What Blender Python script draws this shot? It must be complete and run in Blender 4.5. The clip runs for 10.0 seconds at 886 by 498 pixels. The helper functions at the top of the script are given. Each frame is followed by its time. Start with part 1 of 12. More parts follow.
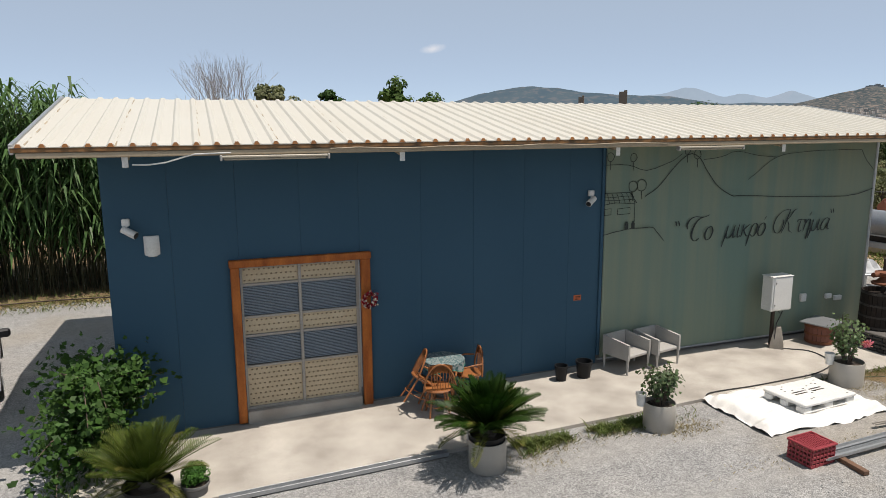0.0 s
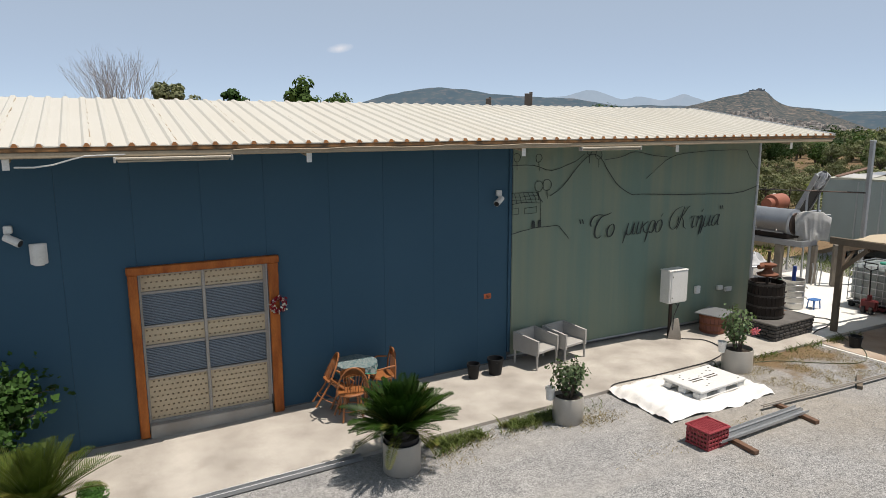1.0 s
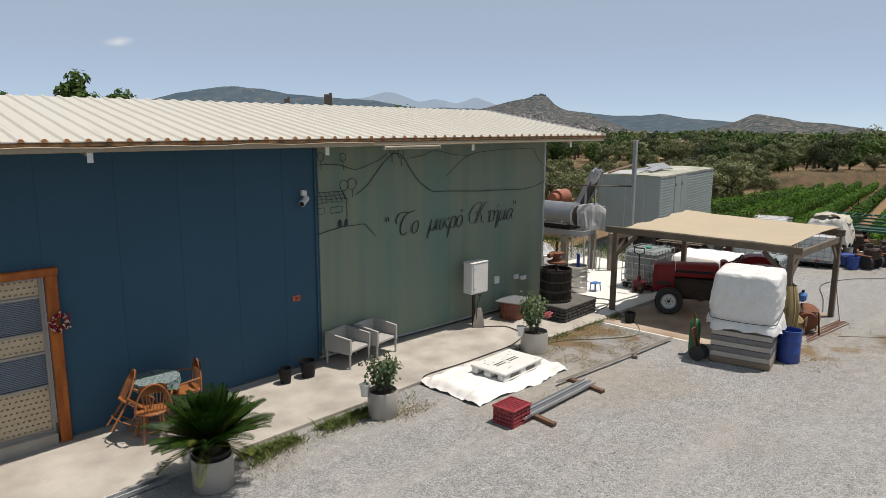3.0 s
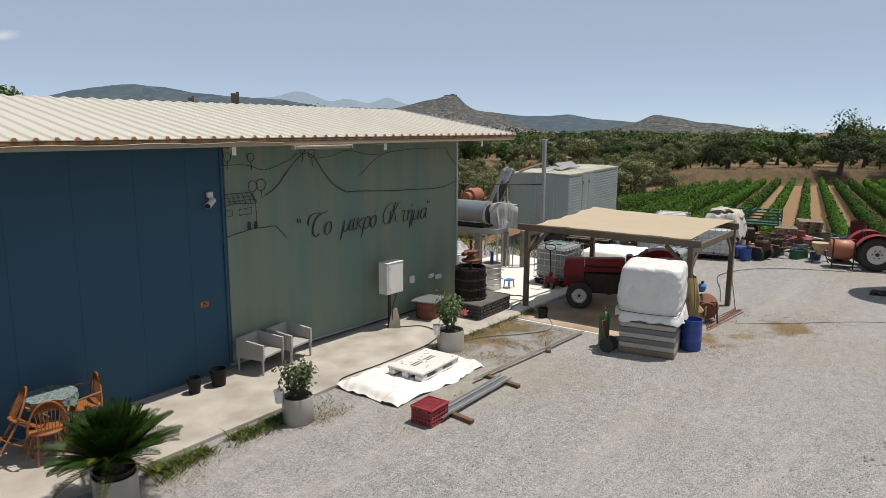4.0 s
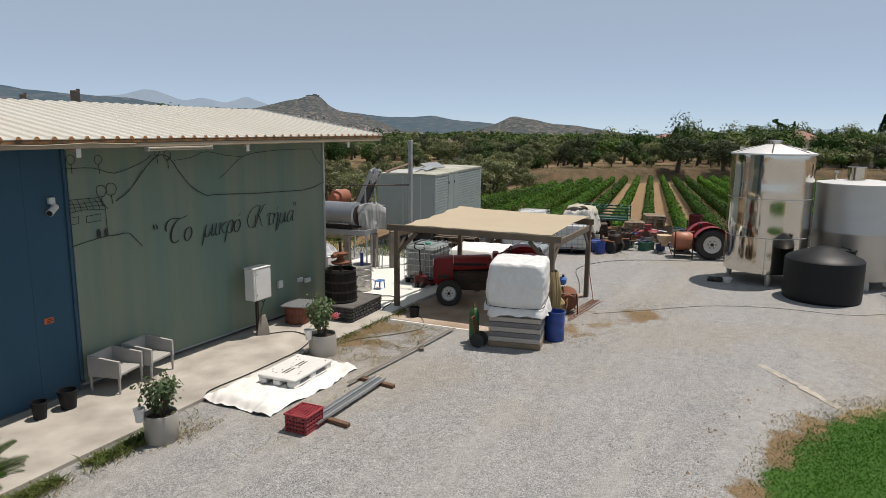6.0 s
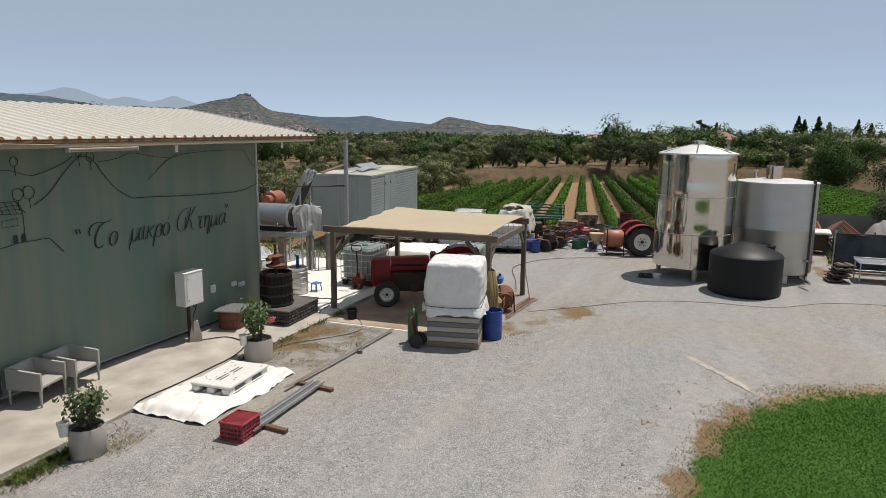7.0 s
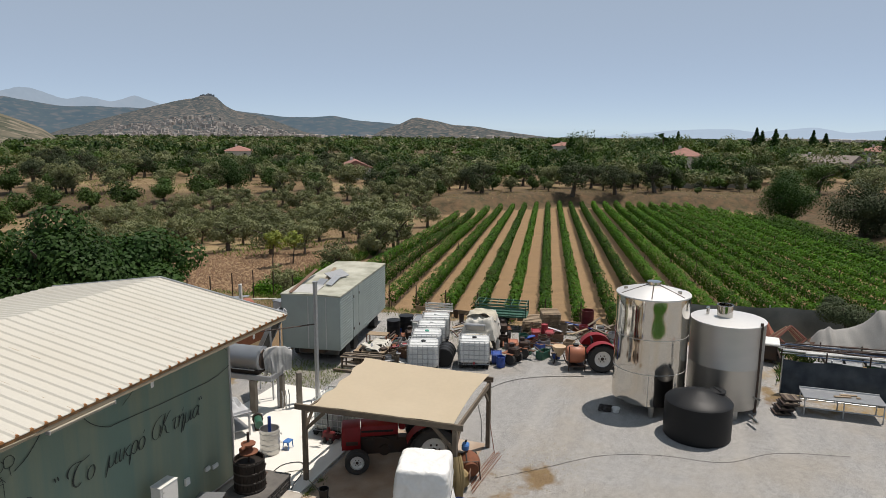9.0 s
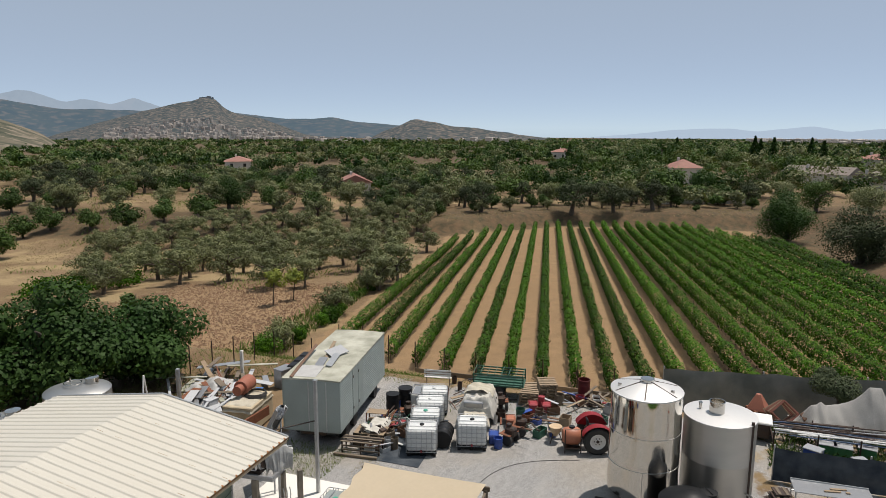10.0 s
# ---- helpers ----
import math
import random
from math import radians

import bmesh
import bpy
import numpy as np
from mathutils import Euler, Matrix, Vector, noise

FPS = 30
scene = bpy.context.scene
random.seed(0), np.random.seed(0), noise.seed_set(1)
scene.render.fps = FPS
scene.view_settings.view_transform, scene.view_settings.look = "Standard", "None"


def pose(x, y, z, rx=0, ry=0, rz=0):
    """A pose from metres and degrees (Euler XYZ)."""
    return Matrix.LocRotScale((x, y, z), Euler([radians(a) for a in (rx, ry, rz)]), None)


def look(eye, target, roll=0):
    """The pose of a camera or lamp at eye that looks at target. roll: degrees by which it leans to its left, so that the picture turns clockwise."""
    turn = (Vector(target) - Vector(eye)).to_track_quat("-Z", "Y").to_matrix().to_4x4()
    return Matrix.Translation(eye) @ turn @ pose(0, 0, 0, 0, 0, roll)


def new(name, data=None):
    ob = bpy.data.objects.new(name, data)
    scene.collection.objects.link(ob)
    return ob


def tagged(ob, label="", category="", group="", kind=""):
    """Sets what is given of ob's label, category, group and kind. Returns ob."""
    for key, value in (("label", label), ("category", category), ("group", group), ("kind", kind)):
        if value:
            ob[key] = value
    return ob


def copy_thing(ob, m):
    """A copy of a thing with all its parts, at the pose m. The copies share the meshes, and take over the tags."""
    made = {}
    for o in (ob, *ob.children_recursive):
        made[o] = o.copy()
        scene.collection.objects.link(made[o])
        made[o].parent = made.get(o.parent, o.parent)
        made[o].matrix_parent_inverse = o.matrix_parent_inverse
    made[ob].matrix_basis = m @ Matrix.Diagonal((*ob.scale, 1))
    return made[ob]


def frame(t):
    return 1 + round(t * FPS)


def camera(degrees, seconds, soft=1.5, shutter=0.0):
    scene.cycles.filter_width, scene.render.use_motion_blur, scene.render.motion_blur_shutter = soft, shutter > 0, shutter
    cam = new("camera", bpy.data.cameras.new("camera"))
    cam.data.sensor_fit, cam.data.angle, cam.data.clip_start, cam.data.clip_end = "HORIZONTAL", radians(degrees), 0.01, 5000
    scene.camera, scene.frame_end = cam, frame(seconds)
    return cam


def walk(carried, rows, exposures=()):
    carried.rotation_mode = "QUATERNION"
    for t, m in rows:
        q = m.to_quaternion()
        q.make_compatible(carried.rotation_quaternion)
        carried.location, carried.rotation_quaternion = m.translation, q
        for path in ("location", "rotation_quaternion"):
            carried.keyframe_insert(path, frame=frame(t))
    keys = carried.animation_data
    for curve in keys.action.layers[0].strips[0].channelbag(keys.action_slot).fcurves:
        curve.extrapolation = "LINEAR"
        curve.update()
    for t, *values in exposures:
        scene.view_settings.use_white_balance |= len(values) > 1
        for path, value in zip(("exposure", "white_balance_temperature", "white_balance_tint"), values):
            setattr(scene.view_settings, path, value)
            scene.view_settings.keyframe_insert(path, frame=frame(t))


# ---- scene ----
cam = camera(66.0, 10.0, 0.8)

PATH = [
    (0, (0.148, 0.396, 4.48), (0.815, 2.247, 4.116), -0.3),
    (0.5, (0.164, 0.396, 4.493), (0.938, 2.204, 4.129), -0.2),
    (1, (0.177, 0.407, 4.485), (1.08, 2.154, 4.122), -0.1),
    (1.5, (0.155, 0.402, 4.482), (1.193, 2.072, 4.118), -0.0),
    (2, (0.135, 0.386, 4.471), (1.295, 1.975, 4.109), 0.1),
    (2.5, (0.121, 0.388, 4.461), (1.383, 1.897, 4.101), 0.2),
    (4, (0.188, 0.428, 4.436), (1.717, 1.667, 4.078), 0.3),
    (4.5, (0.187, 0.457, 4.438), (1.778, 1.615, 4.081), 0.3),
    (5, (0.167, 0.465, 4.43), (1.814, 1.542, 4.074), 0.3),
    (5.5, (0.163, 0.469, 4.435), (1.861, 1.465, 4.08), 0.4),
    (6, (0.169, 0.468, 4.436), (1.911, 1.386, 4.083), 0.5),
    (7.5, (0.192, 0.482, 4.452), (2.037, 1.172, 4.101), 0.6),
    (8, (0.219, 0.496, 5.355), (2.072, 1.16, 5.004), 0.6),
    (8.5, (0.231, 0.528, 7.039), (2.085, 1.192, 6.69), 0.6),
    (9, (0.269, 0.517, 8.883), (2.123, 1.181, 8.531), 0.5),
    (9.5, (0.275, 0.512, 10.696), (2.129, 1.176, 10.344), 0.3),
    (10, (0.403, 0.487, 12.103), (2.257, 1.151, 11.752), 0.2),
]
walk(cam, [(t, look(eye, aim, lean)) for t, eye, aim, lean in PATH],
     [(0, 0.12, 6650, 12.5), (1, 0.11, 6650, 12.5), (2.5, 0.0, 6650, 12.5), (5, -0.05, 6650, 12.5), (7.5, -0.1, 6650, 12.5), (10, -0.08, 6650, 12.5)])

# ---- light ----
SUN_WAY = Vector((0.26, -0.21, 1.0)).normalized()      # from the ground to the sun
sun = new("sun", bpy.data.lights.new("sun", "SUN"))
sun.data.energy, sun.data.angle, sun.data.color = 5.0, radians(0.53), (1.0, 0.95, 0.87)
sun.matrix_world = look(SUN_WAY * 60, (0, 0, 0))

world = bpy.data.worlds.new("sky")
scene.world = world
world.use_nodes = True
wn, wl = world.node_tree.nodes, world.node_tree.links
sky = wn.new("ShaderNodeTexSky")
sky.sky_type, sky.sun_disc = "NISHITA", False
sky.sun_elevation, sky.sun_rotation = math.asin(SUN_WAY.z), math.atan2(SUN_WAY.x, SUN_WAY.y)
sky.altitude, sky.air_density, sky.dust_density, sky.ozone_density = 60.0, 0.32, 0.0, 1.5
pale = wn.new("ShaderNodeMix")                        # summer haze: the whole sky is milky
pale.data_type = "RGBA"
pale.inputs["Factor"].default_value = 0.52
pale.inputs["B"].default_value = (6.1, 7.3, 8.25, 1)
wl.new(sky.outputs[0], pale.inputs["A"])
wl.new(pale.outputs["Result"], wn["Background"].inputs[0])
wn["Background"].inputs[1].default_value = 0.1
scene.view_settings.exposure = 0.0

# ---- tools ----


class Geo:
    """Collects vertices and faces of one mesh."""

    def __init__(self):
        self.v, self.f = [], []

    def add(self, verts, faces, m=None):
        base = len(self.v)
        if m is not None:
            verts = [m @ Vector(p) for p in verts]
        self.v.extend(tuple(p) for p in verts)
        self.f.extend(tuple(i + base for i in f) for f in faces)
        return self

    def box(self, c, s, b=0.01, m=None, rz=0.0, rx=0.0, ry=0.0):
        """A box with chamfered edges: centre, full size, chamfer."""
        h = [k / 2 for k in s]
        b = max(min(b, 0.45 * min(s)), 1e-4)
        verts, at = [], {}
        for sx in (-1, 1):
            for sy in (-1, 1):
                for sz in (-1, 1):
                    for ax in range(3):
                        p = [sx * (h[0] - b), sy * (h[1] - b), sz * (h[2] - b)]
                        p[ax] = (sx, sy, sz)[ax] * h[ax]
                        at[(sx, sy, sz, ax)] = len(verts)
                        verts.append(p)
        faces = []
        for ax in range(3):
            u, w = (ax + 1) % 3, (ax + 2) % 3
            for sg in (-1, 1):
                loop = []
                for su, sw in ((-1, -1), (1, -1), (1, 1), (-1, 1)):
                    k = [0, 0, 0]
                    k[ax], k[u], k[w] = sg, su, sw
                    loop.append(at[(*k, ax)])
                faces.append(loop if sg > 0 else loop[::-1])
            for su in (-1, 1):
                for sw in (-1, 1):
                    k0, k1 = [0, 0, 0], [0, 0, 0]
                    k0[ax], k0[u], k0[w] = -1, su, sw
                    k1[ax], k1[u], k1[w] = 1, su, sw
                    q = [at[(*k0, u)], at[(*k1, u)], at[(*k1, w)], at[(*k0, w)]]
                    faces.append(q if su * sw > 0 else q[::-1])
        for sx in (-1, 1):
            for sy in (-1, 1):
                for sz in (-1, 1):
                    q = [at[(sx, sy, sz, a)] for a in range(3)]
                    faces.append(q if sx * sy * sz > 0 else q[::-1])
        t = Matrix.Translation(c) @ Euler((radians(rx), radians(ry), radians(rz))).to_matrix().to_4x4()
        return self.add(verts, faces, m @ t if m is not None else t)

    def beam(self, p0, p1, w, h, b=0.008):
        """A straight bar of section w x h from p0 to p1, its height kept as upright as it can be."""
        p0, p1 = Vector(p0), Vector(p1)
        d = p1 - p0
        x = d.normalized()
        up = Vector((0, 0, 1)) if abs(x.z) < 0.98 else Vector((0, 1, 0))
        y = up.cross(x).normalized()
        z = x.cross(y)
        r = Matrix((x, y, z)).transposed().to_4x4()
        return self.box((0, 0, 0), (d.length, w, h), b, Matrix.Translation((p0 + p1) / 2) @ r)

    def cyl(self, p0, p1, r0, r1=None, n=16, caps=True):
        return self.tube([p0, p1], [r0, r0 if r1 is None else r1], n, caps)

    def tube(self, pts, r, n=8, caps=True):
        pts = [Vector(p) for p in pts]
        rs = r if isinstance(r, (list, tuple)) else [r] * len(pts)
        verts, faces = [], []
        side = None
        for i, p in enumerate(pts):
            d = (pts[min(i + 1, len(pts) - 1)] - pts[max(i - 1, 0)]).normalized()
            if side is None:
                side = d.orthogonal().normalized()
            side = (side - d * side.dot(d)).normalized()
            other = d.cross(side)
            for k in range(n):
                a = 2 * math.pi * k / n
                verts.append(p + (side * math.cos(a) + other * math.sin(a)) * rs[i])
        for i in range(len(pts) - 1):
            for k in range(n):
                a, b2 = i * n + k, i * n + (k + 1) % n
                faces.append((a, b2, b2 + n, a + n))
        if caps:
            faces.append(tuple(range(n))[::-1])
            faces.append(tuple(range((len(pts) - 1) * n, len(pts) * n)))
        return self.add(verts, faces)

    def lathe(self, prof, n=32, c=(0, 0, 0), m=None, cap=True):
        """Turns a profile of (radius, height) round the upright axis."""
        verts, faces = [], []
        for rad, z in prof:
            for k in range(n):
                a = 2 * math.pi * k / n
                verts.append((c[0] + rad * math.cos(a), c[1] + rad * math.sin(a), c[2] + z))
        for i in range(len(prof) - 1):
            for k in range(n):
                a, b2 = i * n + k, i * n + (k + 1) % n
                faces.append((a, b2, b2 + n, a + n))
        if cap and prof[0][0] > 1e-4:
            faces.append(tuple(range(n))[::-1])
        if cap and prof[-1][0] > 1e-4:
            faces.append(tuple(range((len(prof) - 1) * n, len(prof) * n)))
        return self.add(verts, faces, m)

    def sheet(self, nx, ny, fn, thick=0.0, m=None):
        """A sheet from fn(u, v) -> (x, y, z), with a thickness below it."""
        verts, faces = [], []
        for i in range(nx + 1):
            for j in range(ny + 1):
                verts.append(fn(i / nx, j / ny))
        w = ny + 1
        for i in range(nx):
            for j in range(ny):
                a = i * w + j
                faces.append((a, a + w, a + w + 1, a + 1))
        if thick:
            k = len(verts)
            verts += [(p[0], p[1], p[2] - thick) for p in verts[:k]]
            faces += [tuple(q + k for q in f[::-1]) for f in faces]
            rim = [i * w for i in range(nx)] + [nx * w + j for j in range(ny)]
            rim += [i * w + ny for i in range(nx, 0, -1)] + [j for j in range(ny, 0, -1)]
            for a, b2 in zip(rim, rim[1:] + rim[:1]):
                faces.append((b2, a, a + k, b2 + k))
        return self.add(verts, faces, m)

    def mesh(self, name, smooth=True, angle=38):
        me = bpy.data.meshes.new(name)
        me.from_pydata(self.v, [], self.f)
        if smooth:
            me.polygons.foreach_set("use_smooth", [True] * len(me.polygons))
            me.set_sharp_from_angle(angle=radians(angle))
        me.update()
        return me


def part(name, geo, material, parent=None, label="", smooth=True, m=None):
    me = geo if isinstance(geo, bpy.types.Mesh) else geo.mesh(name, smooth)
    if not me.materials:
        me.materials.append(material)
    ob = new(name, me)
    ob.parent = parent
    if m is not None:
        ob.matrix_basis = m
    return tagged(ob, label)


def thing(name, label, category, at=(0, 0, 0), rz=0.0, group="", kind=""):
    ob = new(name)
    ob.empty_display_size = 0.1
    ob.matrix_basis = pose(*at, 0, 0, rz)
    return tagged(ob, label, category, group, kind)


def solid(name, geo, material, label, category="", group="", kind="", smooth=True):
    """A top-level thing or piece of the setting that is one mesh."""
    return tagged(part(name, geo, material, None, "", smooth), label, category, group, kind)


def quads(centers, sizes, normals=None, stretch=1.0, seed=1, width=0.36):
    """Many small leaves as loose quads: a mesh from arrays."""
    r = np.random.default_rng(seed)
    n = len(centers)
    a = r.normal(size=(n, 3))
    if normals is not None:
        a = np.cross(normals, a) + 0.3 * a
    a /= np.linalg.norm(a, axis=1, keepdims=True) + 1e-9
    b = np.cross(a, r.normal(size=(n, 3)))
    if normals is not None:
        b = np.cross(normals, a) + 0.35 * b
    b /= np.linalg.norm(b, axis=1, keepdims=True) + 1e-9
    s = np.asarray(sizes).reshape(-1, 1) * np.ones((n, 1))
    a, b = a * s * stretch * 0.5, b * s * width
    c = np.asarray(centers)
    bend = np.cross(a, b)
    bend = bend / (np.linalg.norm(bend, axis=1, keepdims=True) + 1e-9) * s * 0.12
    v = np.stack([c - a, c + b - bend, c + a, c - b - bend], 1).reshape(-1, 3)
    return v


def leaf_mesh(name, v, material):
    me = bpy.data.meshes.new(name)
    n = len(v) // 4
    me.vertices.add(4 * n)
    me.vertices.foreach_set("co", np.ascontiguousarray(v, dtype=np.float32).ravel())
    me.loops.add(4 * n)
    me.loops.foreach_set("vertex_index", np.arange(4 * n, dtype=np.int32))
    me.polygons.add(n)
    me.polygons.foreach_set("loop_start", np.arange(0, 4 * n, 4, dtype=np.int32))
    me.polygons.foreach_set("loop_total", np.full(n, 4, dtype=np.int32))
    me.update(calc_edges=True)
    me.validate()
    me.materials.append(material)
    return me


def smooth01(a, b, x):
    t = np.clip((np.asarray(x, float) - a) / (b - a), 0, 1)
    return t * t * (3 - 2 * t)


def ground_z(x, y):
    """Height of the land: a yard that dips to the west, a step down to the vineyard, a bank at its end."""
    x, y = np.asarray(x, float), np.asarray(y, float)
    z = -0.16 * np.clip((8 - x) / 6, 0, 1.3)
    z = z - 1.6 * smooth01(29.5, 34.5, x) - 2.4 * np.clip((x - 34) / 72, 0, 1)
    z = z - 0.085 * np.clip(y - 22, 0, 40) * smooth01(26, 50, x) * (1 - smooth01(75, 112, x))
    edge = field_end(y)
    z = z + 2.0 * smooth01(edge + 1, edge + 6.5, x) * (1 - 0.6 * smooth01(36, 46, y))
    z = z + 2.0 * smooth01(-18.5, -24, y) * smooth01(40, 66, x) * smooth01(138, 112, x)
    z = z - 0.0115 * np.clip(np.hypot(x, y) - 260, 0, None)
    return z


def field_end(y):
    """Where the vineyard stops and the bank begins."""
    return 116 - 0.2 * y - 0.9 * np.clip(np.asarray(y, float) - 20, 0, 14)


def on_ground(x, y):
    return (x, y, float(ground_z(x, y)))

# ---- materials ----
def material(name, color, rough=0.6, metal=0.0, color2=None, scale=3.0, fine=40.0, mix=0.5, bump=0.15, grain=0.12,
             spec=0.5, coat=0.0, stretch=(1, 1, 1), rand=0.0, detail=5.0, dist=0.004, contrast=0.28):
    """A surface with stains at one scale and grain at another, both in metres."""
    mat = bpy.data.materials.new(name)
    mat.use_nodes = True
    n, l = mat.node_tree.nodes, mat.node_tree.links
    bs = n["Principled BSDF"]
    tc = n.new("ShaderNodeTexCoord")
    mp = n.new("ShaderNodeMapping")
    mp.inputs["Scale"].default_value = stretch
    l.new(tc.outputs["Object"], mp.inputs[0])
    big, small = n.new("ShaderNodeTexNoise"), n.new("ShaderNodeTexNoise")
    big.inputs["Scale"].default_value, big.inputs["Detail"].default_value = scale, detail
    small.inputs["Scale"].default_value, small.inputs["Detail"].default_value = fine, 3.0
    l.new(mp.outputs[0], big.inputs[0])
    l.new(mp.outputs[0], small.inputs[0])
    ramp = n.new("ShaderNodeMapRange")
    ramp.inputs["From Min"].default_value, ramp.inputs["From Max"].default_value = 0.5 - contrast, 0.5 + contrast
    l.new(big.outputs[0], ramp.inputs[0])
    m1 = n.new("ShaderNodeMix")
    m1.data_type = "RGBA"
    c2 = color2 or tuple(k * 0.72 for k in color)
    m1.inputs["A"].default_value, m1.inputs["B"].default_value = (*color, 1), (*c2, 1)
    fac = n.new("ShaderNodeMath")
    fac.operation = "MULTIPLY"
    fac.inputs[1].default_value = mix
    l.new(ramp.outputs[0], fac.inputs[0])
    l.new(fac.outputs[0], m1.inputs["Factor"])
    hsv = n.new("ShaderNodeHueSaturation")
    l.new(m1.outputs["Result"], hsv.inputs["Color"])
    val = n.new("ShaderNodeMapRange")
    val.inputs["To Min"].default_value, val.inputs["To Max"].default_value = 1 - grain * 2, 1 + grain * 2
    l.new(small.outputs[0], val.inputs[0])
    last = val.outputs[0]
    if rand:
        info = n.new("ShaderNodeObjectInfo")
        geo = n.new("ShaderNodeNewGeometry")
        add = n.new("ShaderNodeMath")
        add.operation = "ADD"
        l.new(info.outputs["Random"], add.inputs[0])
        l.new(geo.outputs["Random Per Island"], add.inputs[1])
        rr = n.new("ShaderNodeMapRange")
        rr.inputs["From Max"].default_value = 2.0
        rr.inputs["To Min"].default_value, rr.inputs["To Max"].default_value = 1 - rand, 1 + rand
        l.new(add.outputs[0], rr.inputs[0])
        mul = n.new("ShaderNodeMath")
        mul.operation = "MULTIPLY"
        l.new(rr.outputs[0], mul.inputs[0])
        l.new(last, mul.inputs[1])
        last = mul.outputs[0]
    l.new(last, hsv.inputs["Value"])
    l.new(hsv.outputs[0], bs.inputs["Base Color"])
    rg = n.new("ShaderNodeMapRange")
    rg.inputs["To Min"].default_value, rg.inputs["To Max"].default_value = max(rough - 0.1, 0.02), min(rough + 0.1, 1)
    l.new(big.outputs[0], rg.inputs[0])
    l.new(rg.outputs[0], bs.inputs["Roughness"])
    bs.inputs["Metallic"].default_value = metal
    bs.inputs["Specular IOR Level"].default_value = spec
    bs.inputs["Coat Weight"].default_value = coat
    if bump:
        bp = n.new("ShaderNodeBump")
        bp.inputs["Strength"].default_value, bp.inputs["Distance"].default_value = bump, dist
        l.new(small.outputs[0], bp.inputs["Height"])
        l.new(bp.outputs[0], bs.inputs["Normal"])
    return mat


def leaf_material(name, color, color2, rough=0.55, trans=0.25, scale=1.5, rand=0.35, tinge=(1.0, 1.15, 0.45), grain=0.12):
    """Leaves that vary from one to the next, and let some light through."""
    mat = material(name, color, rough, 0, color2, scale, 9.0, 0.9, 0, grain, 0.12, rand=rand)
    n, l = mat.node_tree.nodes, mat.node_tree.links
    bs = n["Principled BSDF"]
    tr = n.new("ShaderNodeBsdfTranslucent")
    tint = n.new("ShaderNodeMix")
    tint.data_type, tint.blend_type = "RGBA", "MULTIPLY"
    tint.inputs["Factor"].default_value = 1.0
    tint.inputs["B"].default_value = (*tinge, 1)
    src = bs.inputs["Base Color"].links[0].from_socket
    l.new(src, tint.inputs["A"])
    l.new(tint.outputs["Result"], tr.inputs[0])
    mx = n.new("ShaderNodeMixShader")
    mx.inputs[0].default_value = trans
    l.new(bs.outputs[0], mx.inputs[1])
    l.new(tr.outputs[0], mx.inputs[2])
    l.new(mx.outputs[0], n["Material Output"].inputs[0])
    return mat


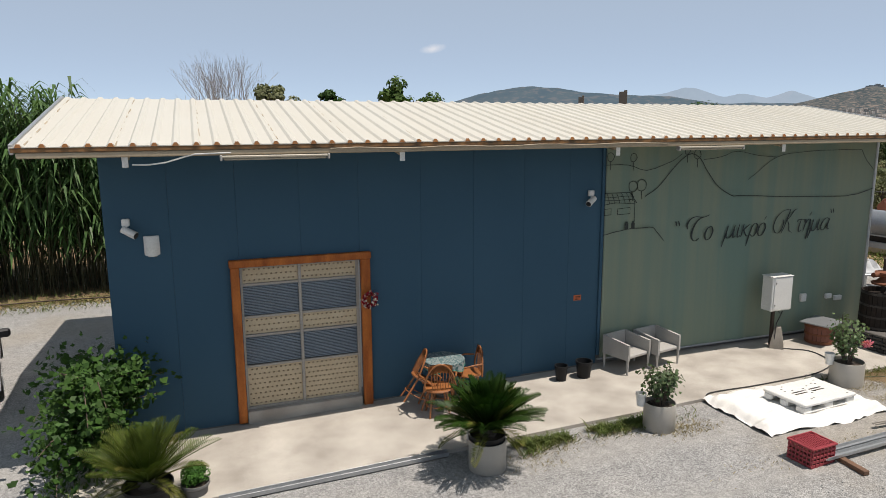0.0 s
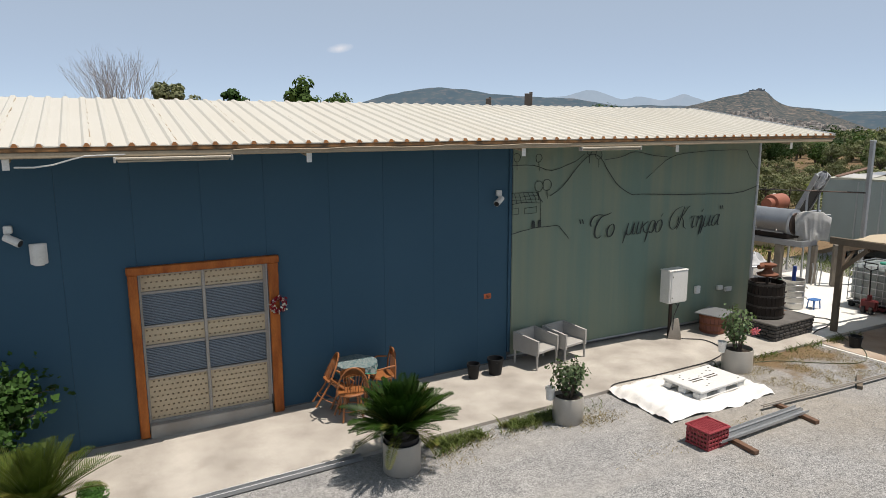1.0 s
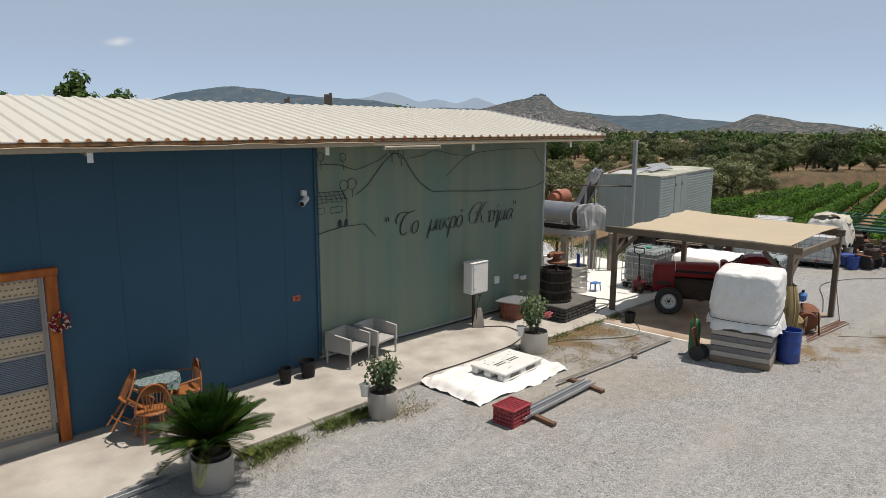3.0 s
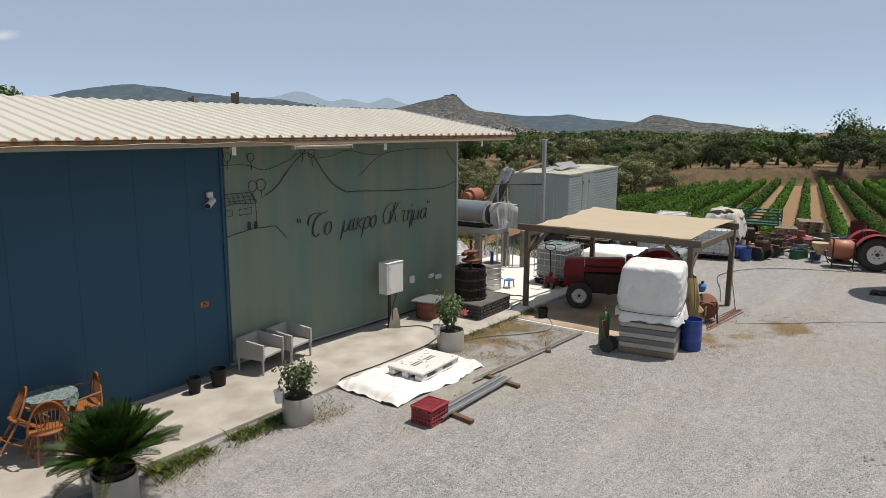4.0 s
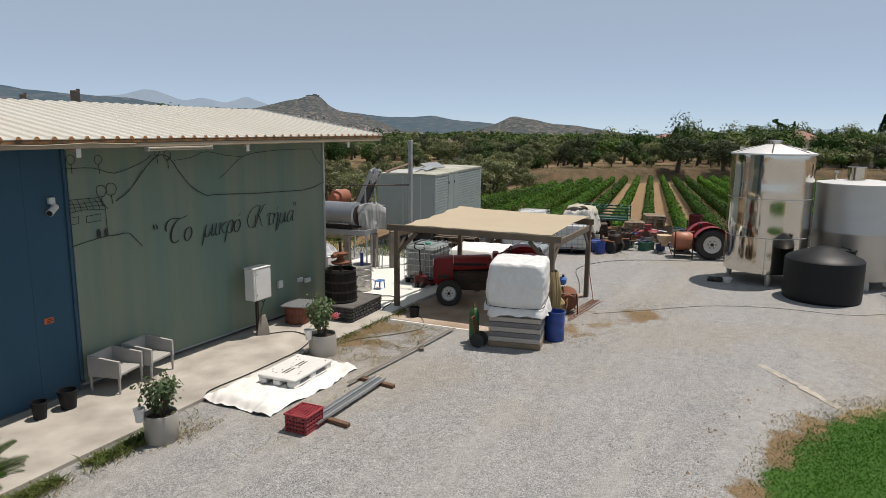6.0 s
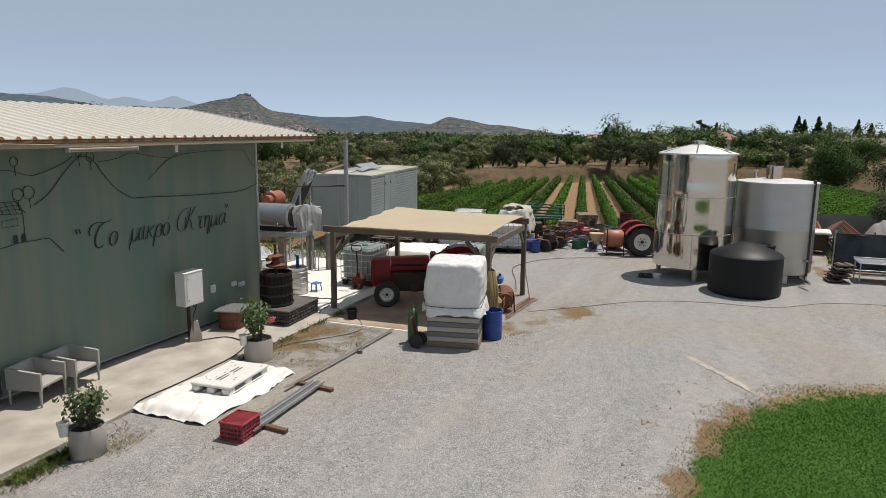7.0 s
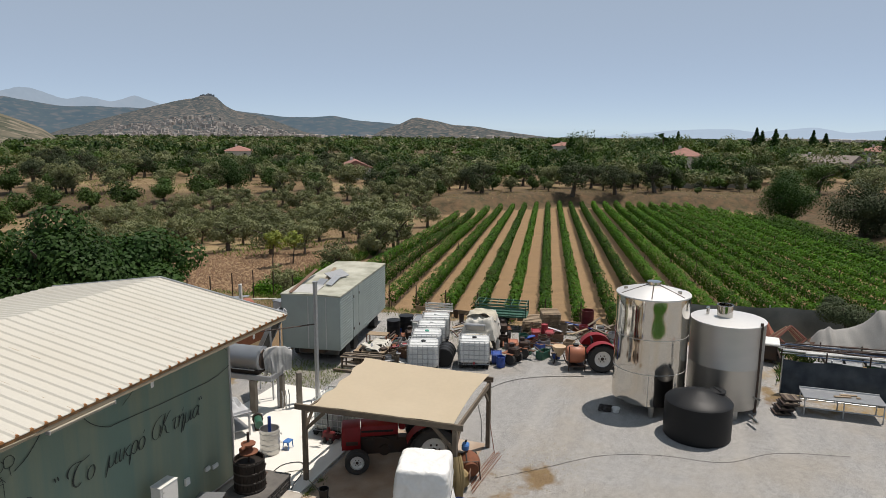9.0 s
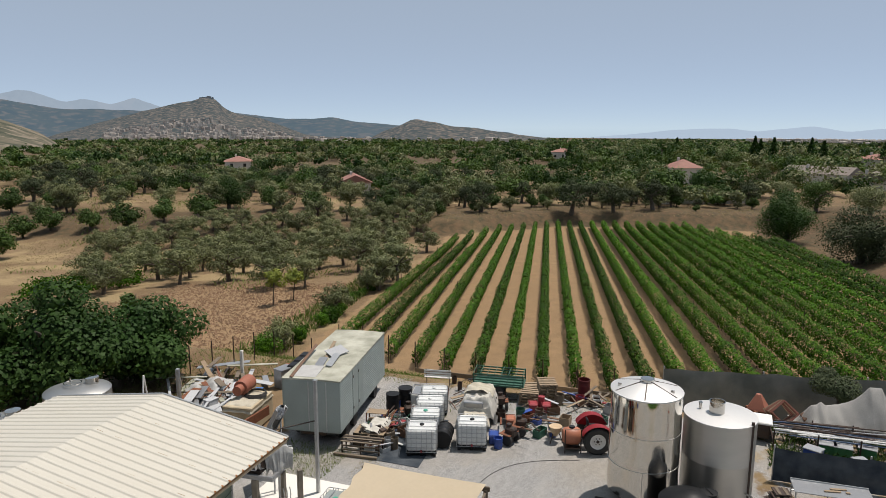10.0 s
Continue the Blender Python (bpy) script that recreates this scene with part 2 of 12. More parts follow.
M = {
    "roof": material("roof_sheet", (0.5, 0.475, 0.415), 0.45, 0, (0.42, 0.38, 0.31), 0.9, 60, 0.5, 0.03, 0.05, 0.6, stretch=(1, 0.25, 1)),
    "roof_end": material("rusty_sheet_edge", (0.42, 0.17, 0.045), 0.75, 0, (0.2, 0.09, 0.04), 6, 50, 0.8),
    "eave_rust": material("dark_rusty_batten", (0.27, 0.13, 0.045), 0.8, 0, (0.05, 0.035, 0.02), 5, 50, 0.9, 0.2, contrast=0.15),
    "gutter": material("cream_steel", (0.36, 0.29, 0.2), 0.6, 0, (0.22, 0.17, 0.11), 2, 40, 0.6, 0.05),
    "blue_wall": material("blue_wall_paint", (0.043, 0.091, 0.134), 0.6, 0, (0.036, 0.078, 0.117), 0.8, 90, 0.6, 0.04, 0.06, 0.06),
    "net": material("green_screen_cloth", (0.14, 0.2, 0.166), 0.42, 0, (0.208, 0.23, 0.166), 0.7, 160, 0.9, 0.03, 0.06, 0.12, stretch=(5, 1, 0.16), detail=8.0, contrast=0.17),
    "paint_line": material("dark_green_paint", (0.012, 0.019, 0.017), 0.6, 0, None, 5, 50, 0.4, 0),
    "grey_wall": material("grey_render", (0.45, 0.44, 0.42), 0.8, 0, None, 1.2, 50, 0.5),
    "plinth": material("dark_plinth", (0.1, 0.1, 0.1), 0.8, 0, (0.2, 0.19, 0.17), 3, 50, 0.6),
    "concrete": material("worn_concrete", (0.435, 0.4, 0.35), 0.85, 0, (0.19, 0.165, 0.14), 1.5, 70, 0.7, 0.2, 0.14, detail=14.0, contrast=0.2),
    "white_concrete": material("new_white_concrete", (0.666, 0.648, 0.603), 0.8, 0, (0.54, 0.513, 0.45), 0.7, 60, 0.5, 0.15, 0.05),
    "frame_wood": material("orange_varnished_wood", (0.44, 0.135, 0.026), 0.5, 0, (0.2, 0.045, 0.008), 2.6, 34, 0.85, 0.08, 0.2, 0.25, stretch=(3, 3, 0.6), detail=8.0, contrast=0.2),
    "galv": material("galvanised_steel", (0.442, 0.451, 0.459), 0.42, 0.75, (0.306, 0.315, 0.323), 5, 60, 0.6, 0.03),
    "steel": material("mirror_steel", (0.6, 0.575, 0.53), 0.07, 1.0, (0.62, 0.60, 0.56), 0.7, 2.2, 0.5, 0.12, 0.02, dist=0.012),
    "steel_dull": material("brushed_steel", (0.5, 0.49, 0.47), 0.44, 1.0, (0.46, 0.45, 0.43), 0.9, 60, 0.6, 0.03, 0.03, stretch=(1, 1, 4)),
    # lighter copy of the brushed steel: sun on the lids put into the colour
    "steel_lid": material("sunlit_dull_steel", (0.6, 0.595, 0.58), 0.5, 0.6, (0.5, 0.49, 0.48), 1.4, 60, 0.6, 0.03, 0.04),
    "steel_grey": material("grey_sheet_steel", (0.33, 0.34, 0.35), 0.4, 0.6, (0.22, 0.22, 0.23), 2, 40, 0.6),
    "black_plastic": material("black_plastic", (0.009, 0.0095, 0.0105), 0.5, 0, (0.014, 0.014, 0.015), 3, 60, 0.6, 0.05, spec=0.25),
    "rubber": material("black_rubber", (0.018, 0.018, 0.018), 0.75, 0, (0.05, 0.045, 0.04), 6, 50, 0.6, 0.2),
    "white_plastic": material("white_plastic", (0.662, 0.653, 0.626), 0.45, 0, (0.534, 0.515, 0.469), 3, 50, 0.5, 0.05),
    "ibc": material("cloudy_white_tank_plastic", (0.63, 0.639, 0.63), 0.35, 0, (0.495, 0.504, 0.486), 2.5, 40, 0.6, 0.04),
    "grey_plastic": material("light_grey_weave", (0.352, 0.336, 0.312), 0.7, 0, (0.288, 0.272, 0.248), 5, 130, 0.6, 0.5, 0.16, dist=0.003),
    "wrap": material("white_wrapping_film", (0.7, 0.69, 0.67), 0.34, 0, (0.56, 0.54, 0.5), 4, 14, 0.5, 0.4, 0.03, dist=0.03),
    "cloth": material("white_ground_sheet", (0.72, 0.705, 0.68), 0.6, 0, (0.58, 0.53, 0.45), 1.6, 26, 0.55, 0.3, 0.05, dist=0.012),
    "grey_cloth": material("grey_cover_cloth", (0.42, 0.43, 0.44), 0.75, 0, (0.3, 0.3, 0.31), 4, 40, 0.6, 0.3, dist=0.01),
    # grey contents, with the shade on the tank's sides put into the colour
    "ibc_grey": material("shaded_grey_tank_plastic", (0.27, 0.3, 0.29), 0.3, 0, (0.17, 0.19, 0.18), 2.0, 40, 0.7, 0.04),
    "shade": leaf_material("sand_shade_cloth", (0.6, 0.515, 0.385), (0.555, 0.47, 0.345), 0.85, 0.35, 0.7, 0.0, (1.0, 0.95, 0.85), 0.02),
    "light_leaf": leaf_material("pale_green_leaf", (0.085, 0.105, 0.035), (0.13, 0.14, 0.06), 0.6, 0.2, 0.4, 0.4),
    "old_wood": material("weathered_grey_wood", (0.16, 0.124, 0.088), 0.8, 0, (0.088, 0.068, 0.048), 3, 45, 0.8, 0.3, 0.15, stretch=(1, 1, 1)),
    "brown_wood": material("brown_wood", (0.15, 0.075, 0.04), 0.7, 0, (0.07, 0.04, 0.025), 4, 50, 0.8, 0.25, 0.15),
    "pallet_wood": material("bare_pallet_wood", (0.288, 0.208, 0.128), 0.8, 0, (0.176, 0.136, 0.096), 4, 50, 0.7, 0.25, 0.15, rand=0.2),
    "bamboo": material("amber_rattan", (0.3, 0.115, 0.035), 0.42, 0, (0.17, 0.055, 0.018), 8, 60, 0.7, 0.1, 0.1),
    "barrel_dark": material("dark_oak", (0.014, 0.011, 0.009), 0.65, 0, (0.03, 0.021, 0.016), 6, 60, 0.7, 0.25, 0.15, spec=0.2),
    "red_wood": material("red_painted_wood", (0.19, 0.06, 0.036), 0.6, 0, (0.12, 0.042, 0.028), 6, 60, 0.7, 0.2, 0.12),
    "iron": material("dark_iron", (0.05, 0.045, 0.042), 0.55, 0.7, (0.12, 0.06, 0.035), 6, 60, 0.5, 0.15),
    "rust": material("rusty_iron", (0.21, 0.075, 0.035), 0.8, 0.2, (0.11, 0.045, 0.025), 6, 60, 0.7, 0.25),
    # pallet truck's red with its shade put in; also the drum's own maroon
    "dull_red": material("shaded_and_maroon_red_paint", (0.11, 0.012, 0.014), 0.5, 0, (0.06, 0.012, 0.012), 4, 50, 0.7, 0.05, 0.08, 0.3),
    "red_paint": material("red_machine_paint", (0.22, 0.008, 0.012), 0.45, 0, (0.17, 0.014, 0.014), 3, 50, 0.6, 0.04, 0.05, 0.3),
    "orange_tank": material("faded_orange_tank", (0.36, 0.13, 0.07), 0.5, 0, (0.27, 0.1, 0.055), 3, 50, 0.6),
    "blue_plastic": material("blue_plastic", (0.018, 0.055, 0.26), 0.4, 0, (0.02, 0.05, 0.19), 3, 50, 0.6, 0.04),
    "red_plastic": material("dark_red_plastic", (0.24, 0.022, 0.032), 0.5, 0, (0.34, 0.07, 0.07), 5, 50, 0.5, 0.05),
    "green_plastic": material("green_plastic", (0.03, 0.14, 0.05), 0.5, 0, (0.02, 0.08, 0.03), 4, 50, 0.6),
    "teal_plastic": material("teal_plastic", (0.03, 0.3, 0.2), 0.45, 0, None, 4, 50, 0.5),
    "green_paint": material("green_painted_steel", (0.022, 0.1, 0.062), 0.5, 0, (0.03, 0.07, 0.048), 4, 50, 0.6),
    "mesh_cloth": material("dark_blue_fence_cloth", (0.022, 0.03, 0.04), 0.8, 0, (0.075, 0.085, 0.095), 1.6, 120, 0.8, 0.25, 0.2, 0.2, detail=9.0, contrast=0.16),
    "truck_body": material("pale_grey_panel", (0.275, 0.315, 0.3), 0.5, 0, (0.21, 0.24, 0.225), 1.2, 40, 0.7, 0.04, 0.06, detail=8.0),
    "truck_roof": material("stained_box_roof", (0.42, 0.41, 0.34), 0.75, 0, (0.2, 0.2, 0.15), 1.3, 30, 0.9, 0.1, 0.12, detail=9.0, contrast=0.18),
    "stone": material("grey_field_stone", (0.075, 0.068, 0.062), 0.85, 0, (0.03, 0.027, 0.025), 9, 50, 0.8, 0.5, 0.2, rand=0.5, dist=0.012),
    "mortar": material("grey_mortar", (0.1, 0.095, 0.09), 0.9, 0, None, 6, 60, 0.5, 0.4),
    "pot": material("stone_grey_pot", (0.36, 0.335, 0.295), 0.38, 0, (0.29, 0.265, 0.23), 3, 60, 0.6, 0.06, 0.05),
    "soil": material("dark_potting_soil", (0.04, 0.03, 0.022), 0.95, 0, (0.07, 0.05, 0.035), 12, 90, 0.7, 0.8, 0.2, dist=0.02),
    "red_flower": leaf_material("red_flower", (0.4, 0.02, 0.03), (0.25, 0.01, 0.02)),
    "pink_flower": leaf_material("pink_petals", (0.72, 0.26, 0.33), (0.6, 0.16, 0.25)),
    "white_flower": leaf_material("white_petals", (0.75, 0.72, 0.68), (0.6, 0.58, 0.52)),
    "bark": material("olive_bark", (0.10, 0.08, 0.06), 0.9, 0, (0.05, 0.04, 0.03), 4, 30, 0.7, 0.6, 0.2, dist=0.03),
    "bare_branch": material("bare_grey_branch", (0.3, 0.25, 0.21), 0.85, 0, (0.2, 0.16, 0.13), 4, 30, 0.6, 0.2),
    "vine_wood": material("vine_wood", (0.12, 0.085, 0.06), 0.9, 0, None, 8, 50, 0.6, 0.4),
    "cycad": leaf_material("cycad_leaf", (0.014, 0.045, 0.008), (0.045, 0.075, 0.012), 0.4, 0.15, 1.2),
    "cycad_mid": leaf_material("young_cycad_leaf", (0.04, 0.075, 0.012), (0.12, 0.135, 0.03), 0.4, 0.15, 2.0, 0.5),
    "cycad_old": leaf_material("yellowed_cycad_leaf", (0.06, 0.085, 0.016), (0.16, 0.14, 0.035), 0.45, 0.15, 2.5),
    "grape_leaf": leaf_material("grape_leaf", (0.016, 0.048, 0.009), (0.08, 0.15, 0.036), 0.5, 0.25, 3.0, 0.7),
    "rose_leaf": leaf_material("rose_leaf", (0.065, 0.11, 0.045), (0.17, 0.215, 0.115), 0.45, 0.25, 5.0, 0.6),
    "shrub": leaf_material("bright_shrub_leaf", (0.0525, 0.143, 0.0225), (0.0975, 0.21, 0.045), 0.5, 0.25, 8.0),
    "reed": leaf_material("reed_leaf", (0.036, 0.082, 0.022), (0.085, 0.135, 0.05), 0.38, 0.22, 0.9, 0.5),
    # stem colour darkened for the shade deep in the thicket
    "reed_stem": material("shaded_reed_stem", (0.06, 0.06, 0.025), 0.7, 0, (0.03, 0.03, 0.015), 4, 40, 0.7, 0.1),
    "olive": leaf_material("olive_leaf", (0.095, 0.112, 0.048), (0.225, 0.225, 0.12), 0.55, 0.15, 0.5, 0.5),
    "olive_dark": leaf_material("old_olive_leaf", (0.03, 0.042, 0.02), (0.08, 0.095, 0.05), 0.7, 0.12, 0.5, 0.5),
    "dark_leaf": leaf_material("dark_tree_leaf", (0.014, 0.038, 0.008), (0.05, 0.092, 0.022), 0.6, 0.2, 0.4),
    "mid_leaf": leaf_material("mid_green_leaf", (0.026, 0.058, 0.012), (0.085, 0.122, 0.032), 0.6, 0.18, 0.5, 0.5),
    "yellow_leaf": leaf_material("yellow_green_leaf", (0.16, 0.2, 0.04), (0.24, 0.24, 0.06), 0.55, 0.25, 0.6),
    "vine": leaf_material("vineyard_leaf", (0.005, 0.034, 0.001), (0.078, 0.17, 0.007), 0.7, 0.1, 2.4, 0.85),
    "grass": leaf_material("lawn_grass", (0.036, 0.115, 0.012), (0.06, 0.15, 0.018), 0.6, 0.3, 0.6),
    "weed": leaf_material("green_weeds", (0.08, 0.14, 0.03), (0.2, 0.2, 0.075), 0.7, 0.2, 2.0, 0.6),
    "dry_grass": leaf_material("dry_straw_grass", (0.31, 0.245, 0.14), (0.21, 0.18, 0.085), 0.85, 0.1, 1.0),
    "roof_tile": material("terracotta_tiles", (0.27, 0.125, 0.095), 0.8, 0, (0.19, 0.095, 0.075), 1.5, 8, 0.6, 0.3, 0.1),
    "brown_roof": material("brown_roof_tiles", (0.16, 0.13, 0.11), 0.8, 0, (0.11, 0.09, 0.08), 1.5, 8, 0.6, 0.3),
    "house_wall": material("white_house_wall", (0.55, 0.52, 0.48), 0.85, 0, (0.43, 0.4, 0.36), 0.5, 8, 0.5, 0.1),
    "house_glass": material("dark_window", (0.03, 0.035, 0.04), 0.15, 0, None, 2, 8, 0.5, 0),
    "chimney": material("grey_brown_chimney", (0.2, 0.16, 0.13), 0.9, 0, None, 4, 30, 0.6, 0.4),
    "car_white": material("white_car_paint", (0.75, 0.75, 0.75), 0.25, 0, (0.7, 0.7, 0.7), 2, 40, 0.3, 0, coat=0.5),
    "sign_orange": material("orange_sign", (0.5, 0.11, 0.03), 0.5, 0, None, 8, 60, 0.5, 0),
    "cushion": material("teal_striped_cushion", (0.018, 0.075, 0.08), 0.85, 0, (0.24, 0.26, 0.25), 16, 60, 1.0, 0.2, stretch=(1, 6, 1), contrast=0.06),
    "burlap": material("tan_sack_cloth", (0.3, 0.22, 0.1), 0.9, 0, (0.22, 0.16, 0.08), 5, 100, 0.6, 0.4, dist=0.01),
}

# ---- land ----
def ground_material():
    mat = bpy.data.materials.new("yard_and_land")
    mat.use_nodes = True
    n, l = mat.node_tree.nodes, mat.node_tree.links
    bs = n["Principled BSDF"]
    bs.inputs["Roughness"].default_value, bs.inputs["Specular IOR Level"].default_value = 0.92, 0.2
    tc = n.new("ShaderNodeTexCoord")

    def tex(scale, detail=4.0, rough=0.55):
        t = n.new("ShaderNodeTexNoise")
        t.inputs["Scale"].default_value, t.inputs["Detail"].default_value, t.inputs["Roughness"].default_value = scale, detail, rough
        l.new(tc.outputs["Object"], t.inputs[0])
        return t.outputs[0]

    def span(src, lo, hi, a=0.0, b=1.0):
        r = n.new("ShaderNodeMapRange")
        for key, v in zip(("From Min", "From Max", "To Min", "To Max"), (lo, hi, a, b)):
            r.inputs[key].default_value = v
        l.new(src, r.inputs[0])
        return r.outputs[0]

    def blend(fac, a, b, mode="MIX"):
        m = n.new("ShaderNodeMix")
        m.data_type, m.blend_type = "RGBA", mode
        for key, v in (("Factor", fac), ("A", a), ("B", b)):
            if isinstance(v, (tuple, float)):
                m.inputs[key].default_value = v if isinstance(v, float) else (*v, 1)
            else:
                l.new(v, m.inputs[key])
        return m.outputs["Result"]

    def calc(op, a, b):
        m = n.new("ShaderNodeMath")
        m.operation = op
        for k, v in enumerate((a, b)):
            if isinstance(v, (int, float)):
                m.inputs[k].default_value = v
            else:
                l.new(v, m.inputs[k])
        return m.outputs[0]

    zone = n.new("ShaderNodeVertexColor")
    zone.layer_name = "zone"
    sep = n.new("ShaderNodeSeparateColor")
    l.new(zone.outputs[0], sep.inputs[0])
    ragged, broad, mid, fine = tex(1.3, 6), tex(0.22, 5), tex(0.9, 5, 0.6), tex(26, 6, 0.7)
    edge = span(ragged, 0.3, 0.7, -0.35, 0.35)

    def mask(channel):
        return span(calc("ADD", sep.outputs[channel], edge), 0.38, 0.62)

    # gravel: small grey stones over pale dust
    vor = n.new("ShaderNodeTexVoronoi")
    vor.inputs["Scale"].default_value = 78
    l.new(tc.outputs["Object"], vor.inputs[0])
    peb = n.new("ShaderNodeSeparateColor")
    l.new(vor.outputs["Color"], peb.inputs[0])
    way = n.new("ShaderNodeMapping")
    way.inputs["Rotation"].default_value, way.inputs["Scale"].default_value = (0, 0, radians(-35)), (0.12, 1.1, 1)
    l.new(tc.outputs["Object"], way.inputs[0])
    ruts = n.new("ShaderNodeTexNoise")
    ruts.inputs["Scale"].default_value, ruts.inputs["Detail"].default_value = 1.0, 5.0
    l.new(way.outputs[0], ruts.inputs[0])
    stones = blend(span(peb.outputs[0], 0, 1), (0.07, 0.07, 0.071), (0.47, 0.462, 0.45))
    dust = blend(span(mid, 0.35, 0.65), (0.275, 0.265, 0.252), (0.215, 0.213, 0.212))
    gravel = blend(0.36, stones, dust)
    gravel = blend(span(ruts.outputs[0], 0.5, 0.66, 0.0, 0.5), gravel, (0.325, 0.31, 0.29))
    gravel = blend(span(broad, 0.48, 0.62, 0.0, 0.4), gravel, (0.275, 0.235, 0.18))
    gravel = blend(span(tex(0.5, 6, 0.65), 0.58, 0.74, 0, 0.35), gravel, (0.2, 0.18, 0.155))
    # bare earth with straw
    earth = blend(span(mid, 0.3, 0.7), (0.21, 0.142, 0.082), (0.125, 0.08, 0.045))
    earth = blend(span(fine, 0.42, 0.62, 0, 0.4), earth, (0.27, 0.2, 0.11))
    earth = blend(span(broad, 0.42, 0.7, 0, 0.6), earth, (0.15, 0.11, 0.055))
    earth = blend(span(tex(0.07, 4), 0.45, 0.6, 0, 0.7), earth, (0.13, 0.085, 0.045))
    earth = blend(span(tex(0.11, 6), 0.53, 0.62, 0, 0.7), earth, (0.3, 0.225, 0.12))
    # tilled soil
    soil = blend(span(fine, 0.3, 0.7), (0.21, 0.134, 0.07), (0.305, 0.204, 0.112))
    soil = blend(span(mid, 0.3, 0.7, 0, 0.5), soil, (0.155, 0.102, 0.06))
    # turf under the blades
    turf = blend(span(fine, 0.35, 0.65), (0.026, 0.075, 0.01), (0.05, 0.11, 0.016))
    scrub = blend(span(mid, 0.35, 0.65), (0.036, 0.034, 0.018), (0.115, 0.072, 0.04))
    earth = blend(zone.outputs["Alpha"], earth, scrub)
    col = blend(mask(2), earth, soil)
    gravel = blend(1.0, gravel, blend(span(tex(5, 8, 0.75), 0.3, 0.7), (0.8, 0.8, 0.8), (1.18, 1.17, 1.15)), "MULTIPLY")
    col = blend(mask(0), col, gravel)
    col = blend(mask(1), col, turf)
    col = blend(1.0, col, blend(span(fine, 0.2, 0.8), (0.8, 0.8, 0.8), (1.2, 1.2, 1.2)), "MULTIPLY")
    l.new(col, bs.inputs["Base Color"])
    bp = n.new("ShaderNodeBump")
    bp.inputs["Strength"].default_value, bp.inputs["Distance"].default_value = 0.7, 0.02
    l.new(calc("ADD", calc("MULTIPLY", vor.outputs["Distance"], -0.5), fine), bp.inputs["Height"])
    l.new(bp.outputs[0], bs.inputs["Normal"])
    return mat


ROW_WAY = Vector((math.cos(radians(11.0)), math.sin(radians(11.0)), 0))
ROW_SIDE = Vector((-ROW_WAY.y, ROW_WAY.x, 0))
ROW_FOOT = Vector((36.6, 7.5, 0))
ROW_GAP = 1.8


def lawn_inside(x, y):
    """Positive inside the lawn, a rounded bed south of the gravel drive."""
    return 1.0 - np.sqrt(((x - 8.5) / 5.25) ** 2 + ((y + 3.0) / np.where(np.asarray(y) > -3, 3.75, 9.0)) ** 2)


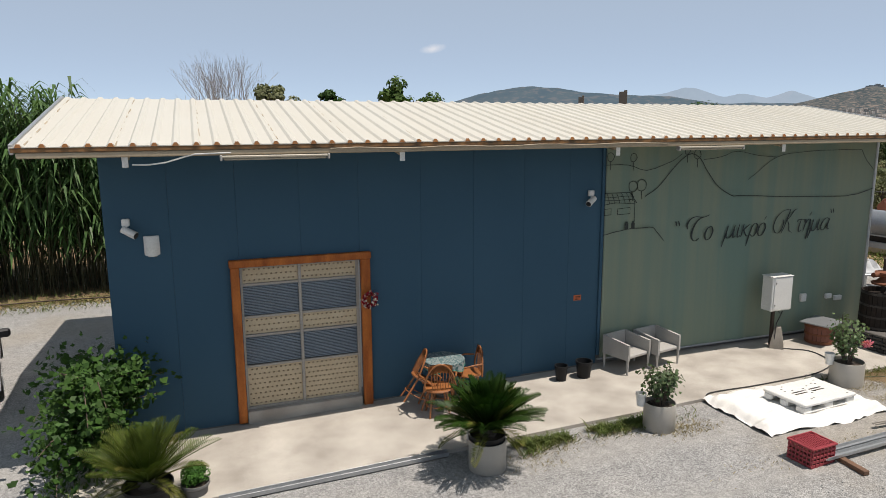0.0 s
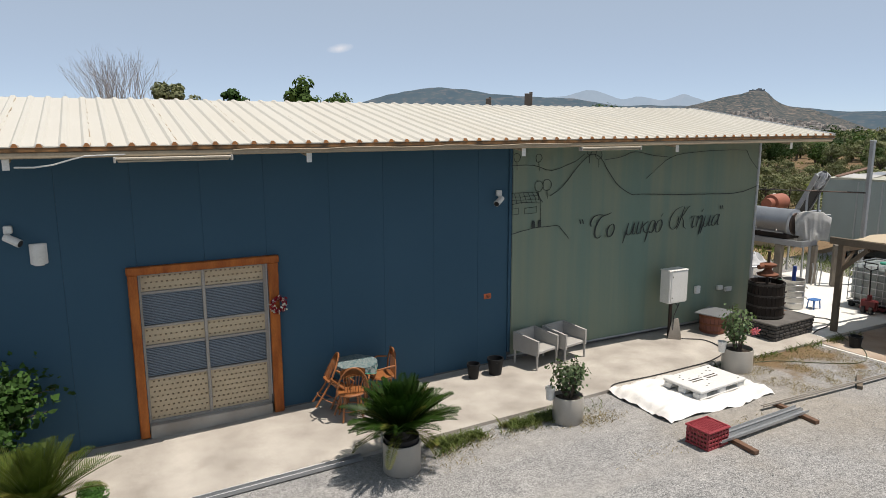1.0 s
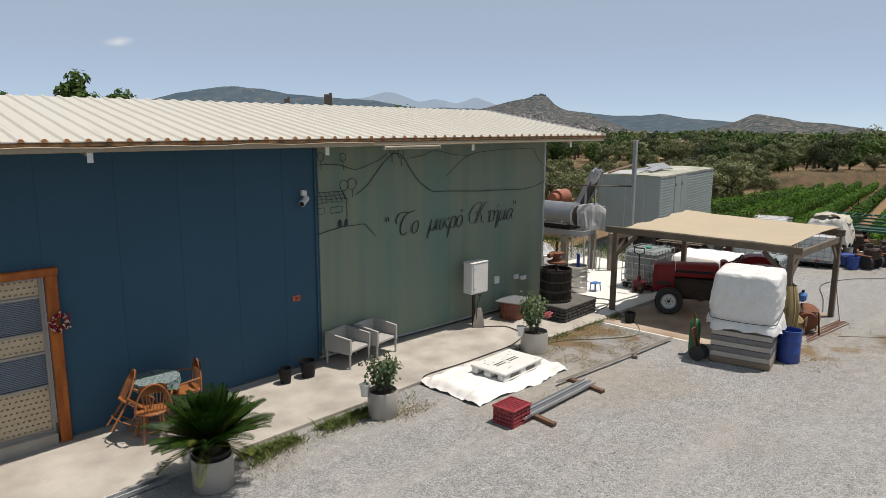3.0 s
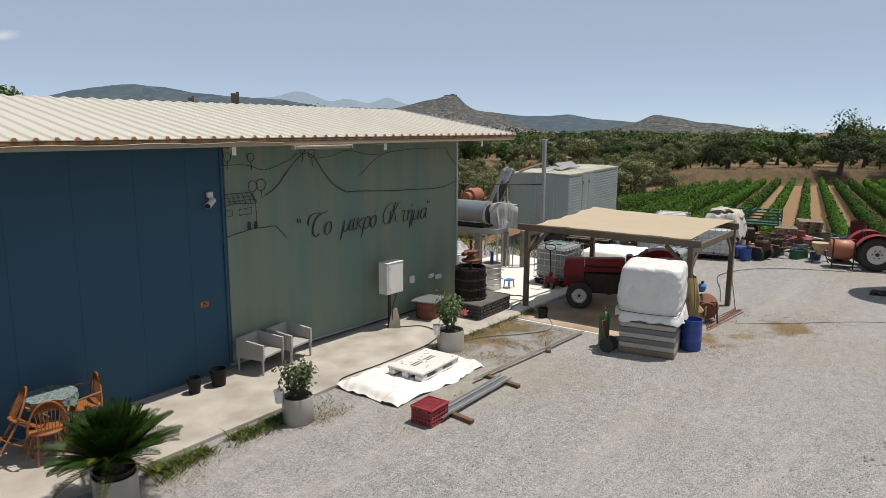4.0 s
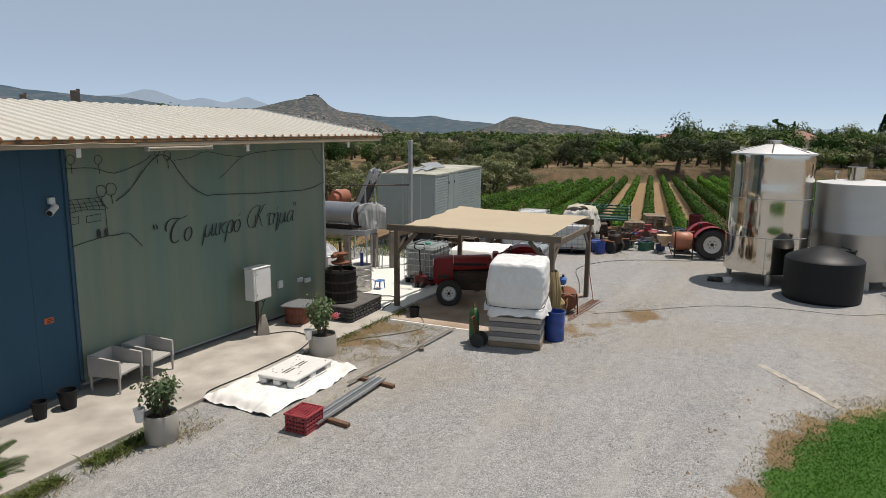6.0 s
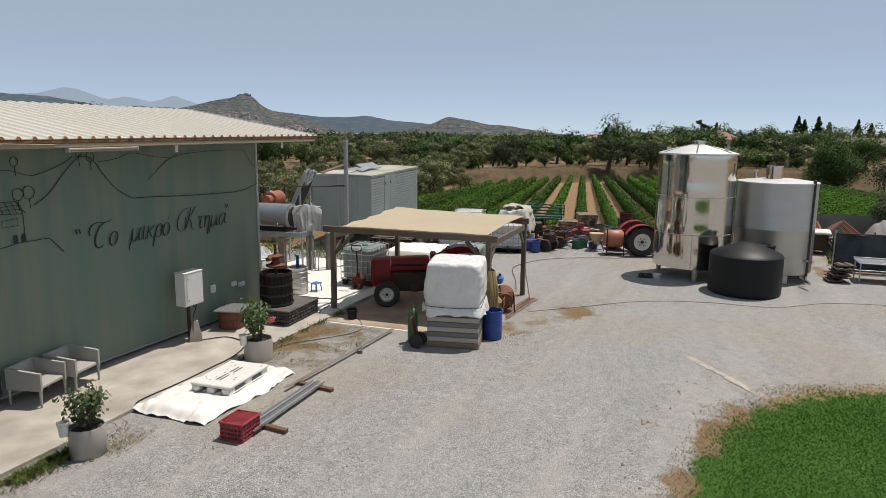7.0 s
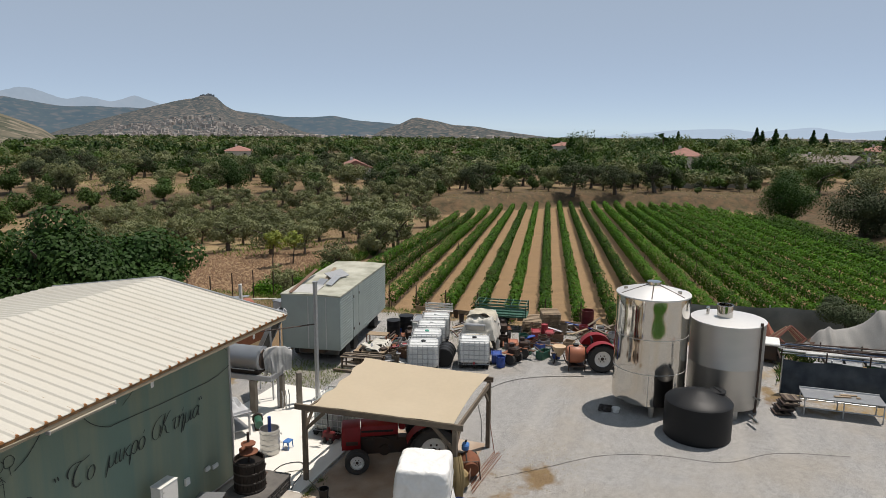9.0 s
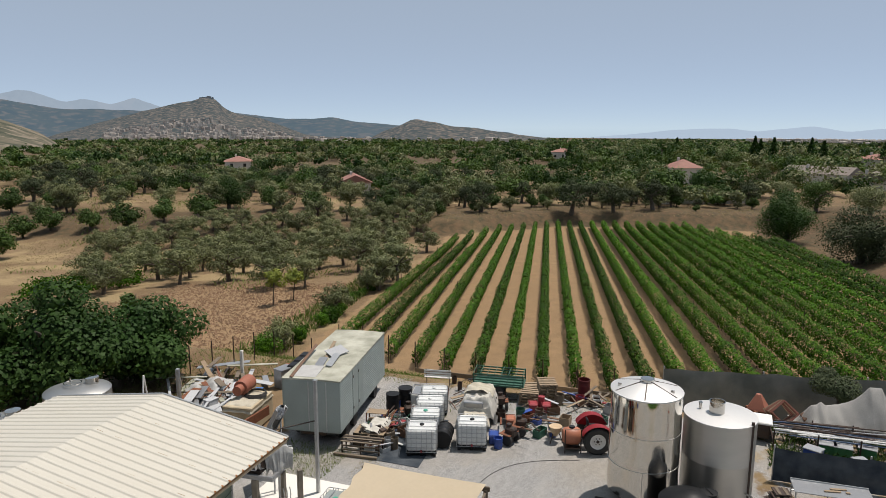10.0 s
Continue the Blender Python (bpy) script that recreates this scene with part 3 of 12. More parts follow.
def make_ground():
    near_x, near_y = np.arange(-8, 36, 0.4), np.arange(-14, 26, 0.4)
    mid_x, mid_y = np.arange(36, 126, 1.5), np.arange(26, 80, 1.5)
    far = 126 * (4900 / 126) ** np.linspace(0, 1, 40)
    far_y = 80 * (4900 / 80) ** np.linspace(0, 1, 40)
    back = -8 - 4800 * np.linspace(1, 0, 24, endpoint=False) ** 3
    low_y = -14 - 4800 * np.linspace(1, 0, 40, endpoint=False) ** 3
    xs = np.concatenate([back, near_x, mid_x, far])
    ys = np.concatenate([low_y, near_y, mid_y, far_y])
    X, Y = np.meshgrid(xs, ys, indexing="ij")
    Z = ground_z(X, Y)
    rough = np.array([noise.noise((a * 0.35, b * 0.35, 0)) for a, b in zip(X.ravel(), Y.ravel())]).reshape(X.shape)
    Z = Z + rough * 0.02 + rough * 0.25 * smooth01(125, 300, X)
    w = len(ys)
    ii, jj = np.meshgrid(np.arange(len(xs) - 1), np.arange(w - 1), indexing="ij")
    a = (ii * w + jj).ravel()
    faces = np.stack([a, a + w, a + w + 1, a + 1], 1)
    me = bpy.data.meshes.new("ground")
    me.from_pydata(np.stack([X, Y, Z], -1).reshape(-1, 3).tolist(), [], faces.tolist())
    me.polygons.foreach_set("use_smooth", [True] * len(me.polygons))
    # zones: yard gravel, turf, tilled soil
    gravel = smooth01(30.5, 28.5, X) * smooth01(9.6, 8.6, np.where(X < 13, Y + 0.6 * smooth01(9, 12, X) * smooth01(13.1, 12.5, X), Y - 6))
    gravel = np.maximum(gravel, smooth01(-0.6, -1.2, X) * smooth01(20.8, 20.0, Y))
    gravel = gravel * (1 - 0.5 * smooth01(10.6, 11.4, X) * smooth01(13.6, 12.9, X) * smooth01(7.3, 7.7, Y))
    gravel = gravel * (1 - 0.6 * np.exp(-(((X - 16.4) / 1.2) ** 2 + ((Y - 3.9) / 0.9) ** 2))) * (1 - 0.5 * np.exp(-(((X - 14.5) / 0.9) ** 2 + ((Y - 4.7) / 0.7) ** 2)))
    gravel = gravel * (1 - 0.5 * smooth01(22.3, 24.5, X) * smooth01(-1.6, -2.6, Y))
    inside = lawn_inside(X, Y)
    gravel = gravel * (1 - 0.8 * smooth01(-0.07, 0.02, inside))
    turf = smooth01(-0.02, 0.14, inside)
    across = (X - ROW_FOOT.x) * ROW_SIDE.x + (Y - ROW_FOOT.y) * ROW_SIDE.y
    edge = field_end(Y)
    soil = smooth01(31, 34, X) * smooth01(edge + 1.5, edge - 1.5, X) * smooth01(-33, -31.5, across) * smooth01(15.5, 14.3, across)
    soil = np.maximum(soil, smooth01(31, 34, X) * smooth01(62, 56, X) * smooth01(18, 20, across) * smooth01(52, 46, Y))
    layer = me.color_attributes.new("zone", "FLOAT_COLOR", "POINT")
    far_off = 0.85 * smooth01(130, 330, np.hypot(X, Y))
    bank = smooth01(edge - 1, edge + 1, X) * smooth01(edge + 26, edge + 14, X) + smooth01(-29, -32, across) * smooth01(-60, -50, across) * smooth01(40, 55, X) * smooth01(150, 130, X)
    far_off = np.maximum(far_off, 0.85 * np.clip(bank, 0, 1))
    data = np.stack([gravel, turf, soil, far_off], -1).reshape(-1)
    layer.data.foreach_set("color", np.ascontiguousarray(data, dtype=np.float32))
    me.materials.append(ground_material())
    return tagged(new("ground", me), "grey gravel yard running into dry brown earth and fields", "ground", kind="structure")


make_ground()


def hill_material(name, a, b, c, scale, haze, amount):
    """Far slopes: scrub, rock and dry earth; blue air haze mixed in as glow."""
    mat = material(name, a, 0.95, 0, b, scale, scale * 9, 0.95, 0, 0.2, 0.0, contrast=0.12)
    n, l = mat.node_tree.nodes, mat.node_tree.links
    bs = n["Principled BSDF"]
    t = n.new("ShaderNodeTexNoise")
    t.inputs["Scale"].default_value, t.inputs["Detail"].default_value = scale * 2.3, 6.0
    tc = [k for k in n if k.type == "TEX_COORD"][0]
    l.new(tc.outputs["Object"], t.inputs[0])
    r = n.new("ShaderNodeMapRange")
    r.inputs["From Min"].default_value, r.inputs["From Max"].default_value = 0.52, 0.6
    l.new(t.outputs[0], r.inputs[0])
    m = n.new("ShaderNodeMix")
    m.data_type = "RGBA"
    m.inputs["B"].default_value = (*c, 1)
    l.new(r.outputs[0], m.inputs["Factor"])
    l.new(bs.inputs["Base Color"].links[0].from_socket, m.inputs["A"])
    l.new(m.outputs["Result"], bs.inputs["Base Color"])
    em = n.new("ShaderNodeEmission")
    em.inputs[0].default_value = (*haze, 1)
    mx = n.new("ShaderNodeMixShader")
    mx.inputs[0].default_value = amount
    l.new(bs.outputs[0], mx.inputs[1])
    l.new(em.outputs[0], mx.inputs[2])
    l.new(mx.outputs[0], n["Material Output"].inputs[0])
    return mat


PLAIN = -0.72                                       # the plain falls away, in degrees below level


def hill_z(x, y, r0, depth, az0, az1, bumps, rough, seed):
    """Height of a hill range; bumps are points of its ridge (bearing, height angle) in degrees."""
    az, r = math.degrees(math.atan2(y, x)), math.hypot(x, y)
    ends = float(smooth01(az0, az0 + 2.5, az) * smooth01(az1, az1 - 2.5, az))
    knots = sorted((k[0], k[1]) for k in bumps)
    a = [k[0] for k in knots]
    e = sum(float(np.interp(az + s, a, [k[1] for k in knots])) for s in (-0.35, -0.15, 0, 0.15, 0.35)) / 5
    e = (e - PLAIN) * ends
    v = (r - r0) / depth
    up = max(0.0, 1 + v) ** 1.25 if v < 0 else math.cos(min(v / 0.6, 1) * math.pi / 2)
    k = noise.fractal((x / 420 + seed, y / 420, 0), 0.9, 2.1, 6)
    k2 = noise.fractal((x / 110 + seed, y / 110, 3), 0.9, 2.1, 4)
    e = e * up * (1 + rough * k + rough * 0.4 * k2)
    return r0 * math.tan(radians(PLAIN + e)) - 3


def make_hills(name, label, mat, shape):
    r0, depth, az0, az1 = shape[:4]
    na, nr = 300, 40
    g = Geo()
    for i in range(na + 1):
        az = radians(az0 + (az1 - az0) * i / na)
        for j in range(nr + 1):
            r = r0 + depth * (j / nr * 1.6 - 1)
            x, y = r * math.cos(az), r * math.sin(az)
            g.v.append((x, y, hill_z(x, y, *shape)))
    w = nr + 1
    for i in range(na):
        for j in range(nr):
            a = i * w + j
            g.f.append((a, a + w, a + w + 1, a + 1)[::-1])
    return solid(name, g, mat, label, "hills", kind="structure")


# haze colour that glows from the slopes, strongest on the farthest ranges
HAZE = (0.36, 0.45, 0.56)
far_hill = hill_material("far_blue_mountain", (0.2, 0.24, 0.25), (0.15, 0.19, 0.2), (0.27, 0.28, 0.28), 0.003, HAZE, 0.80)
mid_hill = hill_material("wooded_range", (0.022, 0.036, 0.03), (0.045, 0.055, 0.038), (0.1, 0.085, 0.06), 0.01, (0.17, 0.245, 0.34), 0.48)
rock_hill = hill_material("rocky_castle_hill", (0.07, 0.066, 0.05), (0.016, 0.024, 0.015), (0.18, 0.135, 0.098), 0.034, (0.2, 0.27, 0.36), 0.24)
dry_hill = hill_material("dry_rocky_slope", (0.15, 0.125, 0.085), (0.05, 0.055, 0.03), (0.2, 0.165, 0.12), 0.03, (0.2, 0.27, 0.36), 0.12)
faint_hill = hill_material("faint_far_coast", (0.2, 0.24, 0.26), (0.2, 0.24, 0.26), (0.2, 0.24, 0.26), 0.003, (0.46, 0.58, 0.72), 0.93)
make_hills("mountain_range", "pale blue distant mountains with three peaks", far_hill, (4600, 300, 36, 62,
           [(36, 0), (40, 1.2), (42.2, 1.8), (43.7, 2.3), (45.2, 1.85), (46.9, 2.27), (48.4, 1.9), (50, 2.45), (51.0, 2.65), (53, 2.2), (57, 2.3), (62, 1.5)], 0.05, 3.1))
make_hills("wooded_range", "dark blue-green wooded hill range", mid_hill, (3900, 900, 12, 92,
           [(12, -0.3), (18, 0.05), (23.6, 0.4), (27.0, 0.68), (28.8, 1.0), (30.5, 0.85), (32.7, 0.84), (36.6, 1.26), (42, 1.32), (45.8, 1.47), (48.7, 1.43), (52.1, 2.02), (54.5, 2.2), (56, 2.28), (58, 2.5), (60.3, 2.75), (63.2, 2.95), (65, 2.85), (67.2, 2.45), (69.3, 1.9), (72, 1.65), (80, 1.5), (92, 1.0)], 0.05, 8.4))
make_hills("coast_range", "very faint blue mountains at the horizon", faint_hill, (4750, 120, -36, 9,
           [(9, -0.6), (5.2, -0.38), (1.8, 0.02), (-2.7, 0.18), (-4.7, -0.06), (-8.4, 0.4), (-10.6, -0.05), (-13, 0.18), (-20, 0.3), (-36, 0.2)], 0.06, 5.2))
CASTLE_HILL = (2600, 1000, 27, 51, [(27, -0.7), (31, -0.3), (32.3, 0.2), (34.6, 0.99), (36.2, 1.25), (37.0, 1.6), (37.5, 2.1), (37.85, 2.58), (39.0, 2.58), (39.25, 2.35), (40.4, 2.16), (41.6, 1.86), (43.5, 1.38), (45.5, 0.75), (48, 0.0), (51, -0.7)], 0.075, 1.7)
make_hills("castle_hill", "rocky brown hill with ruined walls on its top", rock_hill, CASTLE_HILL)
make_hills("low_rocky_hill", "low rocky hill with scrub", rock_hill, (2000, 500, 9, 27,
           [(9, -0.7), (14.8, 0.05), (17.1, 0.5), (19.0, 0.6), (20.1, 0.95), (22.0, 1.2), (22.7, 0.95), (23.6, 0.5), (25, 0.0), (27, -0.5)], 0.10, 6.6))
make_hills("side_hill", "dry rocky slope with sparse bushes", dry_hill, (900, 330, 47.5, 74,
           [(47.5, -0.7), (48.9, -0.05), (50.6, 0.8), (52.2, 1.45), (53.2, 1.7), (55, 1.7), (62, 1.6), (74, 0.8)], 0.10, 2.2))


def make_castle():
    """Ruined walls on the hill's top."""
    g = Geo()
    r = random.Random(4)
    for k in range(11):
        az = radians(38.95 - k * 0.095)
        x, y = 2590 * math.cos(az), 2590 * math.sin(az)
        h = 3 + r.random() * 6
        g.box((x, y, hill_z(x, y, *CASTLE_HILL) + h / 2 - 4), (5, 5.5, h + 8), 0.3, rz=36)
    solid("castle_ruin", g, rock_hill, "ruined grey stone castle walls on the hilltop", "castle")


make_castle()

def make_cloud():
    """One small wisp of cloud low over the hills."""
    mat = bpy.data.materials.new("thin_cloud")
    mat.use_nodes = True
    n, l = mat.node_tree.nodes, mat.node_tree.links
    tc, nt = n.new("ShaderNodeTexCoord"), n.new("ShaderNodeTexNoise")
    nt.inputs["Scale"].default_value, nt.inputs["Detail"].default_value = 0.012, 6.0
    l.new(tc.outputs["Object"], nt.inputs[0])
    ln = n.new("ShaderNodeVectorMath")
    ln.operation = "LENGTH"
    mp = n.new("ShaderNodeMapping")
    mp.inputs["Scale"].default_value = (1 / 105, 1 / 30, 1 / 36)
    l.new(tc.outputs["Object"], mp.inputs[0])
    l.new(mp.outputs[0], ln.inputs[0])
    fade, sub = n.new("ShaderNodeMapRange"), n.new("ShaderNodeMath")
    fade.inputs["From Min"].default_value, fade.inputs["From Max"].default_value = 1.0, 0.1
    l.new(ln.outputs["Value"], fade.inputs[0])
    sub.operation = "MULTIPLY"
    l.new(fade.outputs[0], sub.inputs[0])
    l.new(nt.outputs[0], sub.inputs[1])
    amt = n.new("ShaderNodeMapRange")
    amt.inputs["From Min"].default_value, amt.inputs["From Max"].default_value, amt.inputs["To Max"].default_value = 0.1, 0.5, 0.75
    l.new(sub.outputs[0], amt.inputs[0])
    # the cloud's sunlit white is an even glow of its own
    em, tr, mx = n.new("ShaderNodeEmission"), n.new("ShaderNodeBsdfTransparent"), n.new("ShaderNodeMixShader")
    em.inputs[0].default_value = (0.72, 0.74, 0.78, 1)
    l.new(amt.outputs[0], mx.inputs[0])
    l.new(tr.outputs[0], mx.inputs[1])
    l.new(em.outputs[0], mx.inputs[2])
    l.new(mx.outputs[0], n["Material Output"].inputs[0])
    g = Geo().sheet(24, 12, lambda u, v: ((u - 0.5) * 230, 8 * noise.noise((u * 4, v * 3, 0)), (v - 0.5) * 80))
    ob = solid("cloud", g, mat, "small thin white wisp of cloud", "cloud", kind="structure")
    ob.matrix_basis = pose(1406, 4064, 449, 0, -8, -19)


make_cloud()

# ---- building ----
WX0, WX1, WY0, WY1 = -1.12, 13.56, 10.9, 17.0      # outer faces of the walls
RX0, RX1 = -1.92, 14.62                              # ends of the roof
EAVE_Y, RIDGE_Y, BACK_Y, EAVE_Z = 9.8, 13.75, 17.7, 4.22
DOOR_X0, DOOR_X1, DOOR_Z0, DOOR_Z1 = 0.66, 2.50, 0.06, 2.34
BLUE_END = 6.95


def ridge_z(x):
    """The ridge falls a little towards the yard end."""
    return 4.925 - 0.095 * (x - RX0) / (RX1 - RX0)


def make_building():
    # front wall: backing with the opening, blue panels over it
    g = Geo()
    top = 4.3
    low = -0.3
    mz, hz = (top + low) / 2, top - low
    g.box(((WX0 + DOOR_X0) / 2, WY0 + 0.14, mz), (DOOR_X0 - WX0, 0.2, hz), 0.004)
    g.box(((WX1 + DOOR_X1) / 2, WY0 + 0.14, mz), (WX1 - DOOR_X1, 0.2, hz), 0.004)
    g.box(((DOOR_X0 + DOOR_X1) / 2, WY0 + 0.14, (top + DOOR_Z1) / 2), (DOOR_X1 - DOOR_X0, 0.2, top - DOOR_Z1), 0.004)
    g.box(((DOOR_X0 + DOOR_X1) / 2, WY0 + 0.14, (low + DOOR_Z0) / 2), (DOOR_X1 - DOOR_X0, 0.2, DOOR_Z0 - low), 0.004)
    front = solid("wall_front", g, M["grey_wall"], "shed front wall clad in dark blue steel panels", "wall", kind="structure")
    edges = [WX0, -0.26, 0.67, 1.60, 2.52, 3.55, 4.48, 5.42, 6.31, BLUE_END]
    for a, b in zip(edges, edges[1:]):
        p = Geo()
        z0 = float(ground_z((a + b) / 2, 9)) + 0.05 + 0.03
        if b <= 0.7 or a >= 2.5:
            p.box(((a + b) / 2, WY0 + 0.02, (z0 + 4.24) / 2), (b - a - 0.002, 0.04, 4.24 - z0), 0.002)
        else:
            p.box(((a + b) / 2, WY0 + 0.02, (DOOR_Z1 + 4.24) / 2), (b - a - 0.002, 0.04, 4.24 - DOOR_Z1), 0.002)
        # shallow pressed ribs in each panel
        part("panel", p, M["blue_wall"], front)
    t = Geo()
    t.box((BLUE_END + 0.03, WY0 - 0.012, 2.2), (0.06, 0.05, 4.0), 0.006)
    part("corner_trim", t, M["blue_wall"], front, "blue vertical trim")
    s = Geo()
    s.box(((WX0 + DOOR_X0) / 2, WY0 + 0.03, -0.04), (DOOR_X0 - WX0, 0.03, 0.3), 0.004)
    s.box(((WX1 + DOOR_X1) / 2, WY0 + 0.03, 0.02), (WX1 - DOOR_X1, 0.03, 0.32), 0.004)
    part("plinth", s, M["plinth"], front, "dark base strip")
    for name, c, size in (("wall_back", ((WX0 + WX1) / 2, WY1 - 0.1, 2.15), (WX1 - WX0, 0.2, 4.3)),
                          ("wall_left", (WX0 + 0.12, (WY0 + WY1) / 2 + 0.08, 2.15), (0.2, WY1 - WY0 - 0.36, 4.3)),
                          ("wall_right", (WX1 - 0.12, (WY0 + WY1) / 2 + 0.08, 2.15), (0.2, WY1 - WY0 - 0.36, 4.3))):
        solid(name, Geo().box(c, size, 0.01), M["blue_wall"] if name == "wall_left" else M["grey_wall"],
              "plain shed wall", "wall", kind="structure")
    c = Geo()
    c.box(((WX0 + WX1) / 2, (WY0 + WY1) / 2, 4.12), (WX1 - WX0 - 0.5, WY1 - WY0 - 0.6, 0.06), 0.01)
    solid("ceiling", c, M["grey_wall"], "plain flat ceiling inside the shed", "ceiling", kind="structure")
    f = Geo()
    f.box(((WX0 + WX1) / 2, (WY0 + WY1) / 2, 0.05), (WX1 - WX0 - 0.5, WY1 - WY0 - 0.6, 0.1), 0.01)
    solid("floor", f, M["concrete"], "bare concrete floor inside the shed", "floor", kind="structure")
    # green screen over the right part, hung in shallow folds
    n = Geo()

    def fold(u, v):
        x = BLUE_END + 0.06 + u * (WX1 - BLUE_END - 0.06)
        z = 0.15 + v * 4.02
        sag = 0.010 * math.sin(x * 9 + math.sin(x * 3.1)) * (1 - 0.5 * v) + 0.012 * noise.noise((x * 1.7, z * 0.5, 0))
        return (x, WY0 - 0.05 + sag, z)
    n.sheet(150, 24, fold)
    scr = solid("screen", n, M["net"], "grey-green cloth screen hung over the shed wall", "screen", kind="structure")
    b = Geo()
    b.tube([(BLUE_END, WY0 - 0.05, 0.13), (WX1 + 0.05, WY0 - 0.05, 0.13)], 0.022, 8)
    b.tube([(WX1 + 0.02, WY0 - 0.05, 0.2), (WX1 + 0.02, WY0 - 0.05, 4.16)], 0.03, 8)
    part("rail", b, M["galv"], scr, "thin steel rail at the hem")


make_building()


def make_roof():
    """Two slopes of ribbed sheet; the ribs run from ridge to eave."""
    pitch, ribs = 0.25, int((RX1 - RX0) / 0.25)
    prof = []
    for k in range(ribs):
        x = RX0 + 0.1 + k * pitch
        prof += [(x - 0.055, 0.0), (x - 0.024, 0.026), (x + 0.024, 0.026), (x + 0.055, 0.0)]
    prof = [(RX0, 0.0)] + [p for p in prof if p[0] < RX1 - 0.02] + [(RX1, 0.0)]
    root = thing("roof", "cream ribbed steel sheet roof with two slopes", "roof", kind="structure")
    for y0, z0, name in ((EAVE_Y, EAVE_Z, "front_slope"), (BACK_Y, EAVE_Z, "back_slope")):
        g = Geo()
        verts, faces = [], []
        steps = 6
        m = len(prof)
        for s in range(steps + 1):
            t = s / steps
            y = y0 + (RIDGE_Y - y0) * t
            for i, (x, h) in enumerate(prof):
                z = z0 + (ridge_z(x) - z0) * t
                wob = 0.006 * noise.noise((x * 1.1, y * 0.9, 2))
                verts.append((x, y, z + h + wob))
        k = len(verts)
        for s in range(steps + 1):
            t = s / steps
            y = y0 + (RIDGE_Y - y0) * t
            verts += [(x, y, z0 + (ridge_z(x) - z0) * t - 0.012) for x, h in prof]
        for s in range(steps):
            for i in range(m - 1):
                a = s * m + i
                q = (a, a + 1, a + m + 1, a + m)
                faces += [q, tuple(j + k for j in q[::-1])]
        for i in range(m - 1):
            faces.append((i + 1, i, i + k, i + 1 + k))
        for s in range(steps):
            for i in (0, m - 1):
                a = s * m + i
                faces.append((a, a + m, a + m + k, a + k))
        if y0 > RIDGE_Y:
            faces = [f[::-1] for f in faces]
        g.add(verts, faces)
        part(name, g, M["roof"], root, smooth=False)
    e = Geo()
    for k in range(ribs):
        x = RX0 + 0.1 + k * pitch
        if x < RX1 - 0.05:
            e.add([(x - 0.04, EAVE_Y - 0.006, EAVE_Z - 0.01), (x + 0.04, EAVE_Y - 0.006, EAVE_Z - 0.01), (x + 0.017, EAVE_Y - 0.006, EAVE_Z + 0.034), (x - 0.017, EAVE_Y - 0.006, EAVE_Z + 0.034),
                   (x - 0.04, EAVE_Y + 0.03, EAVE_Z - 0.01), (x + 0.04, EAVE_Y + 0.03, EAVE_Z - 0.01), (x + 0.017, EAVE_Y + 0.03, EAVE_Z + 0.034), (x - 0.017, EAVE_Y + 0.03, EAVE_Z + 0.034)],
                  [(0, 1, 2, 3), (5, 4, 7, 6), (1, 5, 6, 2), (4, 0, 3, 7), (3, 2, 6, 7)])
    part("eave_edge", e, M["roof_end"], root, "rusty orange sheet ends along the eave", smooth=False)
    f = Geo()
    f.box(((RX0 + RX1) / 2, EAVE_Y + 0.06, EAVE_Z - 0.105), (RX1 - RX0 - 0.12, 0.09, 0.075), 0.012)
    d = Geo().box(((RX0 + RX1) / 2, EAVE_Y + 0.035, EAVE_Z - 0.04), (RX1 - RX0 - 0.02, 0.06, 0.05), 0.004)
    part("eave_batten", d, M["eave_rust"], root, "dark rusty batten under the sheet ends")
    part("gutter", f, M["gutter"], root, "cream gutter beam under the eave")
    sc = Geo()
    rs = random.Random(12)
    for k in range(0, ribs, 4):
        x = RX0 + 0.1 + k * pitch + 0.045
        for q in range(9):
            t = (q + rs.uniform(0.1, 0.9)) / 9
            y, z = EAVE_Y + (RIDGE_Y - EAVE_Y) * t, EAVE_Z + (ridge_z(x) - EAVE_Z) * t
            w = rs.uniform(0.05, 0.32)
            sc.box((x + rs.uniform(-0.01, 0.01), y, z + 0.006), (0.016, w, 0.012), 0.003, rx=math.degrees(math.atan2(ridge_z(x) - EAVE_Z, RIDGE_Y - EAVE_Y)))
    tagged(part("lap_sealant", sc, M["gutter"], root, "patchy dirty sealant along the sheet laps", smooth=False), kind="stuff")
    for sx in (RX0 + 0.02, RX1 - 0.02):
        v = Geo()
        v.beam((sx, EAVE_Y + 0.02, EAVE_Z - 0.03), (sx, RIDGE_Y, ridge_z(sx) - 0.03), 0.05, 0.13)
        v.beam((sx, BACK_Y - 0.02, EAVE_Z - 0.03), (sx, RIDGE_Y, ridge_z(sx) - 0.03), 0.05, 0.13)
        part("verge_trim", v, M["galv"], root, "grey verge flashing")
    for x in (-0.68, 2.95, 6.57, 10.02, 13.27):
        r = Geo()
        r.beam((x, WY0 + 0.3, 4.27), (x, EAVE_Y + 0.12, 4.09), 0.09, 0.12)
        raf = part("rafter", r, M["gutter"], root)
        p = Geo().box((x, EAVE_Y + 0.07, 4.03), (0.075, 0.012, 0.17), 0.004)
        part("end_plate", p, M["white_plastic"], raf, "white end plate")
    gable = Geo()
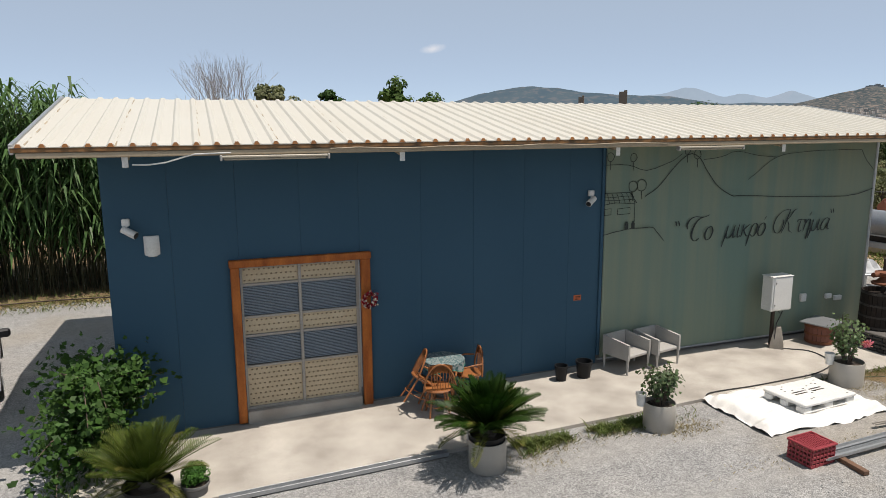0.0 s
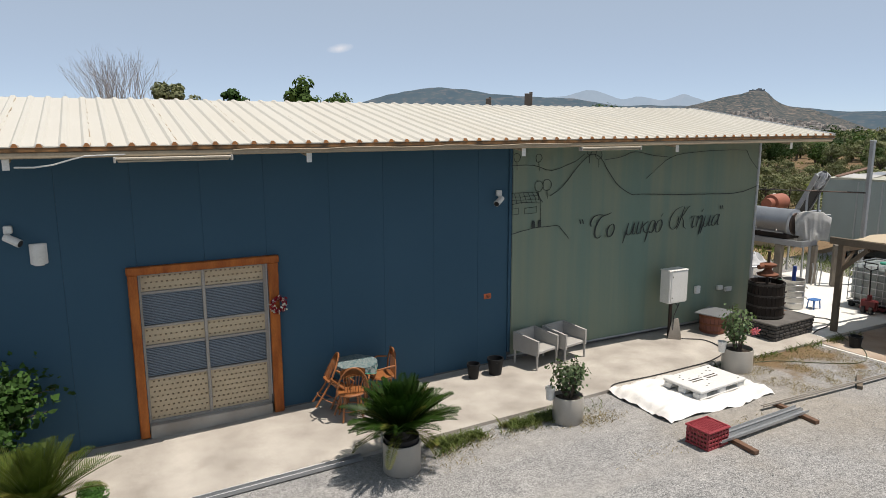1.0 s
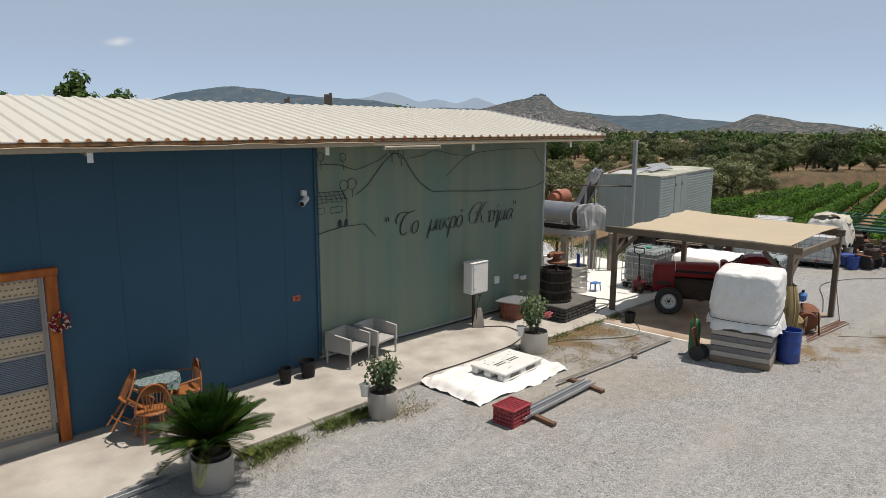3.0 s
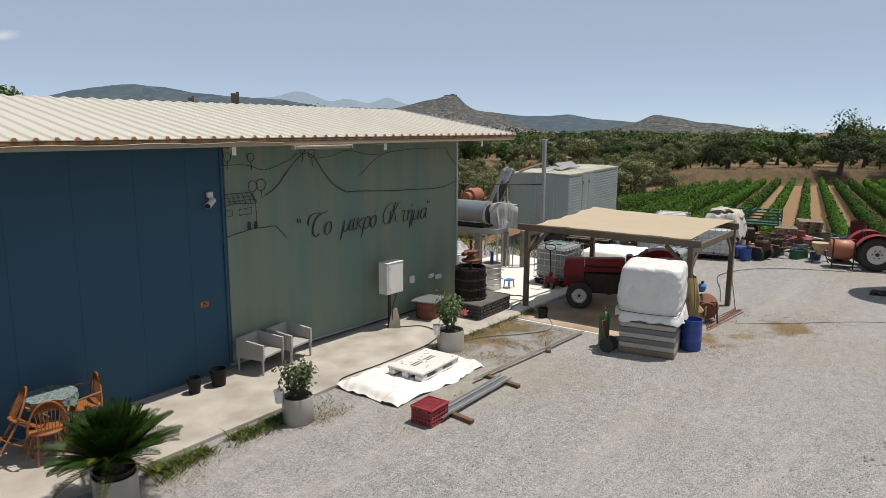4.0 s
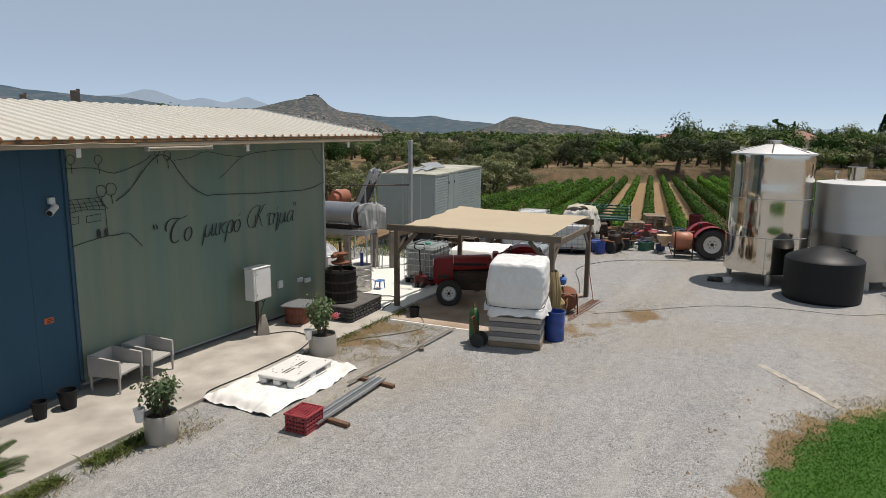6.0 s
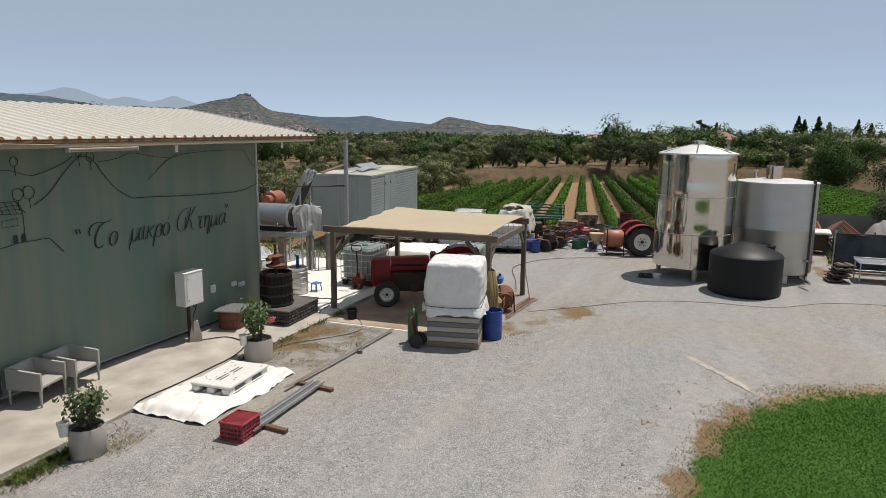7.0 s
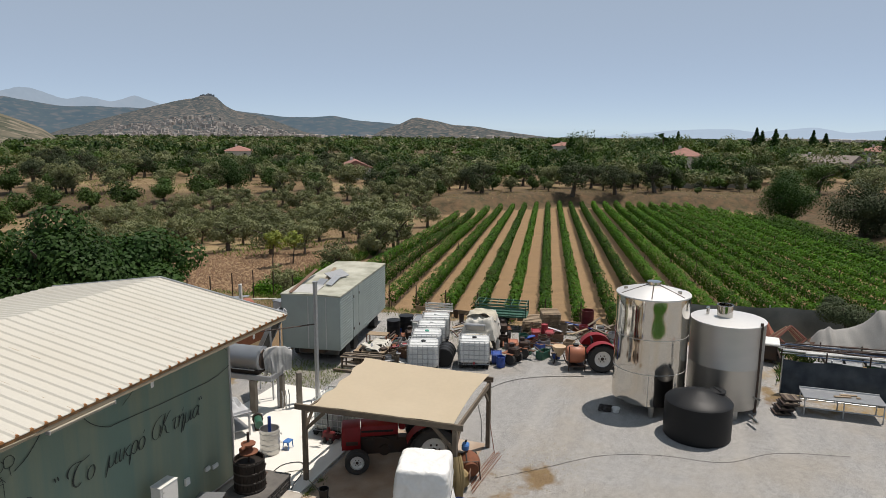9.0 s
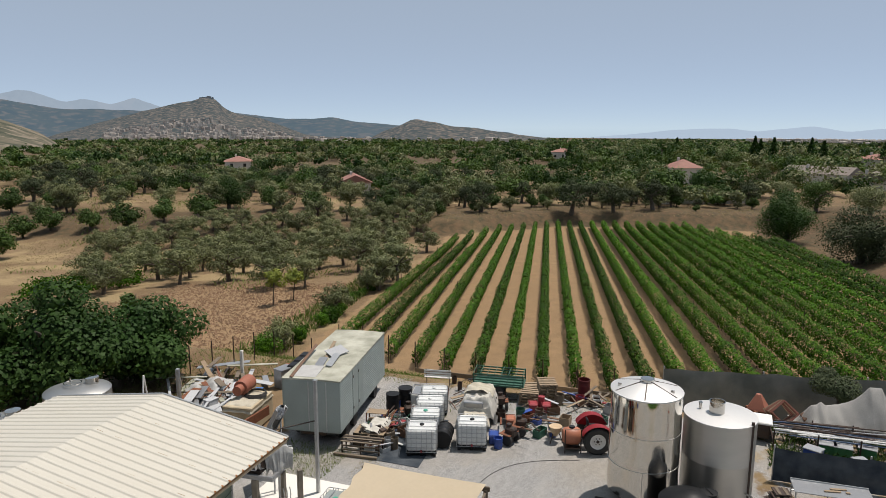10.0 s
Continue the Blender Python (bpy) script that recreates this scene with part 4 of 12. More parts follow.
    for x in (WX0 + 0.12, WX1 - 0.12):
        gable.add([(x, WY0 + 0.1, 4.29), (x, WY1 - 0.1, 4.29), (x, RIDGE_Y, ridge_z(x) - 0.06), (x + 0.02, WY0 + 0.1, 4.29), (x + 0.02, WY1 - 0.1, 4.29), (x + 0.02, RIDGE_Y, ridge_z(x) - 0.06)],
                  [(0, 1, 2), (5, 4, 3), (0, 2, 5, 3), (1, 4, 5, 2)])
    part("gable", gable, M["grey_wall"], root, smooth=False)


make_roof()

# ---- paving ----
SLAB = 0.05                                        # the apron's height over the yard


def apron(name, x0, x1, y0, y1, mat, label):
    """A slab that follows the lie of the yard."""
    g = Geo()
    def top(u, v):
        x = x0 + (x1 - x0) * u
        return (x, y0 + (y1 - y0) * v, float(ground_z(x, 9)) + SLAB + 0.004 * noise.noise((x, v * 2, 1)))
    g.sheet(40, 6, top, 0.3)
    return solid(name, g, mat, label, "pavement", kind="structure", smooth=False)


apron("pavement", -1.6, 13.56, 8.82, WY0 + 0.02, M["concrete"], "worn pale concrete apron along the shed")
apron("concrete_pad", 13.57, 19.6, 8.95, 13.5, M["white_concrete"], "bright white concrete pad beside the shed")

# ---- on the shed front ----
def garage_door():
    root = thing("door_1", "sectional garage door with dimpled beige panels and slatted grilles", "garage door", (0, WY0, 0), kind="structure")
    fr = Geo()
    y = -0.035
    fz = float(ground_z(1.6, 10)) + SLAB
    fr.box((0.595, y, (2.36 + fz) / 2), (0.13, 0.09, 2.36 - fz), 0.012)
    part("frame_post", fr, M["frame_wood"], root, "orange-stained wooden post")
    fr = Geo()
    fr.box((2.595, y, (2.36 + fz) / 2), (0.15, 0.09, 2.36 - fz), 0.012)
    part("frame_post", fr, M["frame_wood"], root, "orange-stained wooden post")
    fr = Geo()
    fr.box((1.6, y - 0.004, 2.415), (2.17, 0.1, 0.115), 0.012)
    part("lintel", fr, M["frame_wood"], root, "orange-stained wooden lintel")
    sill = Geo().box((1.58, -0.01, (fz + 0.06) / 2 - 0.02), (1.82, 0.12, 0.06 - fz + 0.04), 0.01)
    part("threshold", sill, M["concrete"], root, "low concrete threshold")
    yd = 0.075                                    # face of the leaf, set back in the opening
    rows = [(2.08, 2.33, "sheet"), (1.57, 2.04, "grille"), (1.27, 1.53, "sheet"), (0.78, 1.23, "grille"), (0.09, 0.73, "sheet")]
    bars = Geo()
    for z in (0.075, 0.755, 1.25, 1.55, 2.06, 2.335):
        bars.box((1.58, yd - 0.012, z), (1.84, 0.035, 0.038), 0.006)
    for x in (0.68, 1.565, 2.48):
        bars.box((x, yd - 0.016, 1.2), (0.048, 0.04, 2.3), 0.006)
    part("leaf_frame", bars, M["old_alu"], root, "dull grey aluminium bars")
    for z0, z1, kind in rows:
        for x0, x1 in ((0.70, 1.545), (1.585, 2.46)):
            if kind == "sheet":
                pan = part("panel", Geo().box(((x0 + x1) / 2, yd + 0.006, (z0 + z1) / 2), (x1 - x0, 0.008, z1 - z0), 0.002), M["beige_sheet"], root)
                dim = Geo()
                nz = max(2, round((z1 - z0) / 0.085))
                nx = round((x1 - x0) / 0.075)
                for i in range(nz):
                    for j in range(nx):
                        cx = x0 + (j + 0.5 + 0.5 * (i % 2)) * (x1 - x0) / (nx + 0.5)
                        cz = z0 + (i + 0.5) * (z1 - z0) / nz
                        s = 0.0145
                        dim.add([(cx - s, yd, cz - s * 0.5), (cx + s, yd, cz - s * 0.5), (cx + s * 0.7, yd - 0.016, cz + s * 0.7), (cx - s * 0.7, yd - 0.016, cz + s * 0.7),
                                 (cx - s * 0.9, yd, cz + s), (cx + s * 0.9, yd, cz + s)],
                                [(0, 1, 2, 3), (3, 2, 5, 4), (0, 3, 4), (1, 5, 2)])
                tagged(part("dimples", dim, M["dimple"], pan, "rows of small pressed lugs", smooth=False), kind="stuff")
            else:
                back = part("grille", Geo().box(((x0 + x1) / 2, yd + 0.028, (z0 + z1) / 2), (x1 - x0, 0.006, z1 - z0), 0.002), M["grille_back"], root, "dark backing behind the slats")
                sl = Geo()
                n = int((z1 - z0) / 0.024)
                for i in range(n):
                    z = z0 + (i + 0.5) * (z1 - z0) / n
                    sl.box(((x0 + x1) / 2, yd + 0.012, z), (x1 - x0, 0.014, 0.016), 0.003, rx=-24)
                tagged(part("slats", sl, M["slat"], back, "blue-grey metal slats", smooth=False), kind="stuff")
    inner = Geo().box((1.58, yd + 0.05, 1.2), (1.86, 0.02, 2.3), 0.004)
    part("leaf_back", inner, M["plinth"], root)


M["old_alu"] = material("dull_aluminium", (0.37, 0.34, 0.30), 0.6, 0.3, (0.28, 0.26, 0.23), 3, 50, 0.6, 0.05)
M["beige_sheet"] = material("beige_sheet", (0.52, 0.42, 0.28), 0.6, 0, (0.4, 0.31, 0.2), 3, 40, 0.6, 0.06, 0.06)
M["dimple"] = material("pressed_lug", (0.27, 0.2, 0.125), 0.6, 0, None, 5, 40, 0.5, 0)
M["slat"] = material("blue_grey_slat", (0.2, 0.235, 0.265), 0.55, 0.0, (0.16, 0.19, 0.22), 2, 40, 0.5, 0)
M["grille_back"] = material("dark_grille_back", (0.06, 0.07, 0.082), 0.6, 0, None, 3, 40, 0.5, 0)
garage_door()


def wreath():
    root = thing("wreath", "small red and white flower wreath hung on the door post", "wreath", (2.63, WY0 - 0.125, 1.70))
    g = Geo()
    ring = [(0.09 * math.cos(a), 0.0, 0.1 * math.sin(a)) for a in np.linspace(0, 2 * math.pi, 22)]
    g.tube(ring, 0.028, 7, False)
    part("ring", g, M["red_plastic"], root, "dark red twig ring")
    r = np.random.default_rng(3)
    for name, mat, n, k in (("red_blossoms", "red_flower", 260, 0.035), ("white_blossoms", "white_flower", 90, 0.045)):
        a = r.random(n) * 2 * math.pi
        if name == "white_blossoms":
            a = np.round(a / (2 * math.pi) * 8) / 8 * 2 * math.pi + r.normal(size=n) * 0.12
        rad = 0.1 + r.normal(size=n) * 0.02
        c = np.stack([rad * np.cos(a), -0.03 + r.normal(size=n) * 0.012, rad * 1.08 * np.sin(a)], 1)
        part(name, leaf_mesh(name, quads(c, k * (0.7 + 0.5 * r.random(n)), seed=4), M[mat]), M[mat], root)


wreath()


def floodlight(x, z, tilt, name, label, left):
    root = thing(name, label, "security camera", (x, WY0, z))
    part("wall_box", Geo().box((0, -0.035, 0.06), (0.105, 0.07, 0.105), 0.012), M["white_plastic"], root, "white mounting box")
    g = Geo()
    g.tube([(0, -0.05, 0.02), (0.0, -0.08, -0.03), (0.02, -0.1, -0.05)], 0.022, 8)
    part("arm", g, M["white_plastic"], root)
    h = Geo()
    s = -1 if left else 1
    h.cyl((-0.04 * s, -0.07, -0.03), (0.13 * s, -0.17, -0.115), 0.052, 0.055, 16)
    body = part("housing", h, M["white_plastic"], root, "white bullet housing")
    part("lens", Geo().cyl((0.128 * s, -0.169, -0.114), (0.136 * s, -0.174, -0.118), 0.046, 0.046, 14), M["black_plastic"], body, "dark lens")


floodlight(-0.83, 3.06, 0, "security_camera", "white bullet security camera on the blue wall", False)
floodlight(6.72, 3.18, 0, "security_camera", "white bullet security camera above the trim", True)
lamp = thing("wall_lamp", "cream bulkhead wall lamp with a curved cover", "wall lamp", (-0.515, WY0, 2.77))
g = Geo()
g.sheet(10, 8, lambda u, v: ((u - 0.5) * 0.2, -0.02 - 0.075 * math.sin(math.pi * u) ** 0.6 * (0.75 + 0.25 * math.sin(math.pi * v)), (v - 0.5) * 0.27 - 0.02 * math.sin(math.pi * u) * (v < 0.5)))
g.box((0, -0.012, 0), (0.21, 0.024, 0.28), 0.01)
part("cover", g, M["lamp_cover"] if "lamp_cover" in M else M["white_plastic"], lamp, "cream curved cover")
part("bracket", Geo().box((0, -0.02, -0.15), (0.12, 0.03, 0.03), 0.006), M["old_alu"], lamp)

plate = thing("warning_sign", "small orange warning plate screwed to the wall", "sign", (6.52, WY0 - 0.006, 1.34))
part("plate", Geo().box((0, 0, 0), (0.155, 0.008, 0.1), 0.003), M["sign_orange"], plate)
g = Geo()
g.box((0.01, -0.006, 0.02), (0.1, 0.004, 0.012), 0.001).box((0.01, -0.006, -0.005), (0.1, 0.004, 0.01), 0.001).box((-0.01, -0.006, -0.027), (0.07, 0.004, 0.01), 0.001)
part("print_bars", g, M["black_plastic"], plate, "dark printed lines")


def strip_light(x0, x1):
    root = thing("strip_light", "long white fluorescent strip light under the eave", "strip light", ((x0 + x1) / 2, EAVE_Y + 0.03, 4.055), group="strip lights under the eave")
    w = x1 - x0
    part("housing", Geo().box((0, 0, 0.0), (w, 0.09, 0.035), 0.01), M["strip"], root)
    part("diffuser", Geo().box((0, 0, -0.03), (w - 0.06, 0.07, 0.03), 0.014), M["strip"], root, "dusty cream plastic diffuser")
    part("end_cap", Geo().box((-w / 2, 0, -0.012), (0.03, 0.1, 0.075), 0.008), M["grey_plastic"], root)
    part("end_cap", Geo().box((w / 2, 0, -0.012), (0.03, 0.1, 0.075), 0.008), M["grey_plastic"], root)


M["strip"] = material("dusty_cream_plastic", (0.36, 0.32, 0.25), 0.5, 0, (0.27, 0.235, 0.18), 3, 40, 0.6, 0.03)
strip_light(0.47, 1.88)
strip_light(7.72, 9.05)
g = Geo()
g.tube([(-0.6, EAVE_Y + 0.05, 3.98), (-0.4, EAVE_Y + 0.05, 3.975), (-0.2, EAVE_Y + 0.04, 4.0), (0.0, EAVE_Y + 0.03, 4.06), (0.15, EAVE_Y + 0.02, 4.1), (0.6, EAVE_Y + 0.02, 4.11)], 0.011, 6)
solid("cable", g, M["white_plastic"], "loose white cable looped under the eave", "cable")
g = Geo()
g.tube([(1.9 + k * 0.4, EAVE_Y + 0.005, 4.14 + 0.012 * math.sin(k * 1.7)) for k in range(15)], 0.009, 6)
solid("cable", g, M["gutter"], "thin cable clipped along the gutter", "cable")


def mural():
    """Line drawing and lettering painted on the screen."""
    root = thing("mural", "dark line drawing of hills and a cottage on the screen", "mural", (0, WY0 - 0.075, 0))

    def stroke(name, pts, w=0.022, smooth=3):
        pts = [Vector((x, 0, z)) for x, z in pts]
        out = []
        for i in range(len(pts) - 1):
            p0, p1, p2, p3 = pts[max(i - 1, 0)], pts[i], pts[i + 1], pts[min(i + 2, len(pts) - 1)]
            for k in range(smooth):
                t = k / smooth
                out.append(0.5 * (2 * p1 + (p2 - p0) * t + (2 * p0 - 5 * p1 + 4 * p2 - p3) * t * t + (3 * p1 - p0 - 3 * p2 + p3) * t ** 3))
        out.append(pts[-1])
        out = [p + Vector((0.010 * noise.noise((p.x * 7, p.z * 7, 1)), 0, 0.010 * noise.noise((p.x * 7, p.z * 7, 5)))) for p in out]
        verts = []
        for i, q in enumerate(out):
            d = (out[min(i + 1, len(out) - 1)] - out[max(i - 1, 0)])
            d = d.normalized() if d.length > 1e-6 else Vector((1, 0, 0))
            side = Vector((-d.z, 0, d.x)) * w * 0.34
            verts += [q + side, q - side, q - side - Vector((0, 0.004, 0)), q + side - Vector((0, 0.004, 0))]
        faces = [(4 * i + a, 4 * i + b, 4 * i + 4 + b, 4 * i + 4 + a) for i in range(len(out) - 1) for a, b in ((0, 1), (1, 2), (2, 3), (3, 0))]
        g = Geo().add(verts, faces + [(3, 2, 1, 0), tuple(4 * len(out) - 4 + k for k in range(4))])
        part(name, g, M["paint_line"], root, smooth=False)

    stroke("ridge_line", [(6.97, 3.73), (7.45, 3.72), (7.84, 3.61), (8.39, 3.77), (8.6, 3.9)], 0.016)
    stroke("ridge_line", [(7.83, 3.14), (8.1, 3.3), (8.45, 3.66), (8.75, 3.88), (9.0, 3.82), (9.25, 3.5), (9.5, 3.25), (9.81, 3.08), (10.1, 3.06), (11.38, 2.99), (12.1, 2.97), (12.61, 2.95), (13.1, 2.98), (13.54, 3.09)])
    stroke("ridge_line", [(9.1, 3.78), (9.5, 3.82), (9.88, 3.92), (10.4, 3.83), (10.86, 3.79)], 0.014)
    stroke("ridge_line", [(10.2, 3.37), (10.5, 3.58), (10.86, 3.79), (11.4, 3.87), (12.3, 3.9), (13.11, 3.89)], 0.014)
    stroke("ridge_line", [(13.11, 3.89), (13.2, 3.75), (13.35, 3.6), (13.5, 3.47)], 0.014)
    stroke("ground_line", [(6.97, 2.47), (7.25, 2.52), (7.53, 2.56), (7.8, 2.56), (8.02, 2.56), (8.12, 2.48), (8.29, 2.29)], 0.02)
    for x, z, s in ((7.56, 3.33, 0.095), (7.75, 3.35, 0.10), (7.07, 3.87, 0.07), (7.55, 3.85, 0.07), (8.72, 3.95, 0.06), (8.95, 3.88, 0.08)):
        ring = [(x + s * (1 + 0.12 * math.sin(3 * a + x)) * math.cos(a), z + s * 1.05 * math.sin(a)) for a in np.linspace(0, 2 * math.pi, 12)]
        stroke("tree_crown", ring, 0.015, 2)
        stroke("tree_stem", [(x, z - s), (x + 0.01, z - s - 0.16)], 0.015, 1)
    # cottage
    stroke("cottage_wall", [(6.97, 3.02), (7.2, 3.05), (7.62, 3.02), (7.62, 2.6)], 0.016, 1)
    stroke("roof_edge", [(6.97, 3.23), (7.5, 3.22), (7.66, 3.03)], 0.016, 1)
    for k in range(6):
        stroke("tile_line", [(7.02 + k * 0.1, 3.22), (7.06 + k * 0.105, 3.13), (7.08 + k * 0.108, 3.03)], 0.012, 2)
    for z in (3.16, 3.10):
        stroke("tile_line", [(6.97, z), (7.2, z - 0.01), (7.4, z), (7.6, z - 0.01)], 0.012, 2)
    for x0, x1, z0, z1 in ((6.98, 7.12, 2.83, 2.95), (7.26, 7.52, 2.83, 2.95)):
        stroke("window_outline", [(x0, z0), (x1, z0 + 0.01), (x1, z1), (x0, z1 - 0.01), (x0, z0)], 0.014, 1)
    for x in (7.46, 7.6):
        g = Geo().box((x, 0, 2.61), (0.075, 0.006, 0.11), 0.02).box((x, -0.001, 2.68), (0.05, 0.006, 0.03), 0.008)
        part("jar_outline", g, M["paint_line"], root)
    # lettering, in one line of slanted script
    sign = thing("painted_lettering", "dark green script lettering painted across the screen", "lettering", (0, WY0 - 0.078, 0))
    sign.matrix_basis = pose(8.62, WY0 - 0.078, 2.24, 90, 0.0, 0)
    def pen(strokes, ox, oy, k, w, lean=0.16):
        """One letter: strokes of (x, y) points, thick in the middle and fine at the ends."""
        g = Geo()
        for pts in strokes:
            pts = [Vector((ox + (x + lean * y) * k, oy + y * k, 0)) for x, y in pts]
            out = []
            for a in range(len(pts) - 1):
                p0, p1, p2, p3 = pts[max(a - 1, 0)], pts[a], pts[a + 1], pts[min(a + 2, len(pts) - 1)]
                for b in range(5):
                    t = b / 5
                    out.append(0.5 * (2 * p1 + (p2 - p0) * t + (2 * p0 - 5 * p1 + 4 * p2 - p3) * t * t + (3 * p1 - p0 - 3 * p2 + p3) * t ** 3))
            out.append(pts[-1])
            n = len(out)
            rad = []
            for a, p in enumerate(out):
                d = out[min(a + 1, n - 1)] - out[max(a - 1, 0)]
                down = abs(d.y) / (d.length + 1e-9)
                end = min(1.0, (min(a, n - 1 - a) + 1.2) / 4)
                rad.append(w * (0.42 + 0.78 * down ** 2) * (0.4 + 0.6 * end))
            g.tube([(p.x, p.y, 0) for p in out], rad, 6)
        g.v = [(x, y, z * 0.2) for x, y, z in g.v]
        part("letter", g, M["paint_line"], sign)

    W = 0.0155
    quote = [[(0.0, 1.0), (0.07, 0.86), (0.1, 0.78)], [(0.16, 1.0), (0.23, 0.86), (0.26, 0.78)]]
    alpha = [[(0.5, 0.55), (0.36, 0.64), (0.14, 0.5), (0.05, 0.24), (0.13, 0.03), (0.3, 0.07), (0.5, 0.4), (0.56, 0.62)], [(0.54, 0.62), (0.5, 0.3), (0.53, 0.06), (0.66, 0.08)]]
    mu = [[(0.12, 0.6), (0.06, 0.2), (-0.06, -0.36)], [(0.09, 0.3), (0.12, 0.06), (0.28, 0.03), (0.45, 0.25), (0.52, 0.6)], [(0.52, 0.6), (0.48, 0.2), (0.52, 0.03), (0.66, 0.1)]]
    omicron = [[(0.3, 0.62), (0.12, 0.52), (0.05, 0.24), (0.16, 0.02), (0.36, 0.08), (0.46, 0.36), (0.38, 0.58), (0.26, 0.62)]]
    rho = [[(-0.06, -0.42), (0.02, 0.1), (0.12, 0.5), (0.3, 0.62), (0.44, 0.46), (0.4, 0.16), (0.24, 0.01), (0.06, 0.12)]]
    kappa = [[(0.1, 0.62), (0.04, 0.02)], [(0.46, 0.6), (0.3, 0.5), (0.08, 0.3)], [(0.16, 0.34), (0.3, 0.1), (0.48, 0.04)]]
    iota = [[(0.1, 0.62), (0.06, 0.2), (0.12, 0.02), (0.24, 0.1)]]
    tau = [[(0.02, 0.52), (0.14, 0.61), (0.48, 0.6)], [(0.26, 0.6), (0.2, 0.2), (0.26, 0.02), (0.38, 0.1)]]
    eta = [[(0.02, 0.5), (0.1, 0.6), (0.12, 0.4), (0.06, 0.02)], [(0.09, 0.3), (0.22, 0.54), (0.36, 0.6), (0.42, 0.44), (0.36, 0.0), (0.32, -0.38)]]
    cap_t = [[(-0.1, 0.5), (-0.16, 0.66), (-0.06, 0.88), (0.2, 0.97), (0.55, 0.93), (0.86, 1.02)], [(0.56, 0.94), (0.3, 0.8), (0.14, 0.46), (0.16, 0.14), (0.34, 0.0), (0.52, 0.1)]]
    cap_k = [[(0.34, 1.0), (0.26, 0.62), (0.16, 0.22), (0.06, 0.0)], [(0.7, 1.0), (0.56, 0.94), (0.4, 0.7), (0.24, 0.52)], [(0.27, 0.54), (0.4, 0.36), (0.48, 0.1), (0.66, 0.0)]]
    cap_loop = [[(0.32, 0.98), (0.08, 0.98), (-0.22, 0.82), (-0.4, 0.5), (-0.36, 0.18), (-0.16, 0.02), (0.04, 0.14), (0.1, 0.4), (0.02, 0.6)]]
    acute = [[(0.26, 0.78), (0.36, 0.94)]]
    for shape, x, y, k, w in ((quote, -0.14, 0.0, 0.40, 0.015), (cap_t, 0.22, 0.0, 0.48, 0.018), (omicron, 0.58, 0.0, 0.42, W),
                              (mu, 1.08, 0.0, 0.42, W), (iota, 1.36, 0.0, 0.42, W), (kappa, 1.47, 0.0, 0.42, W), (rho, 1.68, 0.0, 0.42, W), (omicron, 1.87, 0.0, 0.42, W), (acute, 1.89, 0.0, 0.42, 0.012),
                              (cap_k, 2.47, 0.02, 0.48, 0.0135), (cap_loop, 2.47, 0.02, 0.48, 0.011), (tau, 2.86, 0.02, 0.42, W), (eta, 3.05, 0.02, 0.42, W), (acute, 3.06, 0.02, 0.42, 0.012), (mu, 3.26, 0.02, 0.40, W), (alpha, 3.52, 0.02, 0.40, W),
                              (quote, 3.72, 0.06, 0.40, 0.013)):
        pen(shape, x, y, k, w)


mural()
for x, z, w, h in ((11.85, 0.87, 0.15, 0.17), (12.55, 0.84, 0.16, 0.1), (12.82, 0.78, 0.2, 0.1)):
    sock = thing("socket_box", "white electrical socket box fixed through the screen", "socket", (x, WY0 - 0.06, z), group="sockets on the screen")
    part("box", Geo().box((0, -0.03, 0), (w, 0.06, h), 0.01), M["white_plastic"], sock)
    part("lid", Geo().box((0, -0.064, 0), (w * 0.8, 0.01, h * 0.75), 0.004), M["ibc"], sock)


# ---- along the apron ----
def level(x, y):
    """Top of the apron at a place."""
    return float(ground_z(x, 9)) + SLAB + 0.002


